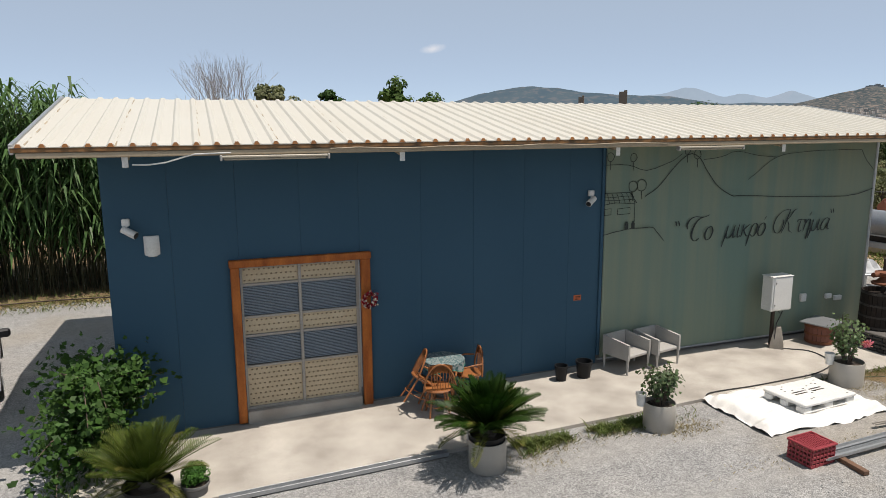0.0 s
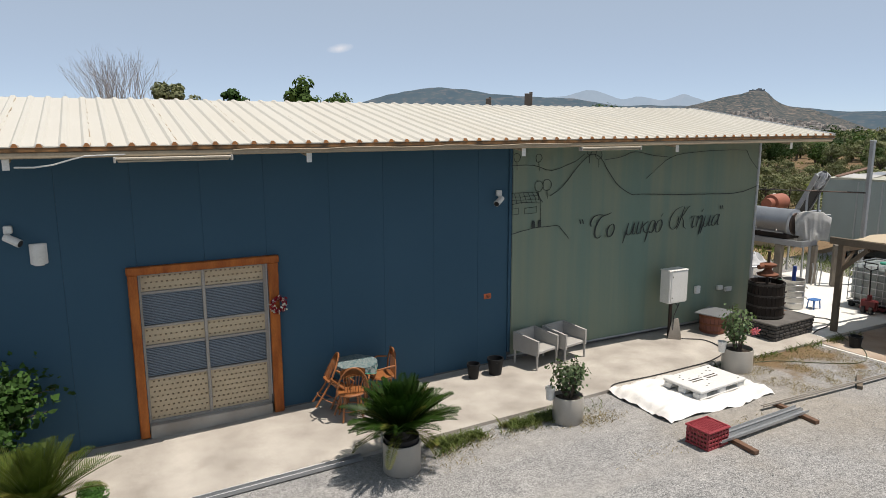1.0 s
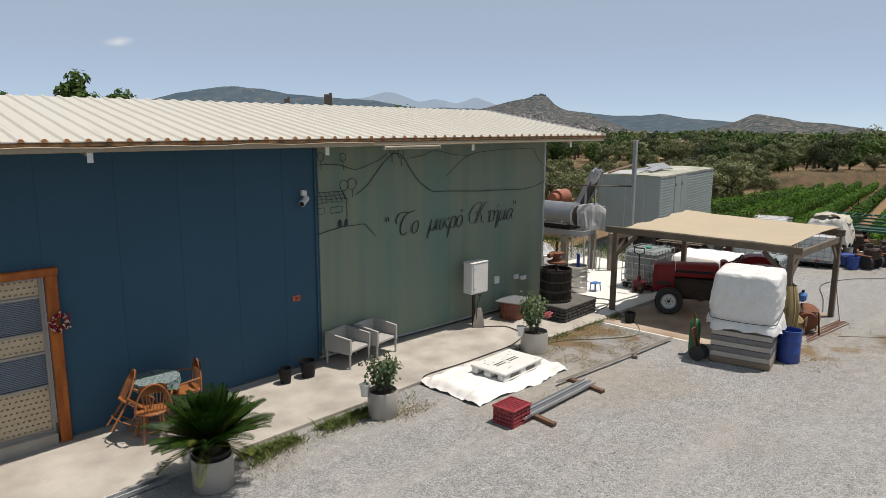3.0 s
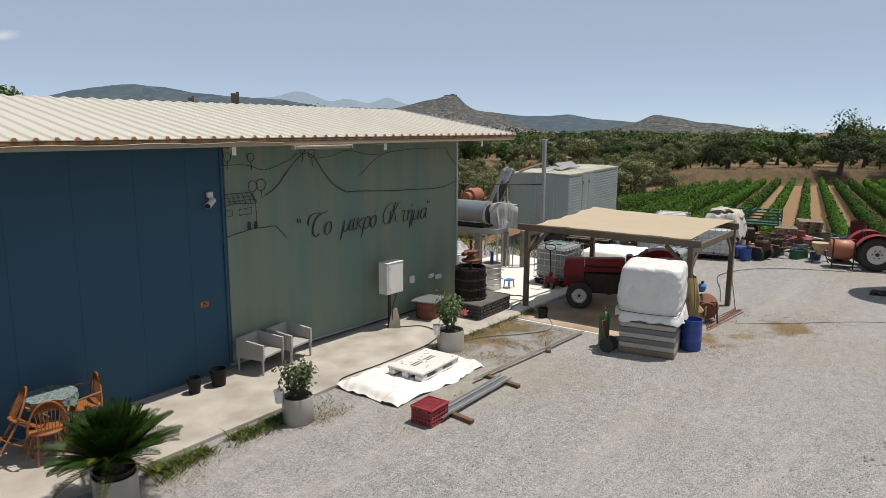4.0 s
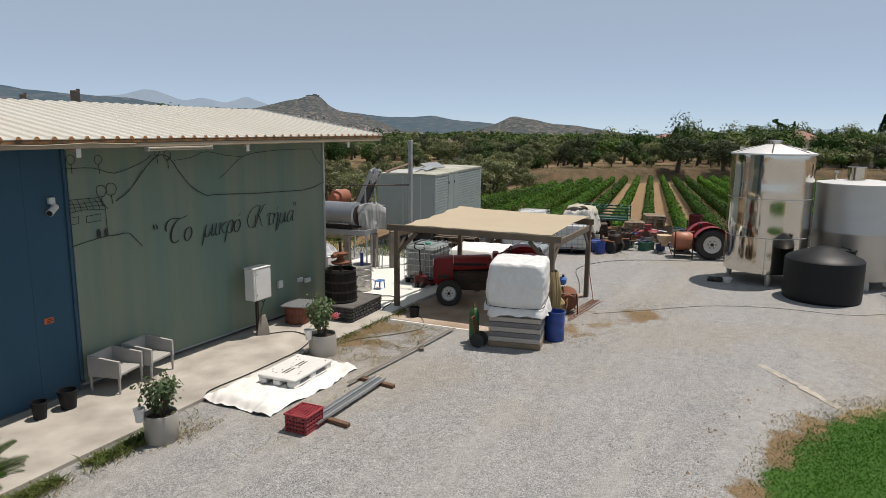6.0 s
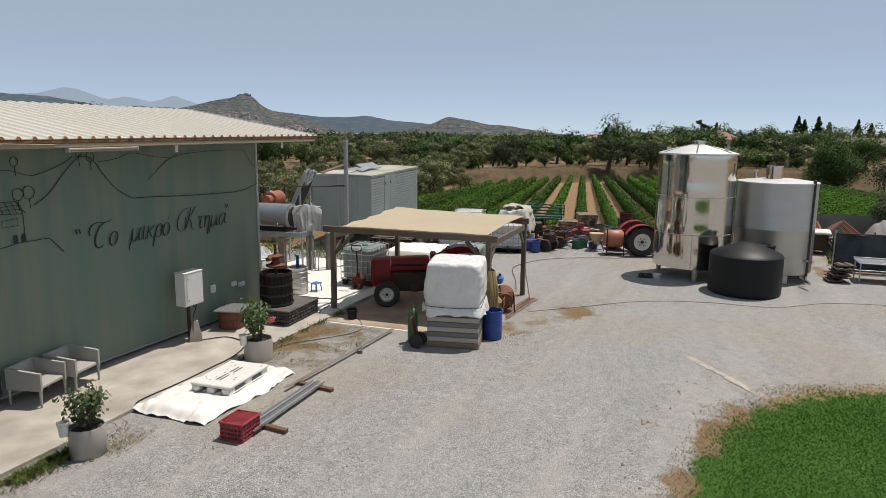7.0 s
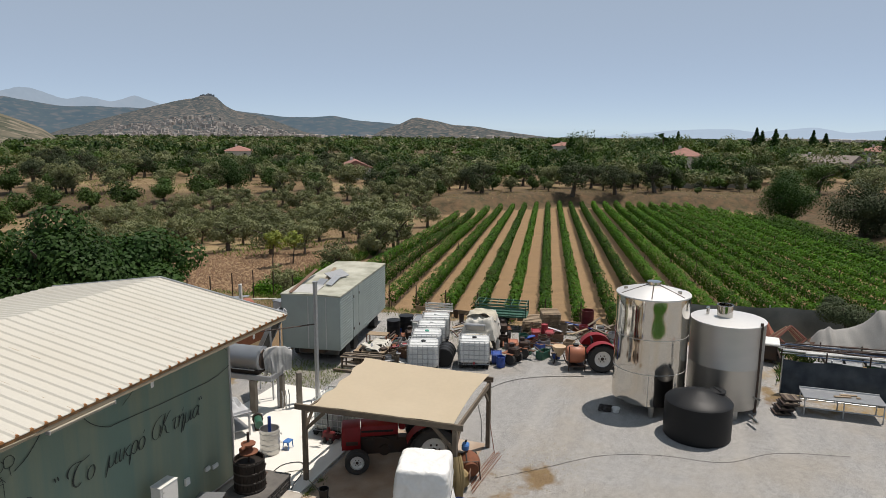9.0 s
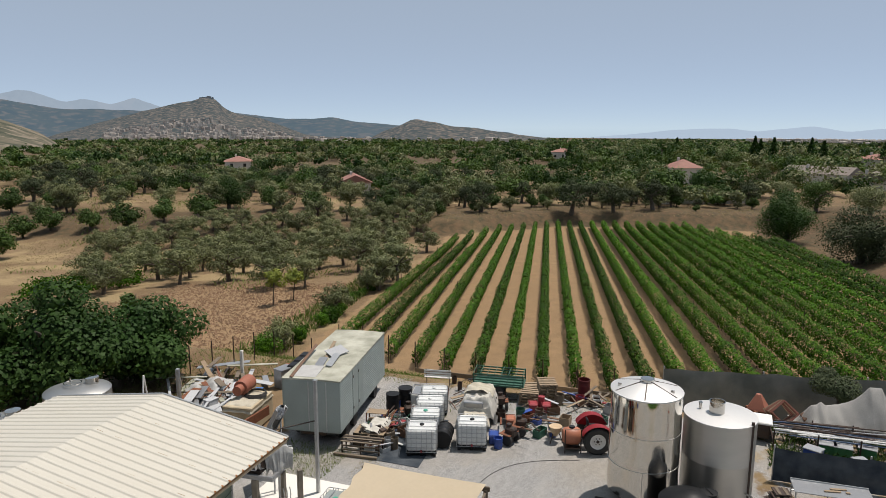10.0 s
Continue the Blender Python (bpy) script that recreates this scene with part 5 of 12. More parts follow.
def blade_fan(n, reach, rise, seed, leaflets=34, length=0.16, droop=0.7, width=0.015, up=0.75, low_tilt=4):
    """A crown of arching feather leaves, one array of quads a frond: a ribbed spine and narrow leaflets."""
    r = random.Random(seed)
    fronds = []
    for k in range(n):
        quad = []
        a = 2 * math.pi * k / n * 2.618 + r.random() * 0.3
        lift = (k / n) ** 0.8
        tilt = radians(low_tilt + (84 - low_tilt) * lift + r.uniform(-7, 7))
        ln = reach * (0.82 + 0.25 * r.random()) * (1 - 0.18 * lift)
        out, upv = Vector((math.cos(a), math.sin(a), 0)), Vector((0, 0, 1))
        p, d = Vector((0.04 * out.x, 0.04 * out.y, rise)), (out * math.cos(tilt) + upv * math.sin(tilt))
        pts = [p.copy()]
        for s in range(9):
            d = (d + Vector((0, 0, -droop * 0.028 * (1 + s * 0.35) * (1.2 - lift * 0.6)))).normalized()
            p = p + d * ln / 9
            pts.append(p.copy())
        for s in range(9):
            fw = (pts[s + 1] - pts[s]).normalized()
            side = fw.cross(upv).normalized()
            w0, w1 = 0.011 * (1 - 0.09 * s), 0.011 * (1 - 0.09 * (s + 1))
            for e in (side, side.cross(fw)):
                quad += [pts[s] - e * w0, pts[s + 1] - e * w1, pts[s + 1] + e * w1, pts[s] + e * w0]
        for s in range(leaflets):
            t = 0.10 + 0.9 * s / leaflets
            i = min(int(t * 9), 8)
            q = pts[i].lerp(pts[i + 1], t * 9 - i)
            fw = (pts[i + 1] - pts[i]).normalized()
            side = fw.cross(upv).normalized()
            nor = side.cross(fw)
            size = length * (math.sin(math.pi * min(0.16 + t * 0.86, 1)) ** 0.5 + 0.08)
            for sg in (-1, 1):
                tip = q + (side * sg * 0.62 + fw * 0.62 + nor * up * 0.45) * size * r.uniform(0.88, 1.1)
                b = fw * width * 0.5
                mid = q.lerp(tip, 0.5) + nor * 0.012
                quad += [q - b, mid - b * 0.9, tip, mid + b * 0.9]
        fronds.append(np.array([tuple(v) for v in quad]))
    return fronds


def round_pot(name_mat, r, h, root):
    g = Geo()
    g.lathe([(r * 0.97, 0), (r, 0.01), (r, h - 0.012), (r - 0.004, h), (r - 0.016, h), (r - 0.02, h - 0.06), (r - 0.02, h - 0.08)], 40)
    return part("pot", g, M[name_mat], root, "round grey planter" if name_mat == "pot" else "")


def soil_disc(r, z, root):
    g = Geo()
    ring = [(r, z - 0.02), (r * 0.7, z + 0.008), (r * 0.35, z + 0.016), (0.0005, z + 0.02)]
    g.lathe(ring, 20)
    part("soil", g, M["soil"], root)


def cycad(at, pot, label, seed, reach, rise, n):
    root = thing("cycad", label, "palm", at)
    if pot == "grey":
        round_pot("pot", 0.255, 0.42, root)
        part("inner_pot", Geo().lathe([(0.2, 0.05), (0.228, 0.5), (0.238, 0.5), (0.238, 0.47), (0.225, 0.44)], 32), M["black_plastic"], root, "black plastic inner pot")
        part("lug", Geo().box((-0.235, 0.12, 0.46), (0.03, 0.05, 0.14), 0.006), M["galv"], root, "steel lifting lug")
        part("lug", Geo().box((0.24, 0.1, 0.46), (0.03, 0.05, 0.14), 0.006), M["galv"], root, "steel lifting lug")
        soil_disc(0.22, 0.46, root)
        top = 0.46
    else:
        part("pot", Geo().lathe([(0.22, 0), (0.285, 0.36), (0.3, 0.36), (0.3, 0.33), (0.28, 0.3)], 32), M["black_plastic"], root, "black plastic pot")
        soil_disc(0.27, 0.3, root)
        top = 0.3
    t = Geo()
    t.lathe([(0.1, top - 0.02), (0.13, top + 0.06), (0.12, top + rise * 0.6), (0.07, top + rise), (0.001, top + rise + 0.05)], 14)
    part("stem", t, M["bark"], root, "shaggy brown stem")
    tone = M["cycad"] if pot == "grey" else M["cycad_mid"]
    q = np.concatenate(blade_fan(n, reach, top + rise, seed, leaflets=27, length=0.17, droop=0.3 if pot != "grey" else 0.62, width=0.017 if pot != "grey" else 0.03, low_tilt=16 if pot != "grey" else 4))
    tagged(part("foliage", leaf_mesh("foliage", q, tone), tone, root), kind="stuff")
    q = np.concatenate(blade_fan(13, reach * 0.9, top + rise * 0.6, seed + 5, leaflets=26, length=0.15, droop=1.5, width=0.024, low_tilt=-25))
    tagged(part("old_foliage", leaf_mesh("old_foliage", q, M["cycad_old"]), M["cycad_old"], root, "yellowing lower leaves"), kind="stuff")
    return root


cycad(on_ground(3.6, 8.25), "grey", "sago cycad with stiff dark fronds in a grey planter", 11, 0.86, 0.1, 112)
cycad((-0.66, 8.88, level(-0.55, 9) - 0.05), "black", "broad sago cycad with yellow-green fronds in a black pot", 23, 0.9, 0.10, 74)


def plain_pot(at, r, h, label, mat="black_plastic", group=""):
    root = thing("plant_pot", label, "pot", at, group=group)
    part("body", Geo().lathe([(r * 0.78, 0), (r * 0.97, h * 0.86), (r, h * 0.86), (r * 1.02, h), (r * 0.93, h), (r * 0.9, h * 0.8), (r * 0.72, 0.03), (0.001, 0.03)], 28), M[mat], root)
    part("rim", Geo().lathe([(r * 1.0, h * 0.84), (r * 1.05, h * 0.85), (r * 1.05, h * 1.0), (r * 1.0, h * 1.005)], 28, cap=False), M[mat], root)
    return root


plain_pot((5.98, 10.46, level(5.98, 10)), 0.115, 0.27, "small empty black plastic plant pot by the wall", group="empty pots by the wall")
plain_pot((6.42, 10.43, level(6.42, 10)), 0.145, 0.30, "larger empty black plastic plant pot by the wall", group="empty pots by the wall")
plain_pot(on_ground(13.66, 8.33), 0.125, 0.24, "black plastic pot standing in the weeds")


def leaf_cloud(n, rad, center, squash, seed, shell=0.5, lumps=9, lump=0.5):
    """Points through a lumpy crown, thicker towards its skin."""
    r = np.random.default_rng(seed)
    d = r.normal(size=(lumps, 3))
    d /= np.linalg.norm(d, axis=1, keepdims=True)
    cent = d * rad * (1 - lump) * (0.6 + 0.6 * r.random((lumps, 1)))
    cent[0] = 0
    pick = r.integers(0, lumps, n)
    v = r.normal(size=(n, 3))
    v /= np.linalg.norm(v, axis=1, keepdims=True)
    rr = rad * lump * (0.75 + 0.5 * r.random(lumps))[pick] * (shell + (1 - shell) * r.random(n)) ** 0.6
    p = cent[pick] + v * rr[:, None]
    return p * np.array(squash) + np.array(center), v


def pot_rose(at, label, seed, blossoms, pot_r, height):
    root = thing("potted_rose", label, "potted plant", at)
    round_pot("pot", pot_r, 0.42, root)
    soil_disc(pot_r - 0.02, 0.37, root)
    part("hanging_cup", Geo().lathe([(0.055, 0.36), (0.075, 0.56), (0.08, 0.56), (0.08, 0.53), (0.07, 0.5), (0.001, 0.42)], 20, (-pot_r - 0.035, 0.1, 0)), M["white_plastic"], root, "white plastic cup hooked on the rim")
    part("lug", Geo().box((-pot_r * 0.95, 0.08, 0.45), (0.03, 0.05, 0.12), 0.006), M["galv"], root, "steel lifting lug")
    r = random.Random(seed)
    pts = []
    for k in range(24):
        a = r.random() * 2 * math.pi
        p0 = Vector((0.06 * math.cos(a), 0.06 * math.sin(a), 0.37))
        p2 = Vector((pot_r * r.uniform(0.3, 1.4) * math.cos(a), pot_r * r.uniform(0.3, 1.4) * math.sin(a), 0.37 + height * r.uniform(0.55, 1.0)))
        mid = p0.lerp(p2, 0.5) + Vector((0, 0, 0.06))
        part("stem", Geo().tube([p0, mid, p2], [0.008, 0.006, 0.003], 5), M["vine_wood"], root)
        for s in range(26):
            t = 0.25 + 0.75 * s / 26
            q = (p0.lerp(mid, t * 2) if t < 0.5 else mid.lerp(p2, t * 2 - 1))
            pts.append((q.x + r.gauss(0, 0.055), q.y + r.gauss(0, 0.055), q.z + r.gauss(0, 0.04)))
    tagged(part("leaves", leaf_mesh("leaves", quads(np.array(pts), 0.07, np.array(pts) * np.array([1, 1, 0]) * 3 + np.array([0, 0, 0.8]), seed=seed), M["rose_leaf"]), M["rose_leaf"], root), kind="stuff")
    if blossoms:
        for x, y, z in blossoms:
            c = np.random.default_rng(seed).normal(size=(60, 3)) * 0.032 + np.array((x, y, z))
            part("blossom", leaf_mesh("blossom", quads(c, 0.05, seed=2), M["pink_flower"]), M["pink_flower"], root, "pale pink rose")
    return root


pot_rose(on_ground(6.43, 8.32), "straggly rose bush in a round grey planter", 31, None, 0.235, 0.62)
pot_rose(on_ground(10.49, 8.57), "leafy rose bush with pink blooms in a grey planter", 37, [(0.26, -0.14, 0.74), (0.31, -0.05, 0.7)], 0.27, 0.86)

root = thing("potted_shrub", "round bright green shrub in a small dark pot", "potted plant", (-0.12, 9.02, level(0, 9) - 0.05))
part("pot", Geo().lathe([(0.13, 0), (0.17, 0.2), (0.18, 0.2), (0.18, 0.17), (0.16, 0.15)], 24), M["plinth"], root)
soil_disc(0.16, 0.16, root)
p, nrm = leaf_cloud(1500, 0.19, (0, 0, 0.33), (1, 1, 0.85), 5, 0.6, 7, 0.62)
tagged(part("leaves", leaf_mesh("leaves", quads(p, 0.035, nrm, seed=8), M["shrub"]), M["shrub"], root), kind="stuff")


def grape_bush():
    """A vine that sprawls over the shed's corner."""
    root = thing("grape_vine", "sprawling grape vine with broad leaves at the shed corner", "vine", (-1.42, 10.6, float(ground_z(-1.7, 10))))
    r = np.random.default_rng(12)
    st = Geo()
    pts = []
    rr = random.Random(3)
    for k in range(30):
        a = rr.random() * 2 * math.pi
        top = Vector((rr.gauss(0.0, 0.3), rr.gauss(-0.4, 0.45), rr.uniform(0.3, 1.5)))
        mid = Vector((top.x * 0.4, top.y * 0.4, top.z * 0.75))
        end = top + Vector((rr.gauss(0.0, 0.22), rr.gauss(-0.15, 0.25), rr.uniform(-0.3, 0.1)))
        st.tube([(0.05 * math.cos(a), 0.05 * math.sin(a), 0), mid, top, end], [0.018, 0.012, 0.008, 0.004], 5)
        for s in range(90):
            t = s / 89
            q = mid.lerp(top, t * 1.6) if t < 0.62 else top.lerp(end, (t - 0.62) / 0.38)
            pts.append((q.x + rr.gauss(0, 0.15), q.y + rr.gauss(0, 0.15), max(q.z + rr.gauss(0, 0.13), 0.06)))
    shoot = [(0.7, -0.15, 1.1), (0.95, -0.1, 1.2), (0.85, -0.25, 0.95), (0.6, 0.0, 1.45)]
    for x, y, z in shoot:
        st.tube([(0.2, -0.1, 0.6), (x * 0.6, y, z * 0.95), (x, y, z)], [0.01, 0.007, 0.003], 5)
        for s in range(26):
            t = 0.35 + 0.65 * s / 25
            pts.append((x * t + rr.gauss(0, 0.07), y + rr.gauss(0, 0.07), 0.55 + (z - 0.55) * t + rr.gauss(0, 0.06)))
    part("stems", st, M["vine_wood"], root)
    pts = np.array(pts)
    s = 0.105 * (0.5 + 0.8 * r.random(len(pts)))
    nrm = np.array([[0.1, -0.4, 0.9]]) + r.normal(size=(len(pts), 3)) * 0.55
    a = quads(pts, s, nrm, 1.05, 6)
    b = quads(pts + r.normal(size=pts.shape) * 0.03, s * 0.85, nrm, 1.0, 16)
    tagged(part("leaves", leaf_mesh("leaves", np.concatenate([a, b]), M["grape_leaf"]), M["grape_leaf"], root), kind="stuff")


grape_bush()


# ---- seats ----
def tub_chair(at, rz):
    root = thing("armchair", "light grey woven garden armchair with low box arms", "armchair", at, rz, "grey garden armchairs")
    w, d, hs, hb = 0.61, 0.60, 0.35, 0.61
    part("seat", Geo().box((0, 0, hs - 0.04), (w - 0.09, d - 0.05, 0.07), 0.02), M["grey_plastic"], root)
    g = Geo()
    g.sheet(8, 6, lambda u, v: ((u - 0.5) * (w - 0.02), d / 2 - 0.04 + 0.05 * v - 0.0 * math.sin(math.pi * u), hs - 0.1 + v * (hb - hs + 0.1)), 0.0)
    g = Geo().box((0, d / 2 - 0.02, (hs - 0.1 + hb) / 2), (w, 0.05, hb - hs + 0.1), 0.018, rx=-4)
    part("backrest", g, M["grey_plastic"], root)
    for s in (-1, 1):
        g = Geo()
        x0 = s * (w / 2 - 0.025)
        t = 0.045
        z0 = hs - 0.09
        g.add([(x0 - t / 2, -d / 2, z0), (x0 + t / 2, -d / 2, z0), (x0 + t / 2, d / 2, z0), (x0 - t / 2, d / 2, z0),
               (x0 - t / 2, -d / 2, hs + 0.2), (x0 + t / 2, -d / 2, hs + 0.2), (x0 + t / 2, d / 2, hb), (x0 - t / 2, d / 2, hb)],
              [(3, 2, 1, 0), (4, 5, 6, 7), (0, 1, 5, 4), (1, 2, 6, 5), (2, 3, 7, 6), (3, 0, 4, 7)])
        part("arm", g, M["grey_plastic"], root, smooth=False)
        for yy in (-d / 2 + 0.03, d / 2 - 0.03):
            part("leg", Geo().tube([(x0, yy, 0), (x0, yy, hs - 0.05)], [0.018, 0.026], 8), M["grey_plastic"], root)
    return root


tub_chair((7.35, 10.50, level(7.4, 10)), 15)
tub_chair((8.02, 10.52, level(8.0, 10)), 12)


def rattan_chair(root_at, m, label, group="stacked rattan chairs"):
    root = thing("rattan_chair", label, "chair", (0, 0, 0), 0, group)
    root.matrix_basis = Matrix.Translation(root_at) @ m
    B = M["bamboo"]
    part("seat", Geo().lathe([(0.22, 0.42), (0.235, 0.44), (0.22, 0.46), (0.001, 0.455)], 22), B, root)
    for a in (45, 135, 225, 315):
        x, y = 0.17 * math.cos(radians(a)), 0.17 * math.sin(radians(a))
        part("leg", Geo().tube([(x * 1.35, y * 1.35, 0), (x * 1.1, y * 1.1, 0.25), (x, y, 0.43)], [0.016, 0.017, 0.017], 8), B, root)
    hoop = [(0.25 * math.cos(a), 0.16 + 0.10 * math.sin(a) * 0.3, 0.44 + 0.44 * math.sin(a)) for a in np.linspace(0, math.pi, 15)]
    part("back_hoop", Geo().tube(hoop, 0.016, 8), B, root)
    part("top_rail", Geo().sheet(10, 3, lambda u, v: (0.24 * math.cos(math.pi * (0.2 + 0.6 * u)), 0.19, 0.72 + 0.13 * v + 0.04 * math.sin(math.pi * u)), 0.015), B, root)
    for k in range(7):
        x = -0.15 + k * 0.05
        part("spindle", Geo().tube([(x * 0.8, 0.18, 0.45), (x, 0.19, 0.76)], 0.006, 6), B, root)
    for s in (-1, 1):
        arm = [(s * 0.25, 0.16, 0.66), (s * 0.3, 0.0, 0.66), (s * 0.27, -0.16, 0.62), (s * 0.2, -0.18, 0.45)]
        part("arm", Geo().tube(arm, 0.015, 8), B, root)
    part("stretcher", Geo().tube([(0.2 * math.cos(a), 0.2 * math.sin(a), 0.17) for a in np.linspace(0, 2 * math.pi, 17)], 0.009, 6, False), B, root)
    return root


zf = level(3.6, 10)
tip = Matrix.Rotation(radians(30), 4, "Y") @ Matrix.Rotation(radians(80), 4, "Z")
rattan_chair((3.16, 10.30, zf + 0.115), tip, "amber bentwood rattan chair tipped against the small table")
rattan_chair((3.52, 10.02, zf), pose(0, 0, 0, 0, 0, 172), "amber bentwood rattan chair with its back to the drive")
rattan_chair((4.22, 10.45, zf), pose(0, 0, 0, 0, 0, 262), "amber bentwood rattan chair behind the small table")
tab = thing("side_table", "small round table under a teal patterned cloth", "table", (3.76, 10.42, zf), 20)
for a in range(4):
    part("leg", Geo().tube([(0.22 * math.cos(a * 1.571), 0.22 * math.sin(a * 1.571), 0), (0.17 * math.cos(a * 1.571), 0.17 * math.sin(a * 1.571), 0.71)], 0.018, 8), M["bamboo"], tab)
part("tabletop", Geo().lathe([(0.001, 0.71), (0.32, 0.71), (0.33, 0.725), (0.32, 0.74), (0.001, 0.74)], 28), M["bamboo"], tab)
cloth_top = thing("tablecloth", "teal and grey patterned cloth on the small table", "tablecloth", (3.76, 10.42, zf + 0.745), 20)


def hang(u, v):
    a, r = 2 * math.pi * u, min(v * 1.4, 1.0) * 0.345
    drop = max(v - 0.715, 0) * 0.42 * (1 + 0.25 * math.sin(4 * a))
    fold = 1 + 0.05 * math.sin(9 * a) * max(v - 0.7, 0) * 3
    return (r * fold * math.cos(a), r * fold * math.sin(a), 0.006 + 0.006 * noise.noise((r * 6 * math.cos(a), r * 6 * math.sin(a), 1)) - drop)


part("cover", Geo().sheet(48, 14, hang, 0.003), M["cushion"], cloth_top)
part("hem", Geo().tube([hang(k / 40, 1.0) for k in range(41)], 0.005, 5), M["teal_plastic"], cloth_top, "teal hem")

# ---- by the drive ----
def ground_sheet():
    root = thing("ground_sheet", "rumpled white plastic sheet spread over boards on the gravel", "sheet", (8.88, 8.13, float(ground_z(8.8, 8))), 1)

    def fn(u, v):
        x, y = (u - 0.5) * 2.42, (v - 0.5) * 1.42
        e = min(u, 1 - u) * 2.42
        f = min(v, 1 - v) * 1.42
        flat = float(smooth01(0.02, 0.22, e) * smooth01(0.02, 0.2, f))
        z = 0.012 + 0.105 * flat
        z += 0.05 * noise.noise((x * 2.6, y * 3.4, 1)) * (1 - 0.6 * flat) + 0.022 * noise.noise((x * 5, y * 8, 4)) + 0.028 * (1 - 2.5 * abs(noise.noise((x * 3.1, y * 4.7, 8)))) * (1.2 - 0.8 * flat) + 0.03 * float(smooth01(0.25, 0.1, e) * smooth01(0.0, 0.08, e)) + 0.03 * float(smooth01(0.25, 0.1, f) * smooth01(0.0, 0.08, f))
        x += 0.05 * noise.noise((x * 2.2, y * 2.2, 7)) * (1 - flat)
        y += 0.07 * noise.noise((x * 2.0, y * 2.0, 9)) * (1 - flat)
        return (x, y, max(z, 0.01))
    part("cover", Geo().sheet(80, 50, fn, 0.006), M["cloth"], root)
    b = Geo()
    for k in range(3):
        b.box((0, -0.4 + k * 0.4, 0.035), (2.1, 0.14, 0.06), 0.006)
    part("board", b, M["old_wood"], root)
    pal = thing("pallet", "white plastic pallet lying on the sheet", "pallet", (9.07, 8.05, float(ground_z(9, 8)) + 0.125), 4.5)
    top = Geo()
    top.box((0, 0, 0.125), (1.16, 0.76, 0.05), 0.012)
    part("deck", top, M["white_plastic"], pal)
    holes = Geo()
    for sx in (-0.22, 0.16):
        for sy in (-0.03, 0.035):
            holes.box((sx, sy, 0.1515), (0.27, 0.028, 0.004), 0.001)
    for k in range(16):
        a = random.Random(k)
        holes.box((a.uniform(-0.5, 0.5), a.uniform(-0.31, 0.31), 0.1515), (0.035, 0.018, 0.004), 0.001)
    tagged(part("deck_slots", holes, M["iron"], pal, "dark slots and drain holes"), kind="stuff")
    for x in (-0.525, 0, 0.525):
        for y in (-0.31, 0, 0.31):
            part("foot", Geo().box((x * 0.92, y * 0.93, 0.055), (0.19, 0.15, 0.1), 0.02), M["white_plastic"], pal)
    for y in (-0.315, 0, 0.315):
        part("runner", Geo().box((0, y, 0.012), (1.16, 0.12, 0.022), 0.006), M["white_plastic"], pal)


ground_sheet()


def crate():
    root = thing("crate", "dark red plastic harvest crate turned upside down", "crate", (7.68, 6.74, float(ground_z(7.6, 6.7))), 4)
    L, W, H = 0.45, 0.38, 0.28
    R = M["red_plastic"]
    for s in (-1, 1):
        for k in range(5):
            part("side_bar", Geo().box((0, s * (W / 2 - 0.008), 0.02 + k * 0.062), (L, 0.014, 0.034 if k not in (0, 4) else 0.045), 0.003), R, root)
            part("side_bar", Geo().box((s * (L / 2 - 0.008), 0, 0.02 + k * 0.062), (0.014, W, 0.034), 0.003), R, root)
        for k in range(7):
            part("upright", Geo().box((-L / 2 + 0.02 + k * (L - 0.04) / 6, s * (W / 2 - 0.006), H / 2), (0.018, 0.018, H - 0.02), 0.003), R, root)
            part("upright", Geo().box((s * (L / 2 - 0.006), -W / 2 + 0.02 + k * (W - 0.04) / 6, H / 2), (0.018, 0.018, H - 0.02), 0.003), R, root)
    g = Geo()
    for k in range(13):
        x = -L / 2 + 0.02 + k * (L - 0.04) / 12
        g.beam((x - 0.06 if k > 1 else x, -W / 2 + 0.01, H - 0.01), (min(x + 0.06, L / 2), W / 2 - 0.01, H - 0.01), 0.012, 0.012, 0.002)
        g.beam((min(x + 0.06, L / 2), -W / 2 + 0.01, H - 0.008), (max(x - 0.06, -L / 2), W / 2 - 0.01, H - 0.008), 0.012, 0.012, 0.002)
    part("base_lattice", g, R, root)
    rim = Geo()
    for s in (-1, 1):
        rim.box((0, s * W / 2, H - 0.012), (L + 0.02, 0.03, 0.03), 0.006)
        rim.box((s * L / 2, 0, H - 0.012), (0.03, W + 0.02, 0.03), 0.006)
    part("rim", rim, R, root)
    part("inside", Geo().box((0, 0, 0.12), (L - 0.05, W - 0.05, 0.2), 0.01), M["brown_wood"], root, "dark brown block behind the lattice")


crate()


def channel(name, p0, p1, w, h, label, mat="galv"):
    """A steel U profile lying on the ground."""
    root = thing(name, label, "steel profile")
    p0, p1 = Vector(p0), Vector(p1)
    side = (p1 - p0).cross(Vector((0, 0, 1))).normalized() * w / 2
    part("web", Geo().beam(p0, p1, w, 0.006, 0.001), M[mat], root)
    for s in (-1, 1):
        part("flange", Geo().beam(p0 + side * s + Vector((0, 0, h / 2)), p1 + side * s + Vector((0, 0, h / 2)), 0.008, h, 0.002), M[mat], root)
    return root


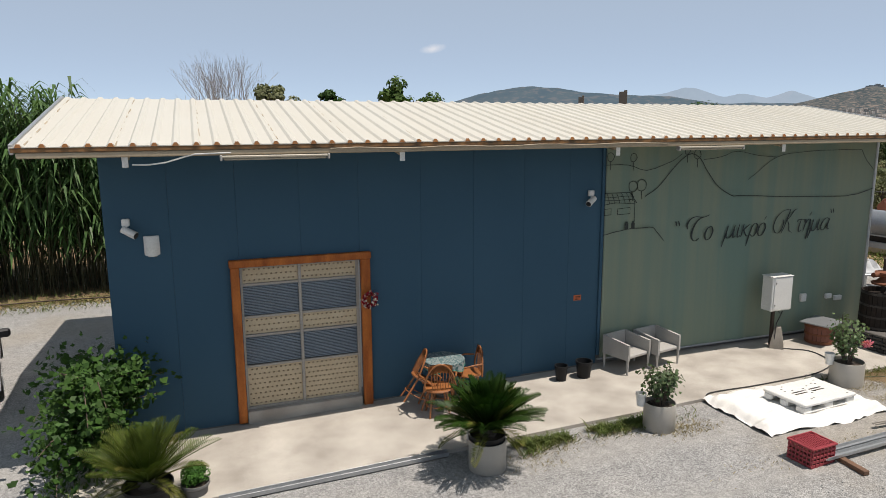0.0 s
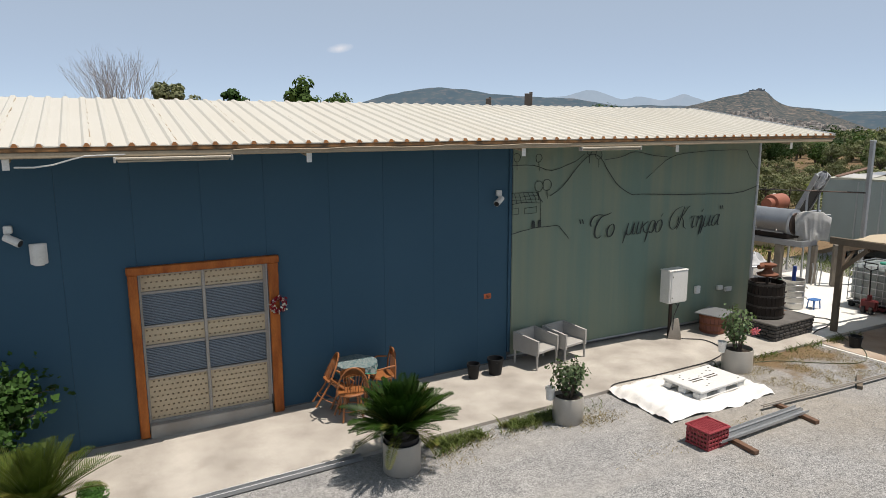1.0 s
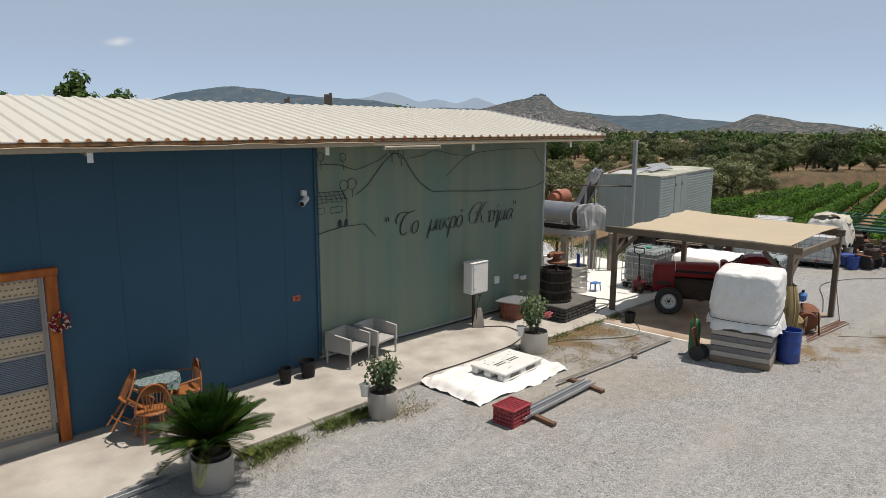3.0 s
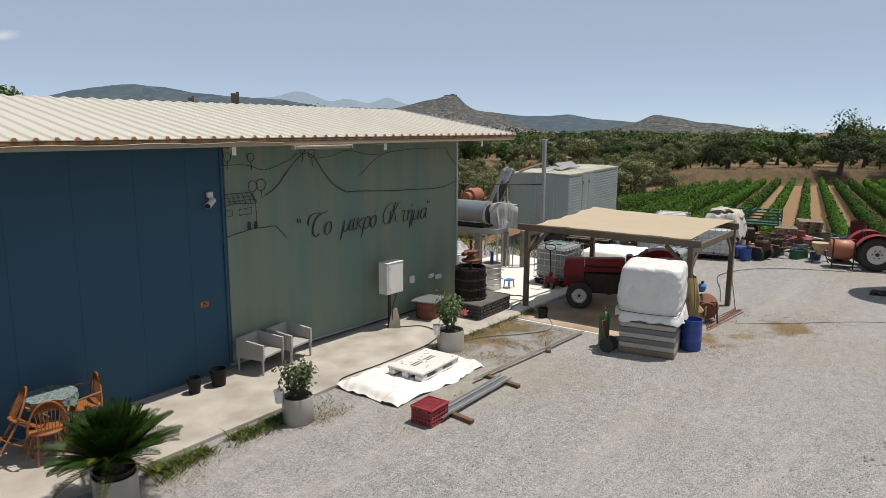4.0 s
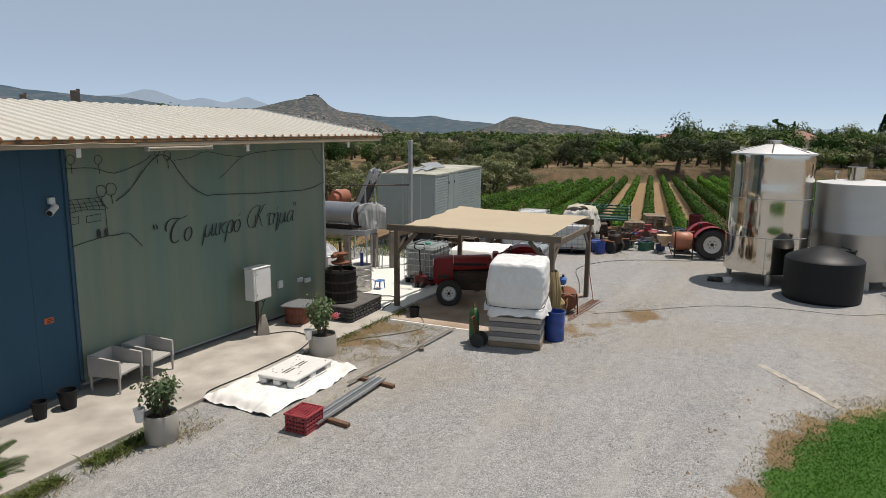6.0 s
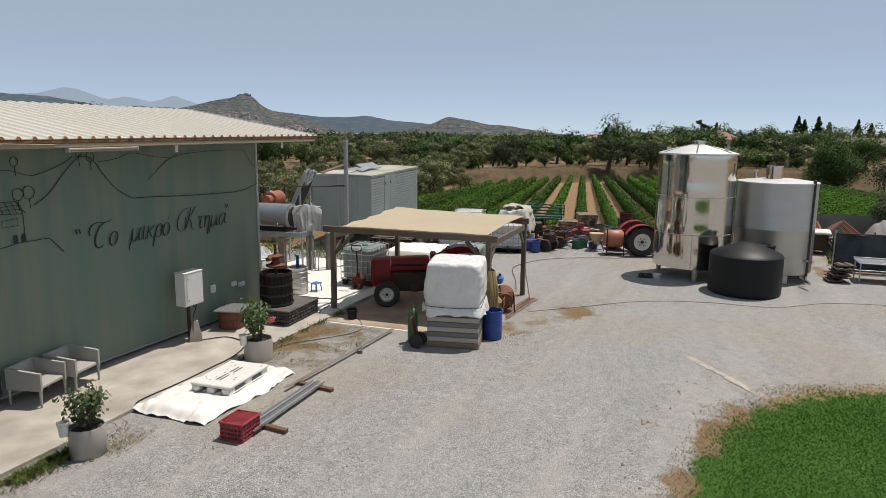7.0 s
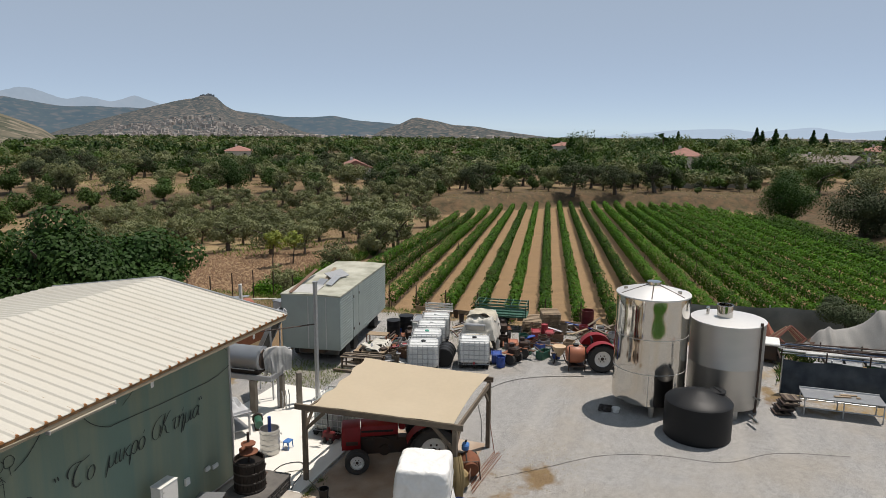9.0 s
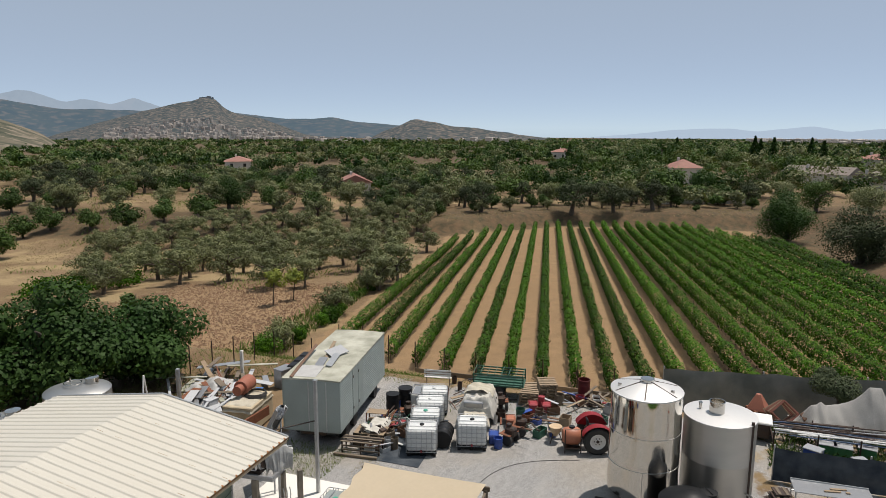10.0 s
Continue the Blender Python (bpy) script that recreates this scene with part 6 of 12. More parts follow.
gz8 = float(ground_z(9, 7))
M["pale_profile"] = material("dusty_pale_profile", (0.34, 0.31, 0.27), 0.6, 0.1, (0.24, 0.21, 0.18), 4, 50, 0.6, 0.1)
for k, y in enumerate((6.64, 6.77)):
    channel("steel_channel", (7.72 + 0.05 * k, y - 0.08, gz8 + 0.07), (9.75, y + 0.03, gz8 + 0.07), 0.09, 0.045, "galvanised steel channel lying on wooden bearers")
channel("steel_channel", (9.3, 7.1, gz8 + 0.07), (13.1, 6.99, gz8 + 0.07), 0.045, 0.025, "long pale steel channel lying across the gravel", "pale_profile")
for x, y0, y1, lab in ((7.98, 6.15, 7.0, "short dark wooden bearer under the channels"), (9.62, 6.38, 7.15, "dark wooden bearer under the steel channels"), (11.55, 6.93, 7.25, "short pale wooden bearer under the long channel")):
    solid("bearer", Geo().beam((x, y0, gz8 + 0.033), (x + (0.06 if x < 11 else 0.5), y1, gz8 + 0.033), 0.09, 0.062, 0.006), M["brown_wood"] if x < 11 else M["old_wood"], lab, "timber")
channel("steel_channel", (0.15, 8.74, float(ground_z(0.2, 8.7)) + 0.02), (3.22, 8.76, float(ground_z(3.2, 8.7)) + 0.02), 0.1, 0.06, "galvanised edge profile along the concrete apron")


# ---- meter box, press and barrels ----
def meter_box():
    root = thing("meter_cabinet", "pale grey electric cabinet on a concrete-footed post", "electric cabinet", (10.72, 10.42, level(10.7, 10)), 0)
    part("cabinet", Geo().box((0, -0.0, 1.12), (0.5, 0.26, 0.68), 0.012), M["white_plastic"], root)
    part("door", Geo().box((0.02, -0.136, 1.12), (0.45, 0.014, 0.64), 0.006), M["white_plastic"], root)
    part("lock", Geo().box((-0.17, -0.147, 1.34), (0.018, 0.01, 0.03), 0.003), M["iron"], root, "black lock")
    part("lock", Geo().box((-0.17, -0.147, 0.9), (0.018, 0.01, 0.03), 0.003), M["iron"], root, "black lock")
    part("roof_lip", Geo().box((0, -0.005, 1.466), (0.52, 0.29, 0.014), 0.005), M["white_plastic"], root)
    part("post", Geo().box((-0.03, 0.02, 0.48), (0.06, 0.06, 0.9), 0.008), M["iron"], root, "dark iron post")
    g = Geo()
    g.lathe([(0.18, 0), (0.17, 0.1), (0.10, 0.36), (0.075, 0.42), (0.001, 0.42)], 4, (0.07, -0.04, 0))
    part("footing", g, M["old_foot"], root, "tapered concrete footing")
    loop = [(0.08 + 0.055 * math.cos(a), -0.06, 0.78 + 0.075 * math.sin(a)) for a in np.linspace(0, 5.8, 16)]
    part("cable_loop", Geo().tube([(0.02, -0.05, 0.9)] + loop + [(0.0, -0.06, 0.5), (-0.05, -0.08, 0.02)], 0.009, 6), M["rubber"], root, "black cable coil")


M["old_foot"] = material("stained_footing", (0.36, 0.32, 0.27), 0.85, 0, (0.2, 0.17, 0.14), 5, 60, 0.7, 0.3)
meter_box()


def stave_barrel(root, r0, r1, h, n, mat, hoops, hoop_mat, z0=0.0, bulge=0.0):
    for k in range(n):
        a0, a1 = 2 * math.pi * k / n, 2 * math.pi * (k + 0.9) / n
        g = Geo()
        verts, faces = [], []
        for i in range(5):
            t = i / 4
            r = r0 + (r1 - r0) * t + bulge * math.sin(math.pi * t)
            for a in (a0, a1):
                for q in (r, r - 0.028):
                    verts.append((q * math.cos(a), q * math.sin(a), z0 + h * t))
        for i in range(4):
            b = i * 4
            faces += [(b, b + 2, b + 6, b + 4), (b + 3, b + 1, b + 5, b + 7), (b + 1, b, b + 4, b + 5), (b + 2, b + 3, b + 7, b + 6)]
        faces += [(1, 3, 2, 0), (16, 18, 19, 17)]
        g.add(verts, faces)
        part("stave", g, M[mat], root, smooth=False)
    for t in hoops:
        r = r0 + (r1 - r0) * t + bulge * math.sin(math.pi * t) + 0.004
        part("hoop", Geo().lathe([(r, z0 + h * t - 0.022), (r + 0.005, z0 + h * t - 0.02), (r + 0.005, z0 + h * t + 0.02), (r, z0 + h * t + 0.022)], 32, cap=False), M[hoop_mat], root)


def barrel_table():
    root = thing("barrel_table", "low red-slatted press basket with a grey board on top", "barrel", (11.86, 10.34, level(12, 10)))
    stave_barrel(root, 0.26, 0.285, 0.40, 22, "red_wood", (0.12, 0.5, 0.9), "rust")
    part("core", Geo().lathe([(0.22, 0.01), (0.235, 0.38)], 20), M["barrel_dark"], root, "dark inside between the slats")
    part("top_board", Geo().box((0.04, -0.02, 0.425), (0.72, 0.60, 0.025), 0.004, rz=18), M["steel_grey"], root, "grey sheet board")


barrel_table()


def stone_base():
    root = thing("stone_plinth", "low plinth of dark rough stones with a concrete top", "plinth", (13.03, 9.78, level(13, 10)), 4)
    L, W, H = 1.36, 1.05, 0.30
    part("core", Geo().box((0, 0, H / 2), (L - 0.08, W - 0.08, H), 0.01), M["mortar"], root)
    part("cap", Geo().box((0, 0, H + 0.025), (L + 0.03, W + 0.03, 0.05), 0.014), M["stone_cap"], root, "grey concrete coping")
    part("drain_pit", Geo().box((0.42, 0.12, H + 0.052), (0.34, 0.16, 0.004), 0.001), M["brown_wood"], root, "dark sunk opening")
    r = random.Random(8)
    for side in range(4):
        span = L if side % 2 == 0 else W
        for row in range(4):
            x = -span / 2
            while x < span / 2 - 0.05:
                w = min(r.uniform(0.09, 0.22), span / 2 - x)
                c = x + w / 2
                z = 0.037 + row * 0.075
                at = {0: (c, -W / 2 + 0.02), 1: (L / 2 - 0.02, c), 2: (c, W / 2 - 0.02), 3: (-L / 2 + 0.02, c)}[side]
                size = (w - 0.012, 0.05 + r.uniform(0, 0.02), 0.064) if side % 2 == 0 else (0.05 + r.uniform(0, 0.02), w - 0.012, 0.064)
                part("stone", Geo().box((at[0], at[1], z), size, 0.014), M["stone"], root)
                x += w


M["stone_cap"] = material("stained_grey_coping", (0.13, 0.12, 0.108), 0.85, 0, (0.06, 0.054, 0.05), 3, 60, 0.8, 0.3)
stone_base()


def wine_press():
    root = thing("wine_press", "old basket press with dark oak staves and a red screw head", "wine press", (12.84, 9.84, level(13, 10) + 0.35))
    stave_barrel(root, 0.37, 0.36, 0.76, 26, "barrel_dark", (0.06, 0.34, 0.64, 0.95), "black_hoop")
    part("inside", Geo().lathe([(0.335, 0.0), (0.328, 0.66), (0.001, 0.67)], 24), M["barrel_dark"], root)
    part("screw", Geo().cyl((0, 0, 0.3), (0, 0, 1.4), 0.032, 0.032, 12), M["iron"], root, "iron screw shaft")
    g = Geo()
    g.lathe([(0.05, 0.86), (0.2, 0.88), (0.22, 0.92), (0.12, 0.95), (0.07, 1.02), (0.09, 1.06), (0.16, 1.09), (0.17, 1.13), (0.06, 1.16)], 24)
    g.box((-0.16, 0.0, 1.09), (0.2, 0.07, 0.09), 0.02)
    g.cyl((-0.3, 0, 1.09), (-0.2, 0, 1.09), 0.05, 0.05, 10)
    part("ratchet_head", g, M["rust"], root, "rust-red cast ratchet head")
    for z in (0.08, 0.32, 0.56):
        part("clasp", Geo().box((0.2, -0.32, z), (0.1, 0.03, 0.03), 0.006, rz=32), M["iron"], root)


M["black_hoop"] = material("black_iron_hoop", (0.05, 0.045, 0.042), 0.35, 0.5, (0.03, 0.026, 0.024), 5, 50, 0.6)
wine_press()


def steel_keg():
    root = thing("steel_vat", "dented steel vat with raised hoops and a blue pipe inside", "vat", (15.12, 10.82, level(15, 10)))
    prof = [(0.25, 0), (0.262, 0.03)]
    for k in range(4):
        z = 0.12 + k * 0.15
        prof += [(0.262, z), (0.272, z + 0.012), (0.272, z + 0.03), (0.262, z + 0.042)]
    prof += [(0.262, 0.70), (0.268, 0.71), (0.25, 0.71), (0.245, 0.45), (0.001, 0.44)]
    part("body", Geo().lathe(prof, 32), M["steel_dull"], root)
    for z in (0.3, 0.55):
        part("handle", Geo().tube([(0.1, -0.25, z), (0.13, -0.29, z - 0.03), (0.2, -0.25, z - 0.03), (0.2, -0.19, z)], 0.01, 6), M["steel_dull"], root)
    part("blue_pipe", Geo().cyl((0.03, 0.02, 0.4), (0.03, 0.02, 1.02), 0.045, 0.045, 14), M["blue_plastic"], root, "blue plastic pipe")
    st = thing("blue_stool", "small blue plastic step stool on the concrete", "stool", (15.5, 10.5, level(14.2, 10)))
    part("seat", Geo().box((0, 0, 0.22), (0.26, 0.2, 0.03), 0.01), M["blue_chair"], st)
    for sx in (-1, 1):
        for sy in (-1, 1):
            part("leg", Geo().beam((sx * 0.12, sy * 0.09, 0), (sx * 0.1, sy * 0.075, 0.21), 0.03, 0.02, 0.004), M["blue_chair"], st)


M["blue_chair"] = material("bright_blue_plastic", (0.05, 0.16, 0.42), 0.45, 0, None, 4, 50, 0.5)
steel_keg()


M["hose_dull"] = material("dull_green_hose", (0.07, 0.085, 0.04), 0.6, 0, None, 4, 50, 0.5, 0.05)


def hose(name, pts, r, mat, label):
    out = []
    pts = [Vector(p) for p in pts]
    for i in range(len(pts) - 1):
        p0, p1, p2, p3 = pts[max(i - 1, 0)], pts[i], pts[i + 1], pts[min(i + 2, len(pts) - 1)]
        for k in range(6):
            t = k / 6
            out.append(0.5 * (2 * p1 + (p2 - p0) * t + (2 * p0 - 5 * p1 + 4 * p2 - p3) * t * t + (3 * p1 - p0 - 3 * p2 + p3) * t ** 3))
    out.append(pts[-1])
    return solid(name, Geo().tube(out, r, 6), M[mat], label, name.replace("_", " "))


hz = level(11, 10) + 0.012
hose("cable", [(10.68, 10.36, hz), (10.9, 10.2, hz), (11.2, 9.9, hz), (11.0, 9.3, hz), (10.3, 9.0, hz), (9.6, 8.95, hz), (8.8, 8.92, hz), (7.9, 8.93, hz), (7.72, 8.75, hz - 0.03)], 0.011, "rubber", "black cable trailing over the concrete apron")
hose("garden_hose", [(14.2, 9.9, hz), (14.5, 9.5, hz), (14.2, 9.1, hz), (13.9, 8.6, 0.02), (13.6, 8.1, 0.02), (12.9, 7.7, 0.02), (12.2, 8.0, 0.02), (11.5, 8.5, 0.02), (10.8, 8.7, 0.02)], 0.008, "hose_dull", "thin dull green hose lying over dry grass")
hose("black_hose", [(14.0, 10.1, hz), (14.6, 10.1, hz), (14.9, 9.7, hz), (14.4, 9.4, hz), (13.9, 9.3, hz), (13.6, 9.2, hz)], 0.012, "rubber", "black hose coiled on the white concrete")
hose("black_hose", [(17.9, 5.6, 0.02), (19.2, 6.0, 0.02), (21.0, 6.6, 0.02), (22.5, 6.2, 0.02), (23.5, 5.2, 0.02), (24.2, 3.6, 0.02)], 0.009, "rubber", "black hose snaking across the gravel")
hose("black_hose", [(16.0, 4.7, 0.015), (17.0, 3.6, 0.015), (18.2, 2.3, 0.015), (18.8, 0.8, 0.015), (19.0, -0.9, 0.015), (20.1, -2.3, 0.015), (20.6, -4.2, 0.015)], 0.005, "rubber", "thin black pipe crossing the gravel")


# ---- pergola and what stands under it ----
PG = [(14.2, 9.14), (17.5, 9.05), (17.62, 5.34), (14.45, 5.26)]


def pergola():
    root = thing("pergola", "weathered timber pergola with a sagging sand-coloured shade cloth", "pergola")
    H = 2.0
    for x, y in PG:
        z = float(ground_z(x, y))
        part("post", Geo().box((x, y, (z + H) / 2), (0.115, 0.115, H - z), 0.012), M["old_wood"], root)

    def ext(a, b, over):
        a, b = Vector((*a, 0)), Vector((*b, 0))
        d = (b - a).normalized() * over
        return a - d, b + d
    for a, b, z, o in ((PG[0], PG[3], H + 0.02, 0.22), (PG[1], PG[2], H + 0.02, 0.12), (PG[0], PG[1], H - 0.14, 0.02), (PG[3], PG[2], H - 0.14, 0.02)):
        p, q = ext(a, b, o)
        off = Vector((-0.075, 0, z)) if a == PG[0] and b == PG[3] else Vector((0.0, 0, z))
        part("beam", Geo().beam(p + off, q + off, 0.06, 0.15, 0.01), M["old_wood"], root)
    for (x, y), (tx, ty) in ((PG[0], (0, -1)), (PG[3], (0, 1)), (PG[3], (1, 0)), (PG[0], (1, 0)), (PG[2], (-1, 0))):
        part("brace", Geo().beam((x, y, H - 0.62), (x + tx * 0.55, y + ty * 0.55, H - 0.08), 0.05, 0.09, 0.008), M["old_wood"], root)

    def cloth(u, v):
        v0 = 0.07 * (1 - u) ** 1.4 + 0.012 * math.sin(u * 23)                      # the loose corner is tied in along the front beam
        w = v0 + v * (1 - v0)
        w = 0.5 + (w - 0.5) * (1 - 0.04 * math.sin(math.pi * u))
        p = (Vector((*PG[0], 0)).lerp(Vector((*PG[3], 0)), w)).lerp(Vector((*PG[1], 0)).lerp(Vector((*PG[2], 0)), w), u)
        z = H + 0.105 + 0.06 * u - 0.07 * math.sin(math.pi * v) * math.sin(math.pi * u) ** 0.7
        z += 0.008 * math.sin(u * 9 + 2 * v) + 0.012 * noise.noise((u * 5, v * 7, 0)) + 0.05 * (1 - v) ** 4 * u
        return (p.x - 0.09 * (1 - u), p.y, z)
    part("shade_cloth", Geo().sheet(28, 28, cloth, 0.008), M["shade"], root, "sagging sand-coloured shade cloth")


pergola()


def wheel(parent, c, r, w, rim_mat, hub_mat, side, lugs):
    """A tyre with lugs, a dished rim and a hub. The axle lies along y."""
    m = Matrix.Translation(c) @ Matrix.Rotation(radians(90), 4, "X")
    t = Geo()
    t.lathe([(r * 0.56, -w * 0.42), (r * 0.64, -w / 2), (r * 0.88, -w / 2), (r * 0.97, -w * 0.36), (r * 0.97, w * 0.36), (r * 0.88, w / 2), (r * 0.64, w / 2), (r * 0.56, w * 0.42)], 36, m=m, cap=False)
    if lugs:
        for k in range(22):
            for s in (-1, 1):
                a = 2 * math.pi * (k + 0.25 * s) / 22
                q = m @ Matrix.Rotation(a, 4, "Z") @ Matrix.Translation((r * 0.97, 0, s * w * 0.22)) @ Matrix.Rotation(radians(38 * s), 4, "X")
                t.box((0, 0, 0), (r * 0.09, r * 0.05, w * 0.5), 0.006, q)
    tyre = part("wheel", t, M["rubber"], parent, "black lugged tyre" if lugs else "black tyre")
    d = w * 0.25 * side
    rg = Geo()
    rg.lathe([(r * 0.6, -w * 0.40), (r * 0.56, -w * 0.36), (r * 0.5, d), (r * 0.36, d * 0.6), (r * 0.16, d * 0.9), (r * 0.14, d * 1.3), (0.001, d * 1.35)], 32, m=m, cap=False)
    rg.lathe([(r * 0.54, d * -0.2), (r * 0.6, w * 0.36), (r * 0.6, w * 0.42), (r * 0.55, w * 0.4)], 32, m=m, cap=False)
    part("rim", rg, M[rim_mat], tyre, "painted steel rim")
    hg = Geo()
    for k in range(6):
        a = 2 * math.pi * k / 6
        q = m @ Matrix.Translation((r * 0.24 * math.cos(a), r * 0.24 * math.sin(a), d * 1.05))
        hg.box((0, 0, 0), (r * 0.07, r * 0.07, abs(d) * 0.5), 0.004, q)
    hg.lathe([(r * 0.12, d * 1.25), (r * 0.1, d * 1.7), (0.001, d * 1.75)], 14, m=m)
    part("hub", hg, M[hub_mat], tyre)
    return tyre


def tractor(at, rz, label, scale, name="tractor"):
    """A small old farm tractor, its nose along -x."""
    root = thing(name, label, "tractor", at, rz)
    root.scale = (scale,) * 3
    R = M["red_paint"]
    def shell(stations, low):
        g = Geo()
        prof = [(-0.225, low), (-0.238, low + 0.06), (-0.238, 0.87), (-0.215, 0.925), (-0.15, 0.95), (0, 0.96), (0.15, 0.95), (0.215, 0.925), (0.238, 0.87), (0.238, low + 0.06), (0.225, low)]
        n = len(prof)
        verts = [(x, y * k, 0.42 + (z - 0.42) * k + dz) for x, k, dz in stations for y, z in prof]
        faces = [(i * n + j, i * n + j + 1, (i + 1) * n + j + 1, (i + 1) * n + j) for i in range(len(stations) - 1) for j in range(n - 1)]
        faces += [tuple(range(n))[::-1], tuple(range((len(stations) - 1) * n, len(stations) * n))]
        return g.add(verts, [f[::-1] for f in faces])
    part("nose", shell([(-1.53, 0.93, -0.01), (-1.5, 0.985, 0), (-1.44, 1.0, 0.0), (-1.12, 1.0, 0.006)], 0.40), R, root, "red nose cowl")
    part("hood", shell([(-1.112, 1.0, 0.006), (-0.7, 1.0, 0.018), (-0.35, 1.01, 0.03), (-0.3, 0.97, 0.03)], 0.70), R, root, "red bonnet")
    part("grille", Geo().box((-1.53, 0, 0.62), (0.02, 0.36, 0.3), 0.006), M["iron"], root, "dark front grille")
    for s in (-1, 1):
        part("headlight", Geo().box((-1.535, s * 0.12, 0.84), (0.02, 0.13, 0.085), 0.01), M["white_plastic"], root, "rectangular headlight")
        part("side_vent", Geo().box((-1.31, s * 0.238, 0.56), (0.26, 0.01, 0.09), 0.004), M["iron"], root)
        part("side_stripe", Geo().box((-0.75, s * 0.243, 0.83), (0.7, 0.006, 0.05), 0.002), M["black_plastic"], root, "dark badge strip")
    part("engine", Geo().box((-0.72, 0, 0.47), (0.86, 0.3, 0.46), 0.04).cyl((-0.6, 0.2, 0.35), (-0.6, -0.2, 0.35), 0.12, 0.12, 12).cyl((-0.92, 0.19, 0.58), (-0.92, -0.19, 0.58), 0.07, 0.07, 12).tube([(-1.05, 0.17, 0.66), (-0.7, 0.18, 0.66), (-0.5, 0.18, 0.6)], 0.025, 8).tube([(-1.05, -0.17, 0.66), (-0.7, -0.18, 0.66), (-0.5, -0.18, 0.6)], 0.025, 8), M["iron"], root)
    part("gearbox", Geo().box((0.1, 0, 0.42), (1.0, 0.3, 0.36), 0.05).box((0.45, 0, 0.48), (0.35, 0.9, 0.2), 0.04), M["iron"], root)
    part("front_axle", Geo().box((-1.2, 0, 0.28), (0.12, 0.95, 0.1), 0.02), M["iron"], root)
    part("dashboard", Geo().box((-0.2, 0, 0.93), (0.14, 0.36, 0.26), 0.03), R, root)
    ring = [(0.1 + 0.05 * math.cos(a) * 0.6, 0.19 * math.sin(a), 1.12 + 0.19 * math.cos(a) * 0.35) for a in np.linspace(0, 2 * math.pi, 20)]
    part("steering_wheel", Geo().tube(ring, 0.014, 6, False).cyl((-0.18, 0, 1.0), (0.1, 0, 1.12), 0.014, 0.014, 8), M["rubber"], root)
    part("seat", Geo().box((0.55, 0, 0.86), (0.36, 0.38, 0.07), 0.03).box((0.72, 0, 1.02), (0.06, 0.36, 0.28), 0.03, ry=10), M["black_plastic"], root)
    for s in (-1, 1):
        wheel(root, (-1.2, s * 0.52, 0.275), 0.275, 0.17, "white_plastic", "iron", -s, False)
        wheel(root, (0.45, s * 0.56, 0.52), 0.52, 0.28, "white_plastic", "iron", -s, True)
        f = Geo()
        arc = [(0.45 - 0.62 * math.cos(a), 0.52 + 0.6 * math.sin(a)) for a in np.linspace(0.35, 2.75, 14)]
        verts = [(x, s * 0.56 + k * 0.17, z) for x, z in arc for k in (-1, 1)]
        f.add(verts, [(2 * i, 2 * i + 1, 2 * i + 3, 2 * i + 2) for i in range(13)])
        f.add([(x, s * 0.56 - s * 0.17, z) for x, z in arc] + [(0.45, s * 0.56 - s * 0.17, 0.7)], [(i, i + 1, 14) for i in range(13)])
        part("fender", f, R, root, "red mudguard")
    return root


tractor((16.2, 7.1, 0.0), -63, "small red farm tractor parked under the pergola", 1.2)
tractor((25.63, 2.85, 0.0), 110, "red farm tractor with big lugged rear wheels parked by the vineyard", 1.02)


def ibc(at, rz, label, lid="black_plastic", fill="ibc", pallet=True):
    root = thing("ibc_tank", label, "liquid tank", at, rz, "caged liquid tanks")
    W, D, H, z0 = 1.14, 0.96, 0.92, 0.16
    g = Geo().box((0, 0, z0 + H / 2), (W - 0.05, D - 0.05, H - 0.04), 0.07)
    tank = part("bottle", g, M[fill], root, "cloudy white plastic bottle")
    part("cap", Geo().lathe([(0.085, z0 + H - 0.03), (0.085, z0 + H + 0.02), (0.07, z0 + H + 0.03), (0.001, z0 + H + 0.03)], 18), M[lid], tank)
    bars = [(-W / 2 + k * W / 6, s * D / 2) for k in range(7) for s in (-1, 1)] + [(s * W / 2, -D / 2 + k * D / 6) for k in range(1, 6) for s in (-1, 1)]
    for x, y in bars:
        part("cage_bar", Geo().tube([(x, y, z0), (x, y, z0 + H)], 0.011, 5), M["galv"], root)
    for k in range(6):
        z = z0 + 0.02 + k * (H - 0.03) / 5
        part("cage_hoop", Geo().tube([(-W / 2, -D / 2, z), (W / 2, -D / 2, z), (W / 2, D / 2, z), (-W / 2, D / 2, z), (-W / 2, -D / 2, z)], 0.012, 5), M["galv"], root)
    for y in (-0.2, 0.2):
        part("top_bar", Geo().tube([(-W / 2, y, z0 + H + 0.01), (W / 2, y, z0 + H + 0.01)], 0.014, 6), M["galv"], root)
    part("valve", Geo().cyl((0, -D / 2 - 0.06, z0 + 0.07), (0, -D / 2 + 0.05, z0 + 0.07), 0.04, 0.04, 12), M["red_plastic"], root, "red outlet valve")
    if pallet:
        p = Geo()
        for x in (-0.48, 0, 0.48):
            for y in (-0.4, 0, 0.4):
                p.box((x, y, 0.06), (0.12, 0.12, 0.1), 0.01)
        p.box((0, 0, 0.125), (W, D, 0.03), 0.008)
        part("pallet", p, M["black_plastic"], root, "dark plastic pallet base")
    return root


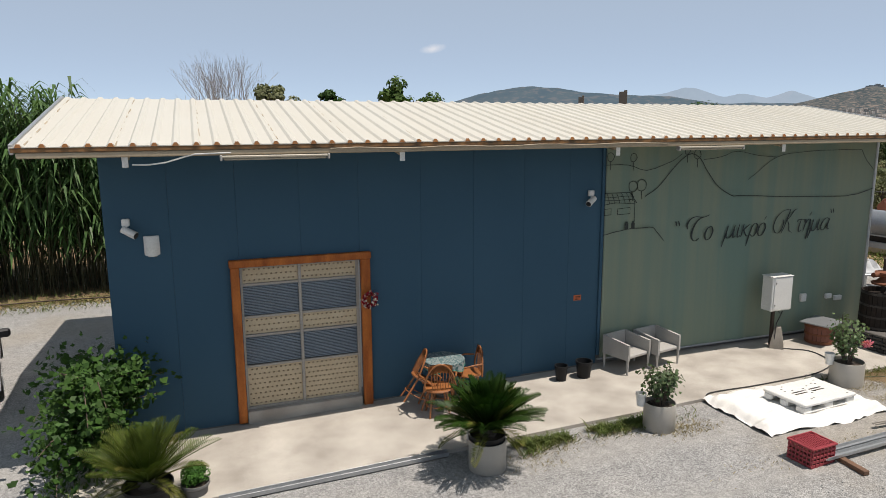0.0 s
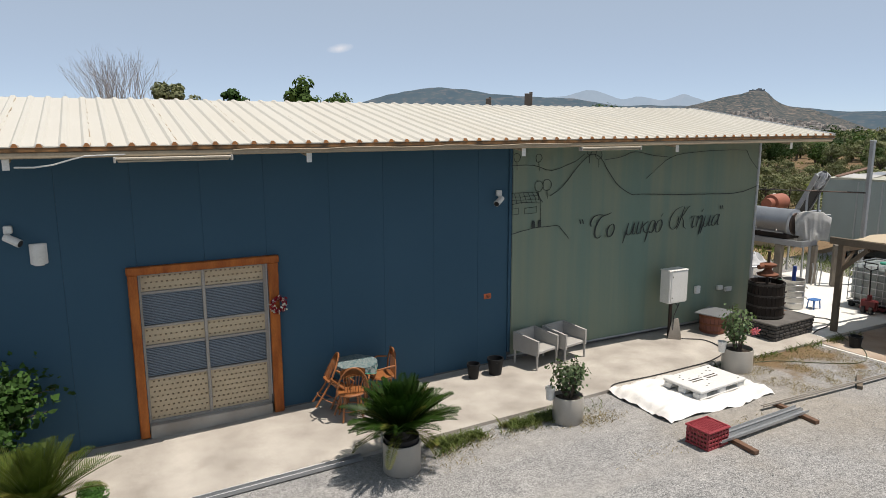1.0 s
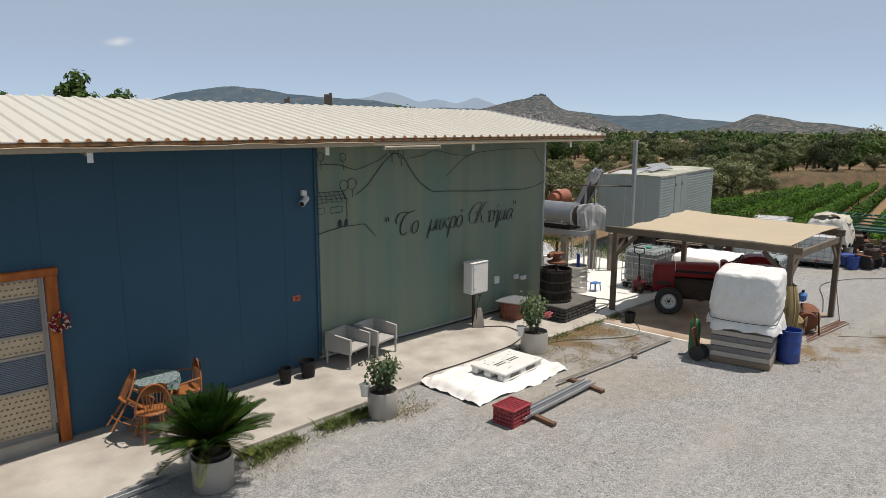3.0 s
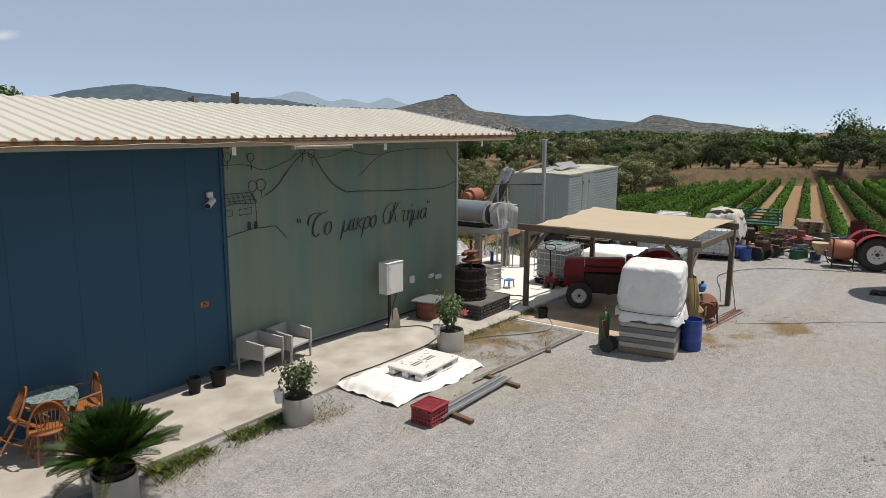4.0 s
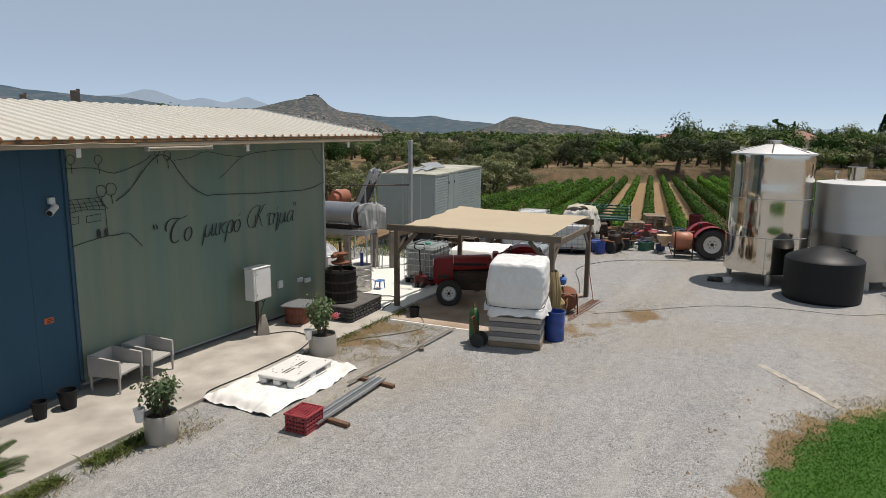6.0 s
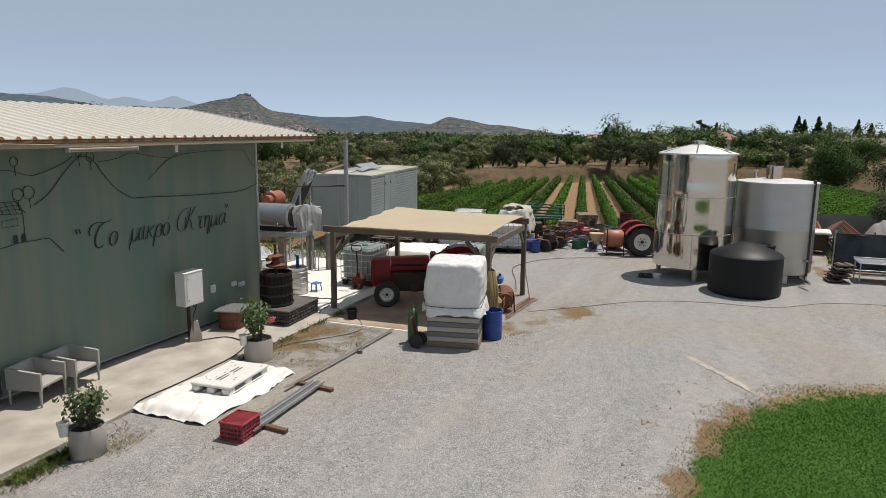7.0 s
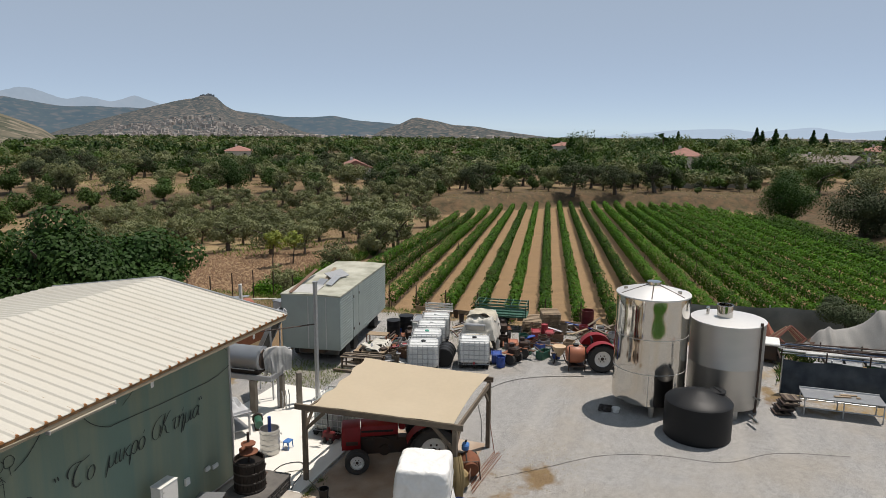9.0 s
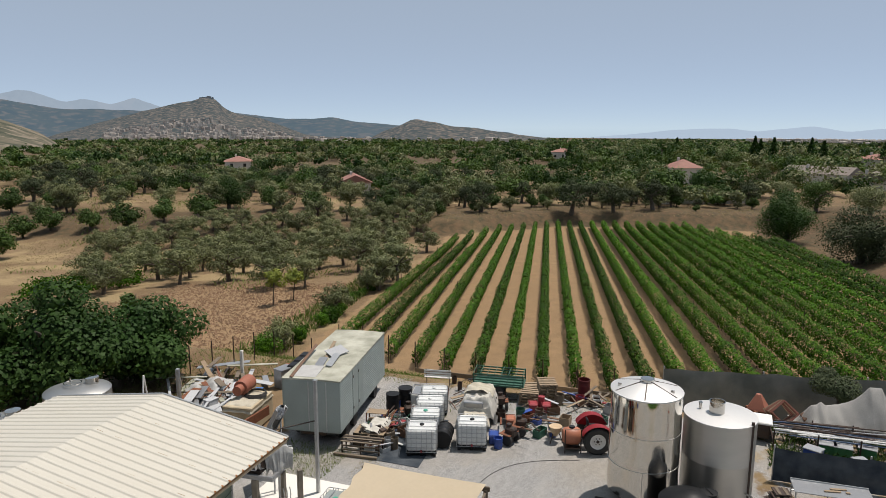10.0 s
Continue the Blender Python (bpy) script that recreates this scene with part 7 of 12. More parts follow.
ibc((17.05, 9.85, level(16.5, 10)), 4, "caged greyish liquid tank beside the pergola", "teal_plastic", "ibc_grey")
ibc((22.90, 9.36, 0), -72, "caged white liquid tank among the stored gear", "black_plastic")
ibc((24.0, 7.72, 0), -74, "caged white liquid tank beside a black drum", "black_plastic")
ibc((24.15, 9.7, 0), -72, "caged white liquid tank with a green cap", "teal_plastic")
ibc((25.35, 9.95, 0), -72, "caged white liquid tank in the row", "ibc")
ibc((26.5, 10.2, 0), -72, "caged white liquid tank at the end of the row", "ibc")
ibc((18.6, 7.3, 0), 8, "caged greyish liquid tank behind the tractor", "teal_plastic", "ibc_grey")


def covered_stack():
    root = thing("covered_stack", "low stack under a dirty white tarpaulin behind the tank", "covered stack", (18.9, 9.0, 0), 10)
    part("timber", Geo().box((0, 0, 0.38), (1.5, 1.5, 0.76), 0.02), M["brown_wood"], root)

    def fn(u, v):
        x, y = (u - 0.5) * 2.1, (v - 0.5) * 1.95
        e = max(abs(x) - 0.8, abs(y) - 0.78, 0)
        return (x * (1 - 0.18 * min(e * 2.5, 1)), y * (1 - 0.18 * min(e * 2.5, 1)), 0.83 - min(e * 1.6, 0.55) + 0.04 * noise.noise((x * 3, y * 3, 0)))
    part("tarpaulin", Geo().sheet(30, 30, fn, 0.01), M["cloth"], root, "dirty white tarpaulin")


covered_stack()


def pallet_jack():
    root = thing("pallet_jack", "red hand pallet truck with a black handle", "pallet truck", (16.32, 9.62, level(16.2, 10)), 6)
    for s in (-1, 1):
        part("fork", Geo().box((0.45, s * 0.2, 0.1), (0.95, 0.14, 0.05), 0.012), M["dull_red"], root)
    part("pump_body", Geo().box((-0.1, 0, 0.2), (0.16, 0.36, 0.26), 0.03).cyl((-0.12, 0, 0.2), (-0.12, 0, 0.45), 0.06, 0.05, 12), M["dull_red"], root)
    part("handle", Geo().tube([(-0.14, 0, 0.4), (-0.2, 0, 1.05), (-0.21, -0.14, 1.1), (-0.21, -0.14, 1.22), (-0.21, 0.14, 1.22), (-0.21, 0.14, 1.1), (-0.2, 0, 1.05)], 0.017, 8), M["black_plastic"], root)
    for s in (-1, 1):
        part("steer_wheel", Geo().cyl((-0.16, s * 0.05, 0.09), (-0.16, s * 0.12, 0.09), 0.09, 0.09, 16), M["rubber"], root)


pallet_jack()


def wrapped_pallet():
    root = thing("wrapped_pallet", "stack of grey boxes half covered by a white film hood", "wrapped pallet", (13.13, 5.5, 0), 13)
    W, D = 1.07, 1.07
    part("pallet", Geo().box((0, 0, 0.07), (W, D, 0.12), 0.015), M["pallet_wood"], root, "wooden pallet base")
    z = 0.13
    for k in range(5):
        h = 0.105
        part("box_layer", Geo().box((0, 0, z + h / 2), (W - 0.01, D - 0.01, h - 0.008), 0.008), M["carton_a"] if k % 2 else M["carton_b"], root, "layer of grey cartons" if k % 2 else "layer of pale cartons")
        z += h
    part("load", Geo().box((0, 0, 1.17), (W - 0.08, D - 0.08, 1.08), 0.05), M["carton_b"], root)

    def hood(u, v):
        # a boxy hood: rounded top edge, bulging sides, tied in by the strap, a ragged flaring skirt below it
        a = 2 * math.pi * u
        k = (abs(math.cos(a)) ** 9 + abs(math.sin(a)) ** 9) ** (-1 / 9)
        if v < 0.25:
            r = (W / 2 - 0.05) * v / 0.25
            z1 = 1.76 + 0.02 * noise.noise((r * 5 * math.cos(a), r * 5 * math.sin(a), 7))
        elif v < 0.35:
            q = (v - 0.25) / 0.1 * math.pi / 2
            r, z1 = W / 2 - 0.05 + 0.08 * math.sin(q), 1.76 - 0.08 * (1 - math.cos(q))
        else:
            t = (v - 0.35) / 0.65
            drop = 0.98 + 0.08 * noise.noise((math.cos(a) * 1.7, math.sin(a) * 1.7, 3)) + 0.03 * noise.noise((math.cos(a) * 6, math.sin(a) * 6, 5))
            z1 = 1.68 - drop * t
            tie = 0.93 + 0.07 * math.cos(a)
            pinch = math.exp(-((z1 - tie) / 0.05) ** 2)
            skirt = max(tie - z1, 0) / 0.25
            fold = noise.noise((math.cos(a) * 4, math.sin(a) * 4, 9))
            side = max(math.sin(a), 0) ** 6
            r = W / 2 + 0.03 + 0.025 * math.sin(math.pi * min(t * 1.3, 1)) - 0.03 * pinch + skirt * (0.05 + 0.07 * fold) + 0.13 * side * min(t * 1.4, 1) * (0.7 + 0.6 * fold)
        x, y = r * k * math.cos(a), r * k * math.sin(a)
        big = 1 - 2 * abs(noise.noise((x * 2.6, y * 2.6, z1 * 2.2)))
        fine = 1 - 2 * abs(noise.noise((x * 7, y * 7, z1 * 6 + 4)))
        crease = 0.036 * big + 0.022 * fine - 0.026
        return (x * (1 + crease), y * (1 + crease), z1 + (0.012 * fine if v < 0.3 else 0))
    part("film_hood", Geo().sheet(160, 56, hood), M["wrap"], root, "crumpled white film hood")
    ro = []
    for a in np.linspace(0, 2 * math.pi, 72):
        k = (abs(math.cos(a)) ** 9 + abs(math.sin(a)) ** 9) ** (-1 / 9)
        r = k * (W / 2 + 0.04 + 0.1 * max(math.sin(a), 0) ** 6)
        ro.append((r * math.cos(a), r * math.sin(a), 0.93 + 0.07 * math.cos(a)))
    part("strap", Geo().tube(ro, 0.007, 5, False), M["rubber"], root, "thin black strap")


M["carton_a"] = material("grey_carton", (0.13, 0.125, 0.13), 0.35, 0, (0.19, 0.18, 0.17), 4, 40, 0.6, 0.05)
M["carton_b"] = material("pale_carton", (0.42, 0.38, 0.33), 0.4, 0, (0.34, 0.3, 0.26), 4, 40, 0.6, 0.05)
wrapped_pallet()


def drum(at, r, h, mat, label, name="drum", open_top=True):
    root = thing(name, label, name, at)
    prof = [(r * 0.94, 0), (r, 0.02), (r, h * 0.3), (r * 1.025, h * 0.32), (r * 1.025, h * 0.35), (r, h * 0.37), (r, h * 0.66), (r * 1.025, h * 0.68), (r * 1.025, h * 0.71), (r, h * 0.73), (r, h - 0.02), (r * 1.03, h)]
    prof += [(r * 0.95, h), (r * 0.93, h * 0.75), (0.001, h * 0.75)] if open_top else [(r * 0.9, h + 0.005), (0.001, h + 0.01)]
    part("body", Geo().lathe(prof, 30), M[mat], root)
    part("rim", Geo().lathe([(r * 0.98, h - 0.02), (r * 1.05, h - 0.015), (r * 1.05, h + 0.01), (r * 0.97, h + 0.012)], 30, cap=False), M[mat], root)
    return root


drum((13.62, 4.86, 0), 0.2, 0.62, "blue_plastic", "blue plastic drum standing on the gravel", "plastic_drum")


def beside_stack():
    """Gear leaning round the stack and the pergola post."""
    s = thing("gas_bottle", "tall green gas cylinder leaning in a rusty cart", "gas cylinder", (12.62, 6.28, 0), 20)
    part("bottle", Geo().lathe([(0.1, 0.05), (0.105, 0.1), (0.105, 0.62), (0.07, 0.72), (0.03, 0.75), (0.03, 0.8), (0.001, 0.81)], 20), M["green_plastic"], s)
    part("cart", Geo().tube([(-0.12, -0.1, 0.0), (-0.14, 0, 0.5), (-0.14, 0, 0.9)], 0.015, 6).tube([(0.1, -0.12, 0.02), (-0.12, -0.12, 0.02)], 0.015, 6), M["rust"], s)
    b = thing("roller_rack", "dark rusty hand cart with two small wheels", "hand cart", (12.4, 6.12, 0), 0)
    for x in (-0.1, 0.1):
        part("wheel", Geo().cyl((x, -0.05, 0.15), (x + 0.04, -0.05, 0.15), 0.15, 0.15, 18), M["rubber"], b)
    part("frame", Geo().tube([(-0.05, -0.05, 0.15), (-0.05, 0.1, 0.6)], 0.016, 6).tube([(0.1, -0.05, 0.15), (0.1, 0.1, 0.6)], 0.016, 6).tube([(-0.05, 0.1, 0.6), (0.1, 0.1, 0.6)], 0.016, 6), M["rust"], b)
    k = thing("sack", "tan canvas sack hung on the pergola post", "sack", (14.46, 5.25, 0), 0)
    def tarp(u, v):
        a = 2 * math.pi * u
        pleat = 1 - 2 * abs(noise.noise((math.cos(a) * 3.2, math.sin(a) * 3.2, v * 0.8)))
        rad = 0.12 + 0.07 * math.sin(math.pi * min(v * 1.25, 1)) + 0.055 * pleat * (0.3 + v) + 0.05 * max(math.cos(a - 4.2), 0) * v
        return (rad * math.cos(a), rad * math.sin(a), 1.3 - 1.2 * v + 0.12 * noise.noise((math.cos(a) * 2, math.sin(a) * 2, 5)) * v)
    part("cloth", Geo().sheet(64, 20, tarp), M["burlap"], k)
    part("tie", Geo().tube([(0.2 * math.cos(a), 0.2 * math.sin(a), 0.82 + 0.04 * math.sin(2 * a)) for a in np.linspace(0, 2 * math.pi, 20)], 0.012, 6, False), M["rubber"], k)
    c = thing("cement_mixer", "rust-brown engine drum tangled with belts", "engine", (15.95, 5.35, 0), 25)
    m = Matrix.Translation((0, 0, 0.33)) @ Matrix.Rotation(radians(80), 4, "Y")
    part("drum", Geo().lathe([(0.001, -0.3), (0.2, -0.28), (0.27, -0.12), (0.28, 0.1), (0.2, 0.28), (0.001, 0.3)], 22, m=m), M["rust"], c)
    g = Geo()
    for x in (-0.25, 0.25):
        g.tube([(x, -0.25, 0), (x, -0.2, 0.5), (x, 0.2, 0.5), (x, 0.25, 0)], 0.02, 6)
    part("frame", g, M["iron"], c)
    part("belt", Geo().tube([(0.27 * math.cos(a), 0.1 + 0.0, 0.36 + 0.25 * math.sin(a)) for a in np.linspace(0, 2 * math.pi, 16)], 0.016, 6, False), M["rubber"], c)
    part("pulley", Geo().cyl((0.3, 0.0, 0.3), (0.35, 0.0, 0.3), 0.16, 0.16, 18), M["iron"], c)
    d = thing("blue_canister", "blue plastic canister on the engine", "canister", (16.05, 5.5, 0.64), 10)
    part("body", Geo().box((0, 0, 0.09), (0.26, 0.18, 0.18), 0.04), M["blue_chair"], d)
    part("cap", Geo().cyl((0.07, 0, 0.17), (0.07, 0, 0.23), 0.03, 0.03, 10), M["black_plastic"], d)
    e = thing("backpack_sprayer", "dark brown saddle bags heaped by the post", "bag", (15.3, 5.32, 0), 10)
    part("body", Geo().box((0, 0, 0.24), (0.34, 0.32, 0.48), 0.12), M["burlap"], e)
    part("flap", Geo().box((0, -0.17, 0.36), (0.3, 0.03, 0.2), 0.01), M["brown_wood"], e)
    for k in range(6):
        y = 4.96 + (0.0, 0.05, 0.07, 0.13, 0.16, 0.22)[k]
        solid("rebar", Geo().tube([(15.1 + 0.11 * k, y + 0.05, 0.014), (17.3 + 0.08 * (k % 3), y - 0.12 + 0.03 * (k % 4), 0.014)], 0.008, 6), M["rust"], "rusty steel bar lying by the pergola", "steel bar", "rusty bars on the gravel")
    solid("crowbar", Geo().tube([(17.3, 5.05, 0.0), (17.5, 5.25, 0.75)], 0.009, 6), M["rust"], "rusty iron bar leaning on the pergola post", "steel bar")


beside_stack()


# ---- tanks ----
def big_tank():
    root = thing("wine_tank", "tall mirror-bright stainless steel tank on short legs", "tank", (22.42, 1.32, 0))
    R, z0, z1 = 1.13, 0.36, 3.74
    prof = [(0.001, z0 - 0.06), (R - 0.15, z0 - 0.03), (R - 0.01, z0)]
    for k in range(25):
        z = z0 + (z1 - z0) * k / 24
        prof.append((R + 0.006 * math.sin(k * 0.9), z))
    shell = Geo().lathe(prof, 96)
    shell.v = [(x * (1 + 0.007 * noise.noise((math.atan2(y, x) * 2.6, z * 0.75, 1))), y * (1 + 0.007 * noise.noise((math.atan2(y, x) * 2.6, z * 0.75, 1))), z) for x, y, z in shell.v]
    part("shell", shell, M["steel"], root, "mirror-polished shell")
    part("lid", Geo().lathe([(R + 0.02, z1 - 0.01), (R + 0.02, z1 + 0.03), (R * 0.6, z1 + 0.17), (0.2, z1 + 0.29), (0.001, z1 + 0.3)], 64), M["steel_lid"], root, "dull shallow cone lid")
    part("manhole", Geo().lathe([(0.2, z1 + 0.27), (0.2, z1 + 0.36), (0.22, z1 + 0.36), (0.22, z1 + 0.39), (0.001, z1 + 0.4)], 24), M["steel"], root, "round manhole cover")
    for z in (z0 + 1.03, z0 + 2.14):
        part("seam_band", Geo().lathe([(R + 0.002, z - 0.012), (R + 0.012, z - 0.008), (R + 0.012, z + 0.008), (R + 0.002, z + 0.012)], 96), M["steel_dull"], root, "welded seam band")
    for a in range(0, 360, 60):
        c, s = math.cos(radians(a)), math.sin(radians(a))
        part("lid_rib", Geo().beam((c * 0.22, s * 0.22, z1 + 0.29), (c * (R - 0.05), s * (R - 0.05), z1 + 0.05), 0.035, 0.03, 0.004), M["iron"], root)
    for a in (190, 310, 70):
        c, s = math.cos(radians(a)), math.sin(radians(a))
        part("leg", Geo().tube([(c * (R - 0.1), s * (R - 0.1), 0.0), (c * (R - 0.1), s * (R - 0.1), z0 + 0.02)], [0.07, 0.1], 10), M["steel_dull"], root)
    part("vertical_seam", Geo().box((-R - 0.004, -0.05, z0 + 0.5), (0.012, 0.02, 1.0), 0.003), M["steel_dull"], root)
    part("lug", Geo().box((-0.2, R * 0.75, z1 + 0.13), (0.02, 0.12, 0.14), 0.006), M["steel"], root)
    part("lug", Geo().box((-0.3, -R * 0.7, z1 + 0.13), (0.02, 0.12, 0.14), 0.006), M["steel"], root)


big_tank()


def second_tank():
    root = thing("wine_tank", "wide brushed steel tank with a flat lid and open chimney", "tank", (23.18, -0.98, 0))
    R, z0, z1 = 1.12, 0.26, 2.93
    part("shell", Geo().lathe([(0.001, z0 - 0.04), (R - 0.02, z0), (R, z0 + 0.03), (R, z0 + 1.3), (R + 0.004, z0 + 1.31), (R, z0 + 1.33), (R, z1)], 80), M["steel_dull"], root, "brushed steel shell")
    part("lid", Geo().lathe([(R + 0.018, z1 - 0.01), (R + 0.018, z1 + 0.02), (0.5, z1 + 0.1), (0.001, z1 + 0.11)], 64), M["steel_lid"], root)
    part("chimney", Geo().lathe([(0.24, z1 + 0.06), (0.24, z1 + 0.47), (0.255, z1 + 0.48), (0.225, z1 + 0.48), (0.22, z1 + 0.1), (0.001, z1 + 0.1)], 28, (-0.1, 0.12, 0)), M["steel"], root, "open steel chimney")
    part("ladder_rail", Geo().box((-0.62, -0.93, 1.6), (0.07, 0.09, 2.9), 0.01), M["iron"], root, "dark upright rail")
    for k in range(4):
        a = radians(200 + k * 90)
        part("leg", Geo().box(((R - 0.1) * math.cos(a), (R - 0.1) * math.sin(a), 0.13), (0.14, 0.14, 0.28), 0.01), M["steel_dull"], root)
    part("drain_valve", Geo().cyl((-1.1, -0.75, 0.25), (-1.55, -0.95, 0.18), 0.045, 0.045, 12).cyl((-1.35, -0.86, 0.1), (-1.35, -0.86, 0.35), 0.03, 0.03, 10), M["steel"], root, "steel drain valve")
    part("valve", Geo().cyl((-0.75, -0.85, 0.7), (-0.95, -1.05, 0.7), 0.035, 0.035, 10), M["steel"], root)
    part("vent", Geo().cyl((0.1, 0.62, z1 + 0.05), (0.1, 0.62, z1 + 0.3), 0.05, 0.05, 12).cyl((0.1, 0.62, z1 + 0.28), (0.1, 0.62, z1 + 0.33), 0.07, 0.04, 12), M["steel"], root)


second_tank()


def black_tank():
    root = thing("water_tank", "squat black plastic water tank with a cone top", "water tank", (20.62, -0.2, 0))
    R = 0.95
    prof = [(R * 0.97, 0), (R, 0.04)]
    for k in range(9):
        prof.append((R + 0.006 * (k % 2), 0.08 + 0.1 * k))
    prof += [(R, 1.0), (R * 0.95, 1.05), (R * 0.62, 1.18), (R * 0.22, 1.30), (R * 0.16, 1.315), (0.001, 1.32)]
    sh = Geo().lathe(prof, 64)
    sh.v = [(x, y, z * 1.07) for x, y, z in sh.v]
    part("shell", sh, M["black_plastic"], root)
    part("hatch", Geo().lathe([(0.23, 1.16), (0.23, 1.27), (0.25, 1.27), (0.25, 1.31), (0.001, 1.34)], 28, (0.35, -0.5, 0)), M["black_plastic"], root, "black screw hatch")
    part("hatch_bar", Geo().box((0.35, -0.5, 1.345), (0.4, 0.05, 0.025), 0.008, rz=30), M["black_plastic"], root)


black_tank()
solid("rag", Geo().sheet(10, 8, lambda u, v: (21.3 + 0.5 * u, 2.35 + 0.4 * v, 0.05 + 0.05 * noise.noise((u * 4, v * 4, 1))), 0.02), M["barrel_dark"], "dark rag dropped under the steel tank", "rag")
plain_pot((21.42, 2.2, 0), 0.13, 0.14, "white plastic bowl under the steel tank", "white_plastic")

# ---- grape reception, trailer and stored gear ----
def destemmer():
    root = thing("grape_drum", "grey stainless drum lying on a steel frame with broad legs", "grape drum", (17.47, 13.62, level(17.5, 10)), 95)
    m = Matrix.Translation((0.1, 0, 1.66)) @ Matrix.Rotation(radians(90), 4, "Y")
    part("drum", Geo().lathe([(0.001, -1.1), (0.34, -1.1), (0.37, -1.08), (0.4, -1.08), (0.4, -1.02), (0.385, -1.0), (0.385, 1.0), (0.36, 1.05), (0.001, 1.06)], 40, m=m), M["steel_grey"], root, "grey steel drum")
    part("end_disc", Geo().lathe([(0.001, -1.13), (0.3, -1.125), (0.31, -1.1), (0.001, -1.09)], 32, m=m), M["iron"], root, "dark end plate")
    part("trough", Geo().box((0.1, 0, 1.31), (2.2, 0.7, 0.16), 0.03), M["barrel_dark"], root, "dark trough under the drum")
    part("pipe_rail", Geo().tube([(-0.9, 0.42, 1.42), (0.9, 0.42, 1.42)], 0.018, 8), M["galv"], root)
    for x in (-0.7, -0.1, 0.5):
        part("latch", Geo().tube([(x, 0.42, 1.42), (x - 0.04, 0.46, 1.5)], 0.012, 6), M["galv"], root)
    part("table_frame", Geo().box((0, -0.36, 1.16), (2.9, 0.08, 0.16), 0.01).box((0, 0.36, 1.16), (2.9, 0.08, 0.16), 0.01).box((1.41, 0, 1.16), (0.08, 0.64, 0.16), 0.01).box((-1.41, 0, 1.16), (0.08, 0.64, 0.16), 0.01), M["steel_grey"], root)
    for x, y in ((-0.8, 0.34), (-1.4, -0.3), (1.3, 0.34)):
        part("leg", Geo().box((x, y, 0.54), (0.2, 0.16, 1.08), 0.012), M["old_leg"], root)
    # sloping conveyor behind the drum's end
    cv = thing("sloping_conveyor", "sloping steel conveyor with its head wrapped in plastic", "conveyor", (18.55, 13.05, level(18.3, 10)), 256)
    for s in (-1, 1):
        part("side_rail", Geo().beam((-0.85, s * 0.2, 0.75), (0.55, s * 0.2, 3.0), 0.03, 0.16, 0.008), M["galv"], cv)
    part("belt", Geo().beam((-0.85, 0, 0.73), (0.55, 0, 2.97), 0.37, 0.05, 0.01), M["rubber"], cv, "black belt")
    for s in (-1, 1):
        part("leg", Geo().beam((0.3, s * 0.2, 0), (0.25, s * 0.2, 2.45), 0.05, 0.05, 0.006), M["galv"], cv)
        part("leg", Geo().beam((-0.78, s * 0.2, 0), (-0.75, s * 0.2, 0.85), 0.05, 0.05, 0.006), M["galv"], cv)
    h = Geo()
    def bag(u, v):
        a = 2 * math.pi * u
        k = 0.13 * math.sin(math.pi * (0.06 + 0.88 * v)) ** 0.5 * (1 + 0.35 * (1 - 2 * abs(noise.noise((math.cos(a) * 2.5, math.sin(a) * 2.5, v * 4)))) - 0.15)
        return (0.28 + 0.3 * v + k * math.cos(a), 1.15 * k * math.sin(a), 2.58 + 0.5 * v - 0.5 * k * math.cos(a))
    h.sheet(40, 24, bag)
    part("wrapping", h, M["grey_cloth"], cv, "crumpled plastic round the head")

    def ridge(x, y, z):
        return 1 - 2 * abs(noise.noise((x, y, z)))

    def hung(width, drop, seed):
        """A cloth thrown over a rail along x: two flaps with pleats and a ragged hem."""
        def fn(u, v):
            s = 2 * v - 1
            x = (u - 0.5) * width * (1 - 0.12 * abs(s))
            ease = min(abs(s) * 4, 1)
            pleat = ridge(x * 3.4 + seed, abs(s) * 0.7, seed + (s > 0))
            y = math.copysign(0.05 + 0.06 * ease + (0.1 * pleat + 0.05 * ridge(x * 8, s * 2, seed)) * abs(s), s)
            hem = drop * (0.8 + 0.55 * noise.noise((x * 1.6 + seed, s, 4)) + 0.12 * ridge(x * 4, s, 1))
            z = -hem * max(abs(s) - 0.08, 0) / 0.92 + 0.05 * ridge(x * 3, s * 2, seed + 6) - 0.16 * (2 * abs(u - 0.5)) ** 3
            return (x, y, z)
        return fn
    cl = thing("cover_cloth", "pale grey cloth hung over a steel stand", "cloth", (17.82, 12.3, level(18, 10)), -52)
    part("cloth", Geo().sheet(60, 40, lambda u, v: tuple(Vector(hung(0.9, 0.8, 1.3)(u, v)) + Vector((0, 0, 1.98))), 0.006), M["pale_cloth"], cl)
    part("stand", Geo().cyl((0, 0, 0), (0, 0, 1.94), 0.05, 0.05, 12).beam((-0.42, 0, 1.94), (0.42, 0, 1.94), 0.05, 0.05), M["steel_grey"], cl, "steel stand with a cross rail")
    lo = thing("steel_stand", "broad worn steel stand beside the covered machine", "stand", (18.1, 11.72, level(18, 10)), -40)
    part("post", Geo().box((0, 0, 0.58), (0.16, 0.16, 1.16), 0.015), M["old_leg"], lo, "broad steel leg")
    for k in range(3):
        solid("hose_fitting", Geo().tube([(17.7 + 0.09 * k, 12.1 - 0.06 * k, level(18, 10) + 0.62), (17.68 + 0.09 * k, 12.05 - 0.06 * k, level(18, 10) + 0.42), (17.72 + 0.09 * k, 12.1 - 0.06 * k, level(18, 10))], 0.018, 6), M["galv"], "steel hose fitting standing under the cloth", "fitting", "hose fittings")
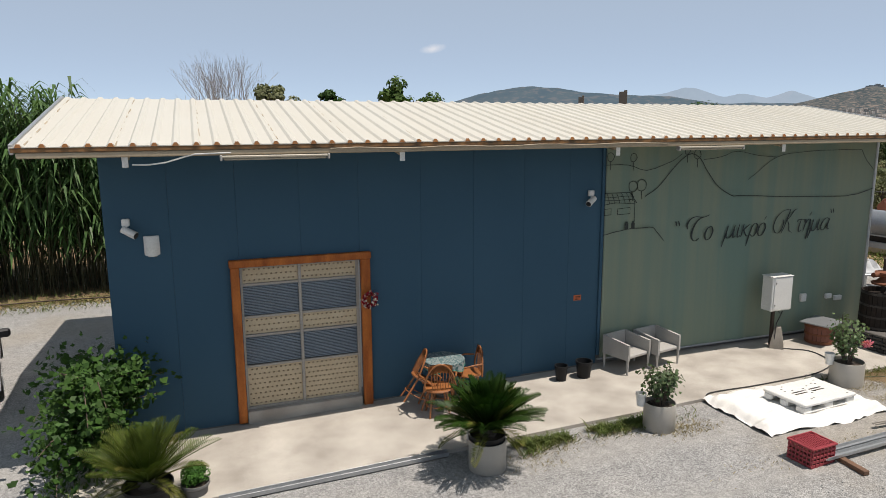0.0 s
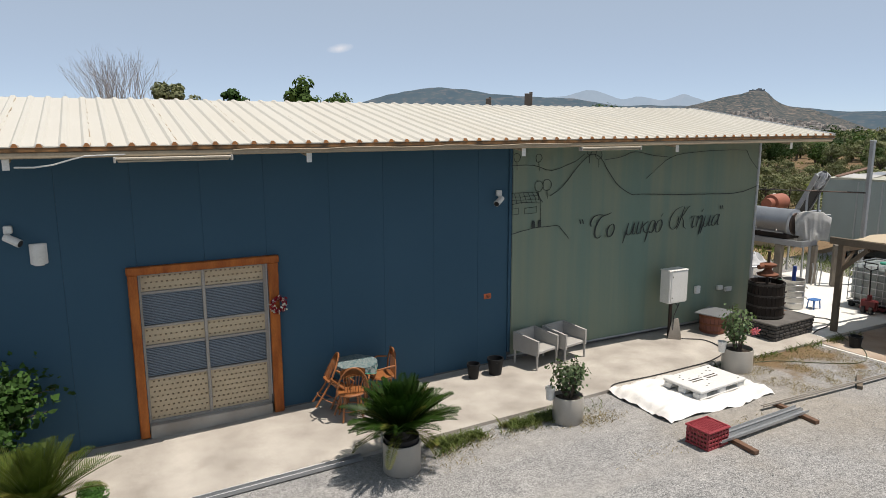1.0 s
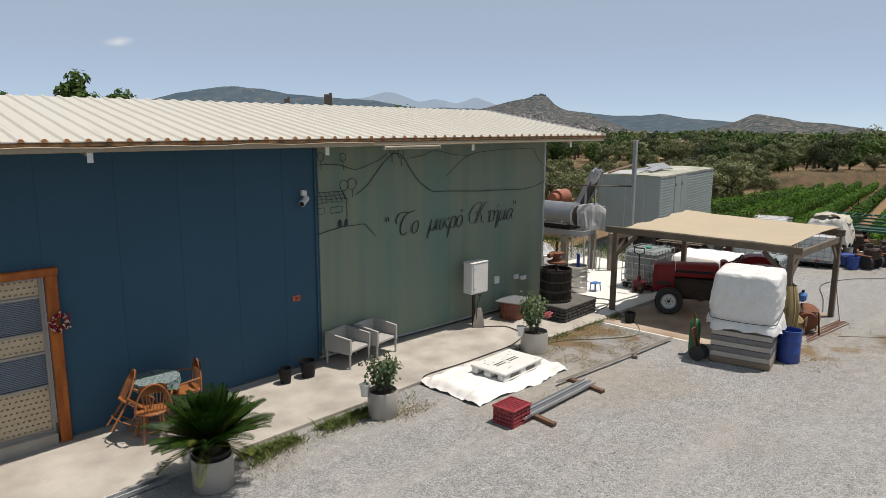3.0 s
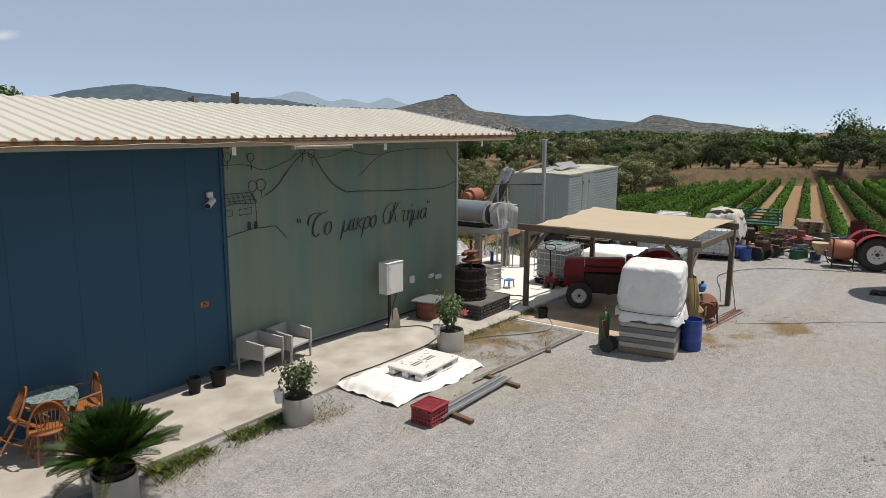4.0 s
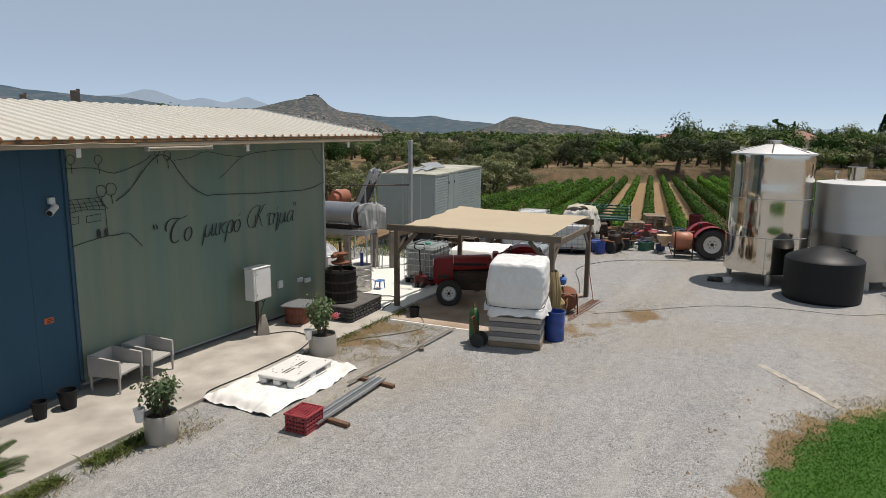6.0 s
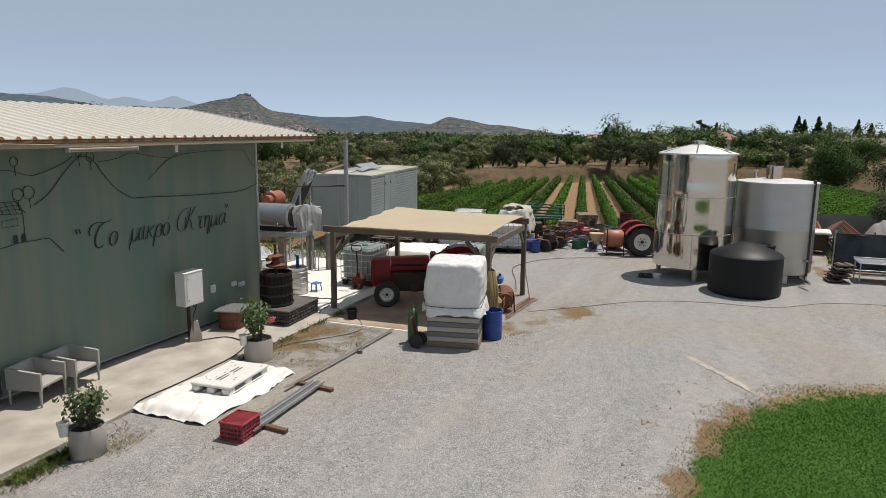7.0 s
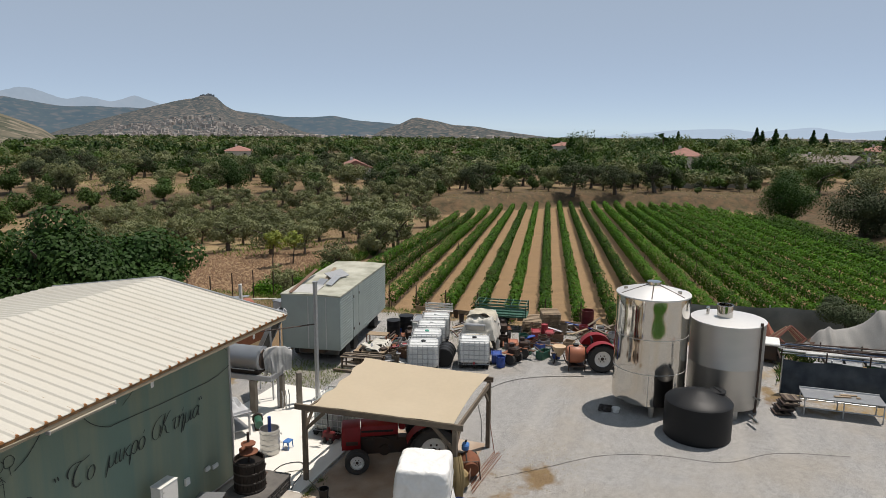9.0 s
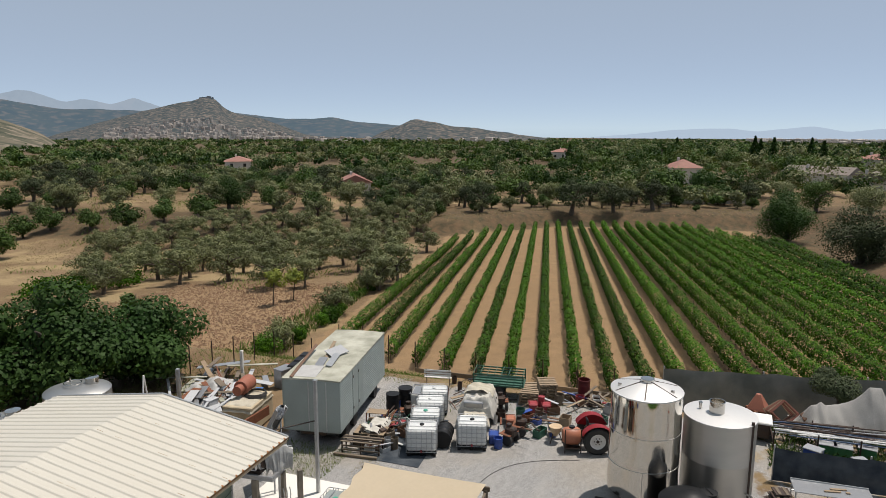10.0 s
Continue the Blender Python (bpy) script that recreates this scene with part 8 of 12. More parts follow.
    ba = thing("work_bench", "low steel bench heaped with dark plastic and bags", "bench", (15.9, 12.6, level(16, 10)), 60)
    part("top", Geo().box((0, 0, 0.72), (1.3, 0.6, 0.05), 0.01), M["steel_grey"], ba)
    for x in (-0.58, 0.58):
        for y in (-0.24, 0.24):
            part("leg", Geo().box((x, y, 0.35), (0.05, 0.05, 0.7), 0.006), M["galv"], ba)
    part("plastic_cover", Geo().sheet(18, 14, lambda u, v: ((u - 0.5) * 1.0, (v - 0.5) * 0.6, 0.75 + 0.24 * math.sin(math.pi * u) * math.sin(math.pi * v) * (1 + 0.8 * noise.noise((u * 6, v * 6, 1))))), M["grey_cloth"], ba, "crumpled grey plastic")
    part("lower_shelf", Geo().box((0, 0, 0.22), (1.2, 0.5, 0.03), 0.006), M["steel_grey"], ba)
    pm = thing("pump", "green electric pump on the concrete", "pump", (16.35, 12.05, level(16, 10)), 40)
    part("motor", Geo().cyl((-0.25, 0, 0.17), (0.2, 0, 0.17), 0.12, 0.12, 18), M["green_paint"], pm)
    part("casing", Geo().cyl((0.2, 0, 0.17), (0.32, 0, 0.17), 0.16, 0.16, 18), M["iron"], pm)
    part("foot", Geo().box((0, 0, 0.03), (0.5, 0.24, 0.05), 0.01), M["iron"], pm)


M["old_leg"] = material("worn_cream_steel", (0.2, 0.175, 0.14), 0.7, 0, (0.09, 0.07, 0.055), 4, 50, 0.7, 0.2)
M["pale_cloth"] = material("pale_grey_cloth", (0.4, 0.395, 0.38), 0.75, 0, (0.27, 0.265, 0.26), 4, 40, 0.6, 0.3, dist=0.01)
destemmer()


def pole():
    root = thing("light_pole", "plain galvanised pole with a cross wire bracket", "pole", (18.85, 11.5, level(18.8, 10)))
    part("shaft", Geo().box((0, 0, 1.95), (0.11, 0.11, 3.9), 0.012), M["galv"], root)
    part("bracket", Geo().beam((0, 0, 2.55), (-1.4, 1.0, 2.6), 0.03, 0.03, 0.004), M["iron"], root)
    part("cap", Geo().box((0, 0, 3.93), (0.13, 0.13, 0.06), 0.01), M["galv"], root)
    hose("guy_wire", [(18.85, 11.5, 2.62), (16.5, 13.2, 2.68), (14.2, 14.8, 2.75)], 0.012, "rubber", "dark wire from the pole to the shed")


pole()


def trailer():
    root = thing("box_trailer", "pale grey box trailer with ribbed sides and a stained roof", "trailer", (21.95, 12.3, 0), 9.5)
    L, W, z0, z1 = 6.4, 2.3, 0.62, 2.68
    part("front_panel", Geo().box((0.03, W / 2, (z0 + z1) / 2), (0.06, W, z1 - z0), 0.015), M["truck_body"], root)
    for y in (0.55, 1.25):
        part("end_seam", Geo().box((-0.006, y, (z0 + z1) / 2), (0.02, 0.04, z1 - z0 - 0.1), 0.004), M["galv"], root)
    n = 20
    for k in range(n):
        h = (z1 - z0) / n
        for x0, x1 in ((0.06, 1.55), (2.95, L)):
            part("plank", Geo().box(((x0 + x1) / 2, 0.02, z0 + (k + 0.5) * h), (x1 - x0, 0.045, h * 0.9), 0.012), M["truck_body"], root)
    part("side_backing", Geo().box((L / 2, 0.055, (z0 + z1) / 2), (L - 0.1, 0.03, z1 - z0), 0.004), M["plinth"], root)
    for x0 in (1.56, 2.26):
        d = part("door_leaf", Geo().box((x0 + 0.345, 0.012, (z0 + z1) / 2), (0.68, 0.05, z1 - z0 - 0.08), 0.012), M["truck_body"], root)
        part("hinge", Geo().box((x0 + 0.06, -0.02, z0 + 1.7), (0.07, 0.02, 0.1), 0.005).box((x0 + 0.06, -0.02, z0 + 0.4), (0.07, 0.02, 0.1), 0.005), M["iron"], d)
    part("far_side", Geo().box((L / 2, W - 0.03, (z0 + z1) / 2), (L, 0.06, z1 - z0), 0.01), M["truck_body"], root)
    part("rear_panel", Geo().box((L - 0.03, W / 2, (z0 + z1) / 2), (0.06, W - 0.1, z1 - z0), 0.01), M["truck_body"], root)
    part("roof", Geo().sheet(20, 8, lambda u, v: (u * L, -0.02 + v * (W + 0.04), z1 + 0.03 + 0.03 * math.sin(math.pi * v) + 0.01 * noise.noise((u * 12, v * 5, 0))), 0.06), M["truck_roof"], root, "stained roof skin")
    part("chassis", Geo().box((L / 2, W / 2, z0 - 0.1), (L - 0.2, 1.0, 0.16), 0.02), M["iron"], root)
    for x in (1.2, 2.2, 5.2):
        for y in (0.25, W - 0.25):
            part("wheel", Geo().cyl((x, y - 0.14, 0.3), (x, y + 0.14, 0.3), 0.3, 0.3, 22), M["rubber"], root)
    # added dark block in place of the deep shadow below the box
    part("shadow_block", Geo().box((L / 2 + 0.2, W / 2, 0.36), (L - 1.0, W - 0.7, 0.36), 0.03), M["plinth"], root, "dark block standing for the shadow underneath")
    for k, (x, y, w, l, a, mat) in enumerate(((0.75, 1.5, 0.9, 1.1, 2, "pale_cloth"), (1.6, 1.35, 0.34, 1.3, 6, "steel_grey"), (2.9, 1.45, 0.14, 2.6, 8, "pallet_wood"), (2.0, 0.95, 0.26, 1.3, 3, "galv"), (1.7, 2.05, 0.12, 3.4, 4, "brown_wood"), (2.9, 1.1, 0.55, 0.9, -30, "steel_grey"))):
        solid("roof_board", Geo().box((0, 0, 0), (l, w, 0.03), 0.006, root.matrix_basis @ Matrix.Translation((x, y, z1 + 0.08 + 0.025 * k)) @ Euler((radians(4 * k), radians(-3), radians(a))).to_matrix().to_4x4()), M[mat], "loose sheet left on the trailer roof", "board")


trailer()


M["canvas_pale"] = material("pale_canvas", (0.5, 0.48, 0.43), 0.85, 0, (0.33, 0.31, 0.27), 2, 40, 0.7, 0.35, dist=0.015)
M["canvas"] = material("dirty_canvas", (0.46, 0.42, 0.34), 0.85, 0, (0.28, 0.25, 0.18), 2, 40, 0.7, 0.35, dist=0.015)


def junk():
    """Stored gear between the trailer and the far tractor, piece by piece."""
    def frame_of(name, label, cat, at, rz, w, d, h, mat, shelf=2):
        r = thing(name, label, cat, at, rz)
        for x in (-w / 2, w / 2):
            for y in (-d / 2, d / 2):
                part("leg", Geo().box((x, y, h / 2), (0.04, 0.04, h), 0.004), M[mat], r)
        for k in range(shelf):
            part("shelf", Geo().box((0, 0, h * (k + 1) / shelf - 0.015), (w, d, 0.03), 0.005), M["pallet_wood"], r)
        return r
    frame_of("shelf_rack", "two-step rack with pale plywood boards", "rack", (24.1, 11.78, 0), 10, 0.45, 0.8, 0.75, "rust", 2)
    lb = thing("slatted_bench", "low dark slatted bench with a gap-toothed deck", "bench", (22.05, 11.45, 0), 98)
    for x in (-0.72, 0.0, 0.72):
        part("leg", Geo().box((x, -0.22, 0.24), (0.05, 0.05, 0.48), 0.006).box((x, 0.22, 0.24), (0.05, 0.05, 0.48), 0.006), M["iron"], lb)
    for k in range(5):
        part("slat", Geo().box((0.03 * (k % 2), -0.26 + 0.13 * k, 0.49 + 0.012 * (k % 3)), (1.55, 0.085, 0.025), 0.005), M["barrel_dark" if k % 2 else "old_wood"], lb)
    for z in (0.16, 0.32):
        part("front_slat", Geo().box((0, 0.25, z), (1.5, 0.025, 0.06), 0.005), M["old_wood"], lb)
    fb = thing("floor_board", "weathered timber lying before the slatted bench", "board", (21.55, 11.5, 0), 96)
    part("timber", Geo().box((0, 0, 0.06), (1.7, 0.12, 0.1), 0.01), M["old_wood"], fb)
    frame_of("shelf_rack", "low iron trolley heaped with dark parts", "rack", (22.95, 11.5, 0), 8, 0.8, 1.2, 0.5, "iron", 2)
    rj = random.Random(5)
    for k in range(9):
        solid("scrap_iron", Geo().box((22.62 + rj.random() * 0.6, 11.0 + rj.random() * 1.0, 0.55 + rj.random() * 0.05), (rj.uniform(0.12, 0.4), rj.uniform(0.08, 0.3), 0.08), 0.02, rz=rj.uniform(0, 90), ry=rj.uniform(-15, 15)), M[rj.choice(["iron", "barrel_dark", "steel_grey", "canvas_pale", "rust"])], "old scrap iron heaped on the iron trolley", "scrap", "parts on the trolley")
    wr = thing("wire_basket", "grey wire basket on the dark mat", "basket", (24.3, 11.15, 0), 12)
    for z in (0.1, 0.3, 0.5):
        part("hoop", Geo().tube([(-0.3, -0.25, z), (0.3, -0.25, z), (0.3, 0.25, z), (-0.3, 0.25, z), (-0.3, -0.25, z)], 0.012, 5), M["galv"], wr)
    for k in range(14):
        x = -0.3 + 0.1 * (k % 7)
        part("wire", Geo().tube([(x, -0.25 if k < 7 else 0.25, 0.0), (x, -0.25 if k < 7 else 0.25, 0.52)], 0.008, 5), M["galv"], wr)
    r = random.Random(21)
    for k in range(9):
        a = r.uniform(-30, 30)
        solid("scrap_bar", Geo().beam((22.2 + r.random() * 2.4, 10.9 + r.random() * 0.9, 0.05 + 0.05 * k), (23.6 + r.random() * 2.2, 11.0 + r.random() * 0.9, 0.08 + 0.06 * k), 0.05, 0.05, 0.006), M[r.choice(["rust", "old_wood", "iron"])], "loose scrap bar in the heap by the trailer", "scrap", "scrap bars by the trailer")
    c = thing("harrow", "old iron harrow covered with a pale board", "harrow", (23.3, 11.45, 0.0), 5)
    part("board", Geo().sheet(24, 14, lambda u, v: ((u - 0.5) * 1.4, (v - 0.5) * 0.8, 0.62 + 0.07 * noise.noise((u * 6, v * 4, 1)) - 0.2 * (2 * abs(v - 0.5)) ** 4), 0.01), M["canvas_pale"], c, "crumpled pale sheet")
    for k in range(6):
        part("tine", Geo().tube([(-0.6 + k * 0.24, -0.3, 0.6), (-0.62 + k * 0.24, -0.42, 0.3), (-0.55 + k * 0.24, -0.35, 0.0)], 0.02, 6), M["iron"], c)
    drum((26.6, 11.6, 0), 0.3, 0.85, "black_plastic", "black plastic drum by the trailer", "plastic_drum", False)
    drum((25.9, 11.9, 0), 0.28, 0.8, "black_plastic", "black plastic drum among the gear", "plastic_drum", False)
    dl = drum((23.6, 8.75, 0.36), 0.36, 0.9, "black_plastic", "black drum lying on its side between the caged tanks", "plastic_drum", False)
    dl.matrix_basis = pose(23.3, 8.72, 0.36, 0, 90, 12)
    drum((22.65, 10.65, 0), 0.15, 0.42, "steel_grey", "small grey bin on the ground", "bin")
    v = thing("vat", "grey open plastic vat", "vat", (27.0, 10.95, 0), 12)
    part("tub", Geo().box((0, 0, 0.35), (1.0, 0.9, 0.66), 0.06), M["ibc"], v)
    part("rim", Geo().tube([(-0.52, -0.47, 0.7), (0.52, -0.47, 0.7), (0.52, 0.47, 0.7), (-0.52, 0.47, 0.7), (-0.52, -0.47, 0.7)], 0.03, 6), M["steel_grey"], v)
    part("inside", Geo().box((0, 0, 0.685), (0.86, 0.76, 0.01), 0.002), M["steel_grey"], v)
    b = thing("white_bench", "white slatted garden bench by the vineyard fence", "bench", (29.4, 11.1, float(ground_z(29.4, 11))), 100)
    for k in range(6):
        part("slat", Geo().box((0, 0.04 * k if k < 3 else 0.14, 0.42 if k < 3 else 0.42 + 0.12 * (k - 2)), (1.3, 0.07 if k < 3 else 0.025, 0.025 if k < 3 else 0.08), 0.006), M["white_plastic"], b)
    for x in (-0.55, 0.55):
        part("leg", Geo().tube([(x, -0.05, 0), (x, 0.0, 0.42), (x, 0.16, 0.85)], 0.02, 6), M["iron"], b)
    # covered machine
    cm = thing("covered_machine", "bulky machine under a dirty sheet of canvas", "covered machine", (26.3, 8.15, 0), 8)
    part("body", Geo().box((0, 0, 0.5), (1.5, 1.0, 1.0), 0.1), M["brown_wood"], cm)

    def cov(u, v):
        x, y = (u - 0.5) * 2.3, (v - 0.5) * 1.9
        e = max(abs(x) - 0.75, abs(y) - 0.5, 0)
        return (x * (1 - 0.25 * min(e * 2, 1)), y * (1 - 0.25 * min(e * 2, 1)), 1.22 - min(e * 1.7, 0.95) + 0.2 * noise.noise((x * 1.6, y * 1.6, 4)) + 0.09 * (1 - 3 * abs(noise.noise((x * 3.1, y * 2.2, 7)))) + 0.05 * noise.noise((x * 8, y * 8, 1)))
    part("canvas", Geo().sheet(54, 46, cov, 0.01), M["canvas_pale"], cm, "creased dirty canvas")
    part("top_sheet", Geo().sheet(20, 16, lambda u, v: (0.2 + (u - 0.5) * 0.9, (v - 0.5) * 1.25, 1.42 + 0.1 * noise.noise((u * 4, v * 4, 2)) - 0.25 * abs(2 * v - 1) ** 3), 0.01), M["canvas"], cm, "tan sheet folded over the top")
    part("side_box", Geo().box((-0.62, 0.1, 0.95), (0.5, 0.8, 0.5), 0.03, ry=-14), M["steel_grey"], cm, "bare grey housing")
    cm2 = thing("canvas_pile", "folded dirty canvas thrown over crates", "canvas", (25.2, 8.0, 0), 20)
    part("crate", Geo().box((0, 0, 0.35), (0.9, 0.8, 0.7), 0.03), M["pallet_wood"], cm2)
    part("canvas", Geo().sheet(24, 24, lambda u, v: ((u - 0.5) * 1.3, (v - 0.5) * 1.2, 0.78 - 0.5 * max(max(abs(u - 0.5), abs(v - 0.5)) - 0.33, 0) * 6 * 0.6 + 0.07 * noise.noise((u * 5, v * 5, 3))), 0.01), M["canvas"], cm2)
    # green cage trailer
    gt = thing("harvest_trailer", "green railed harvest trailer by the vineyard", "trailer", (29.3, 8.05, 0), 97)
    part("bed", Geo().box((0, 0, 0.62), (2.3, 1.1, 0.08), 0.01), M["green_paint"], gt)
    for y in (-0.55, 0.55):
        for k in range(4):
            part("rail", Geo().box((0, y, 0.72 + k * 0.13), (2.3, 0.03, 0.06), 0.006), M["green_paint"], gt)
    for k in range(8):
        part("top_bar", Geo().beam((-1.1 + k * 0.32, -0.55, 1.16), (-1.1 + k * 0.32, 0.55, 1.16), 0.03, 0.03, 0.004), M["green_paint"], gt)
    for x in (-1.12, 1.12):
        for y in (-0.55, 0.55):
            part("stake", Geo().box((x, y, 0.85), (0.05, 0.05, 0.6), 0.006), M["green_paint"], gt)
    for y in (-0.5, 0.5):
        part("wheel", Geo().cyl((0, y - 0.08, 0.3), (0, y + 0.08, 0.3), 0.3, 0.3, 20), M["rubber"], gt)
    # tillers and engines
    for at, rz, lab in (((24.7, 6.35, 0), 70, "dark motor tiller with blue tanks"), ((27.6, 7.55, 0), 20, "black rotary tiller seen from the side"), ((25.6, 6.15, 0), 95, "rusty two-wheel tiller with bent handles"), ((25.3, 10.9, 0), 30, "small dark engine on a frame")):
        t = thing("tiller", lab, "tiller", at, rz)
        part("engine", Geo().box((0, 0, 0.48), (0.42, 0.36, 0.36), 0.06).cyl((0.1, 0, 0.66), (0.1, 0, 0.78), 0.1, 0.1, 12), M["iron"], t)
        part("gear_case", Geo().box((0, 0, 0.22), (0.2, 0.18, 0.34), 0.03), M["barrel_dark"], t)
        for s in (-1, 1):
            part("wheel", Geo().cyl((0, s * 0.2, 0.22), (0, s * 0.32, 0.22), 0.22, 0.22, 18), M["rubber"], t)
            part("handlebar", Geo().tube([(-0.1, s * 0.1, 0.5), (-0.6, s * 0.24, 0.85), (-0.85, s * 0.26, 0.9)], 0.016, 6), M["iron"], t)
        part("fender", Geo().box((0.1, 0, 0.42), (0.5, 0.7, 0.03), 0.01), M["rust"], t)
    drum((24.15, 6.72, 0), 0.17, 0.4, "blue_plastic", "small blue plastic bucket by the tiller", "bucket")
    for at, mat, lab in (((24.55, 7.0, 0), "blue_plastic", "blue plastic jerrycan by the tiller"), ((26.2, 6.75, 0), "orange_tank", "orange plastic barrow tray by the tillers"), ((28.0, 6.2, 0), "red_plastic", "red plastic crate on the ground"), ((28.1, 5.65, 0), "red_plastic", "red plastic crate stacked by the fence")):
        j = thing("plastic_box", lab, "box", at, 15)
        part("body", Geo().box((0, 0, 0.2), (0.5, 0.36, 0.38), 0.04), M[mat], j)
        part("rim", Geo().tube([(-0.26, -0.19, 0.39), (0.26, -0.19, 0.39), (0.26, 0.19, 0.39), (-0.26, 0.19, 0.39), (-0.26, -0.19, 0.39)], 0.015, 6), M[mat], j)
    for k, (x, y, n) in enumerate(((28.9, 6.55, 5), (29.5, 5.9, 7), (29.6, 6.6, 4))):
        for q in range(n):
            p = thing("pallet", "grey weathered wooden pallet in a stack", "pallet", (x, y, 0.005 + q * 0.125), 8 * k + q * 2, "stacked wooden pallets")
            for j in range(5):
                part("top_board", Geo().box((-0.44 + j * 0.22, 0, 0.105), (0.14, 0.8, 0.02), 0.003), M["pallet_wood"], p)
            for yy in (-0.36, 0, 0.36):
                part("bearer", Geo().box((0, yy, 0.05), (1.0, 0.09, 0.085), 0.004), M["pallet_wood"], p)
    drum((28.3, 5.9, 0.0), 0.14, 0.6, "red_plastic", "red steel gas bottle standing by crates", "gas_bottle", False)
    drum((30.2, 4.35, 0), 0.27, 0.9, "dull_red", "dark red-brown oil drum at the vineyard edge", "oil_drum")
    for k in range(12):
        a = r.uniform(-40, 40)
        x, y = 28.6 + r.random() * 1.6, 3.2 + r.random() * 1.6
        solid("plank", Geo().box((x, y, 0.04 + 0.035 * k), (0.8 + r.random() * 0.5, 0.11, 0.03), 0.004, rz=a + 90 * (k % 3 == 0), ry=r.uniform(-6, 6)), M[r.choice(["old_wood", "pallet_wood", "galv"])], "loose grey plank in a heap by the fence", "plank", "planks heaped by the fence")
    # sprayer behind the tractor
    s = thing("sprayer", "mounted sprayer with a faded orange tank", "sprayer", (24.95, 4.05, 0), 20)
    m = Matrix.Translation((0, 0, 0.58)) @ Matrix.Rotation(radians(90), 4, "X")
    part("tank", Geo().lathe([(0.001, -0.36), (0.24, -0.34), (0.32, -0.24), (0.34, 0), (0.32, 0.24), (0.24, 0.34), (0.001, 0.36)], 26, m=m), M["orange_tank"], s)
    part("lid", Geo().cyl((0, 0, 0.9), (0, 0, 0.96), 0.11, 0.11, 16), M["black_plastic"], s)
    part("frame", Geo().tube([(-0.3, -0.3, 0), (-0.3, -0.3, 0.95), (-0.3, 0.3, 0.95), (-0.3, 0.3, 0)], 0.025, 6).box((0, 0, 0.18), (0.6, 0.6, 0.06), 0.01), M["iron"], s)
    part("pump", Geo().box((0.3, 0, 0.3), (0.2, 0.25, 0.2), 0.04), M["iron"], s)
    y = thing("fertiliser_spreader", "cream cone-shaped spreader tank on a stand", "spreader", (25.4, 4.75, 0), 0)
    part("hopper", Geo().lathe([(0.06, 0.25), (0.1, 0.3), (0.24, 0.55), (0.26, 0.66), (0.23, 0.66), (0.001, 0.6)], 26), M["cream_plastic"], y)
    for a in (30, 150, 270):
        part("leg", Geo().tube([(0.3 * math.cos(radians(a)), 0.3 * math.sin(radians(a)), 0), (0.14 * math.cos(radians(a)), 0.14 * math.sin(radians(a)), 0.4)], 0.02, 6), M["iron"], y)


M["cream_plastic"] = material("cream_plastic", (0.5, 0.36, 0.22), 0.5, 0, None, 3, 40, 0.5)
junk()


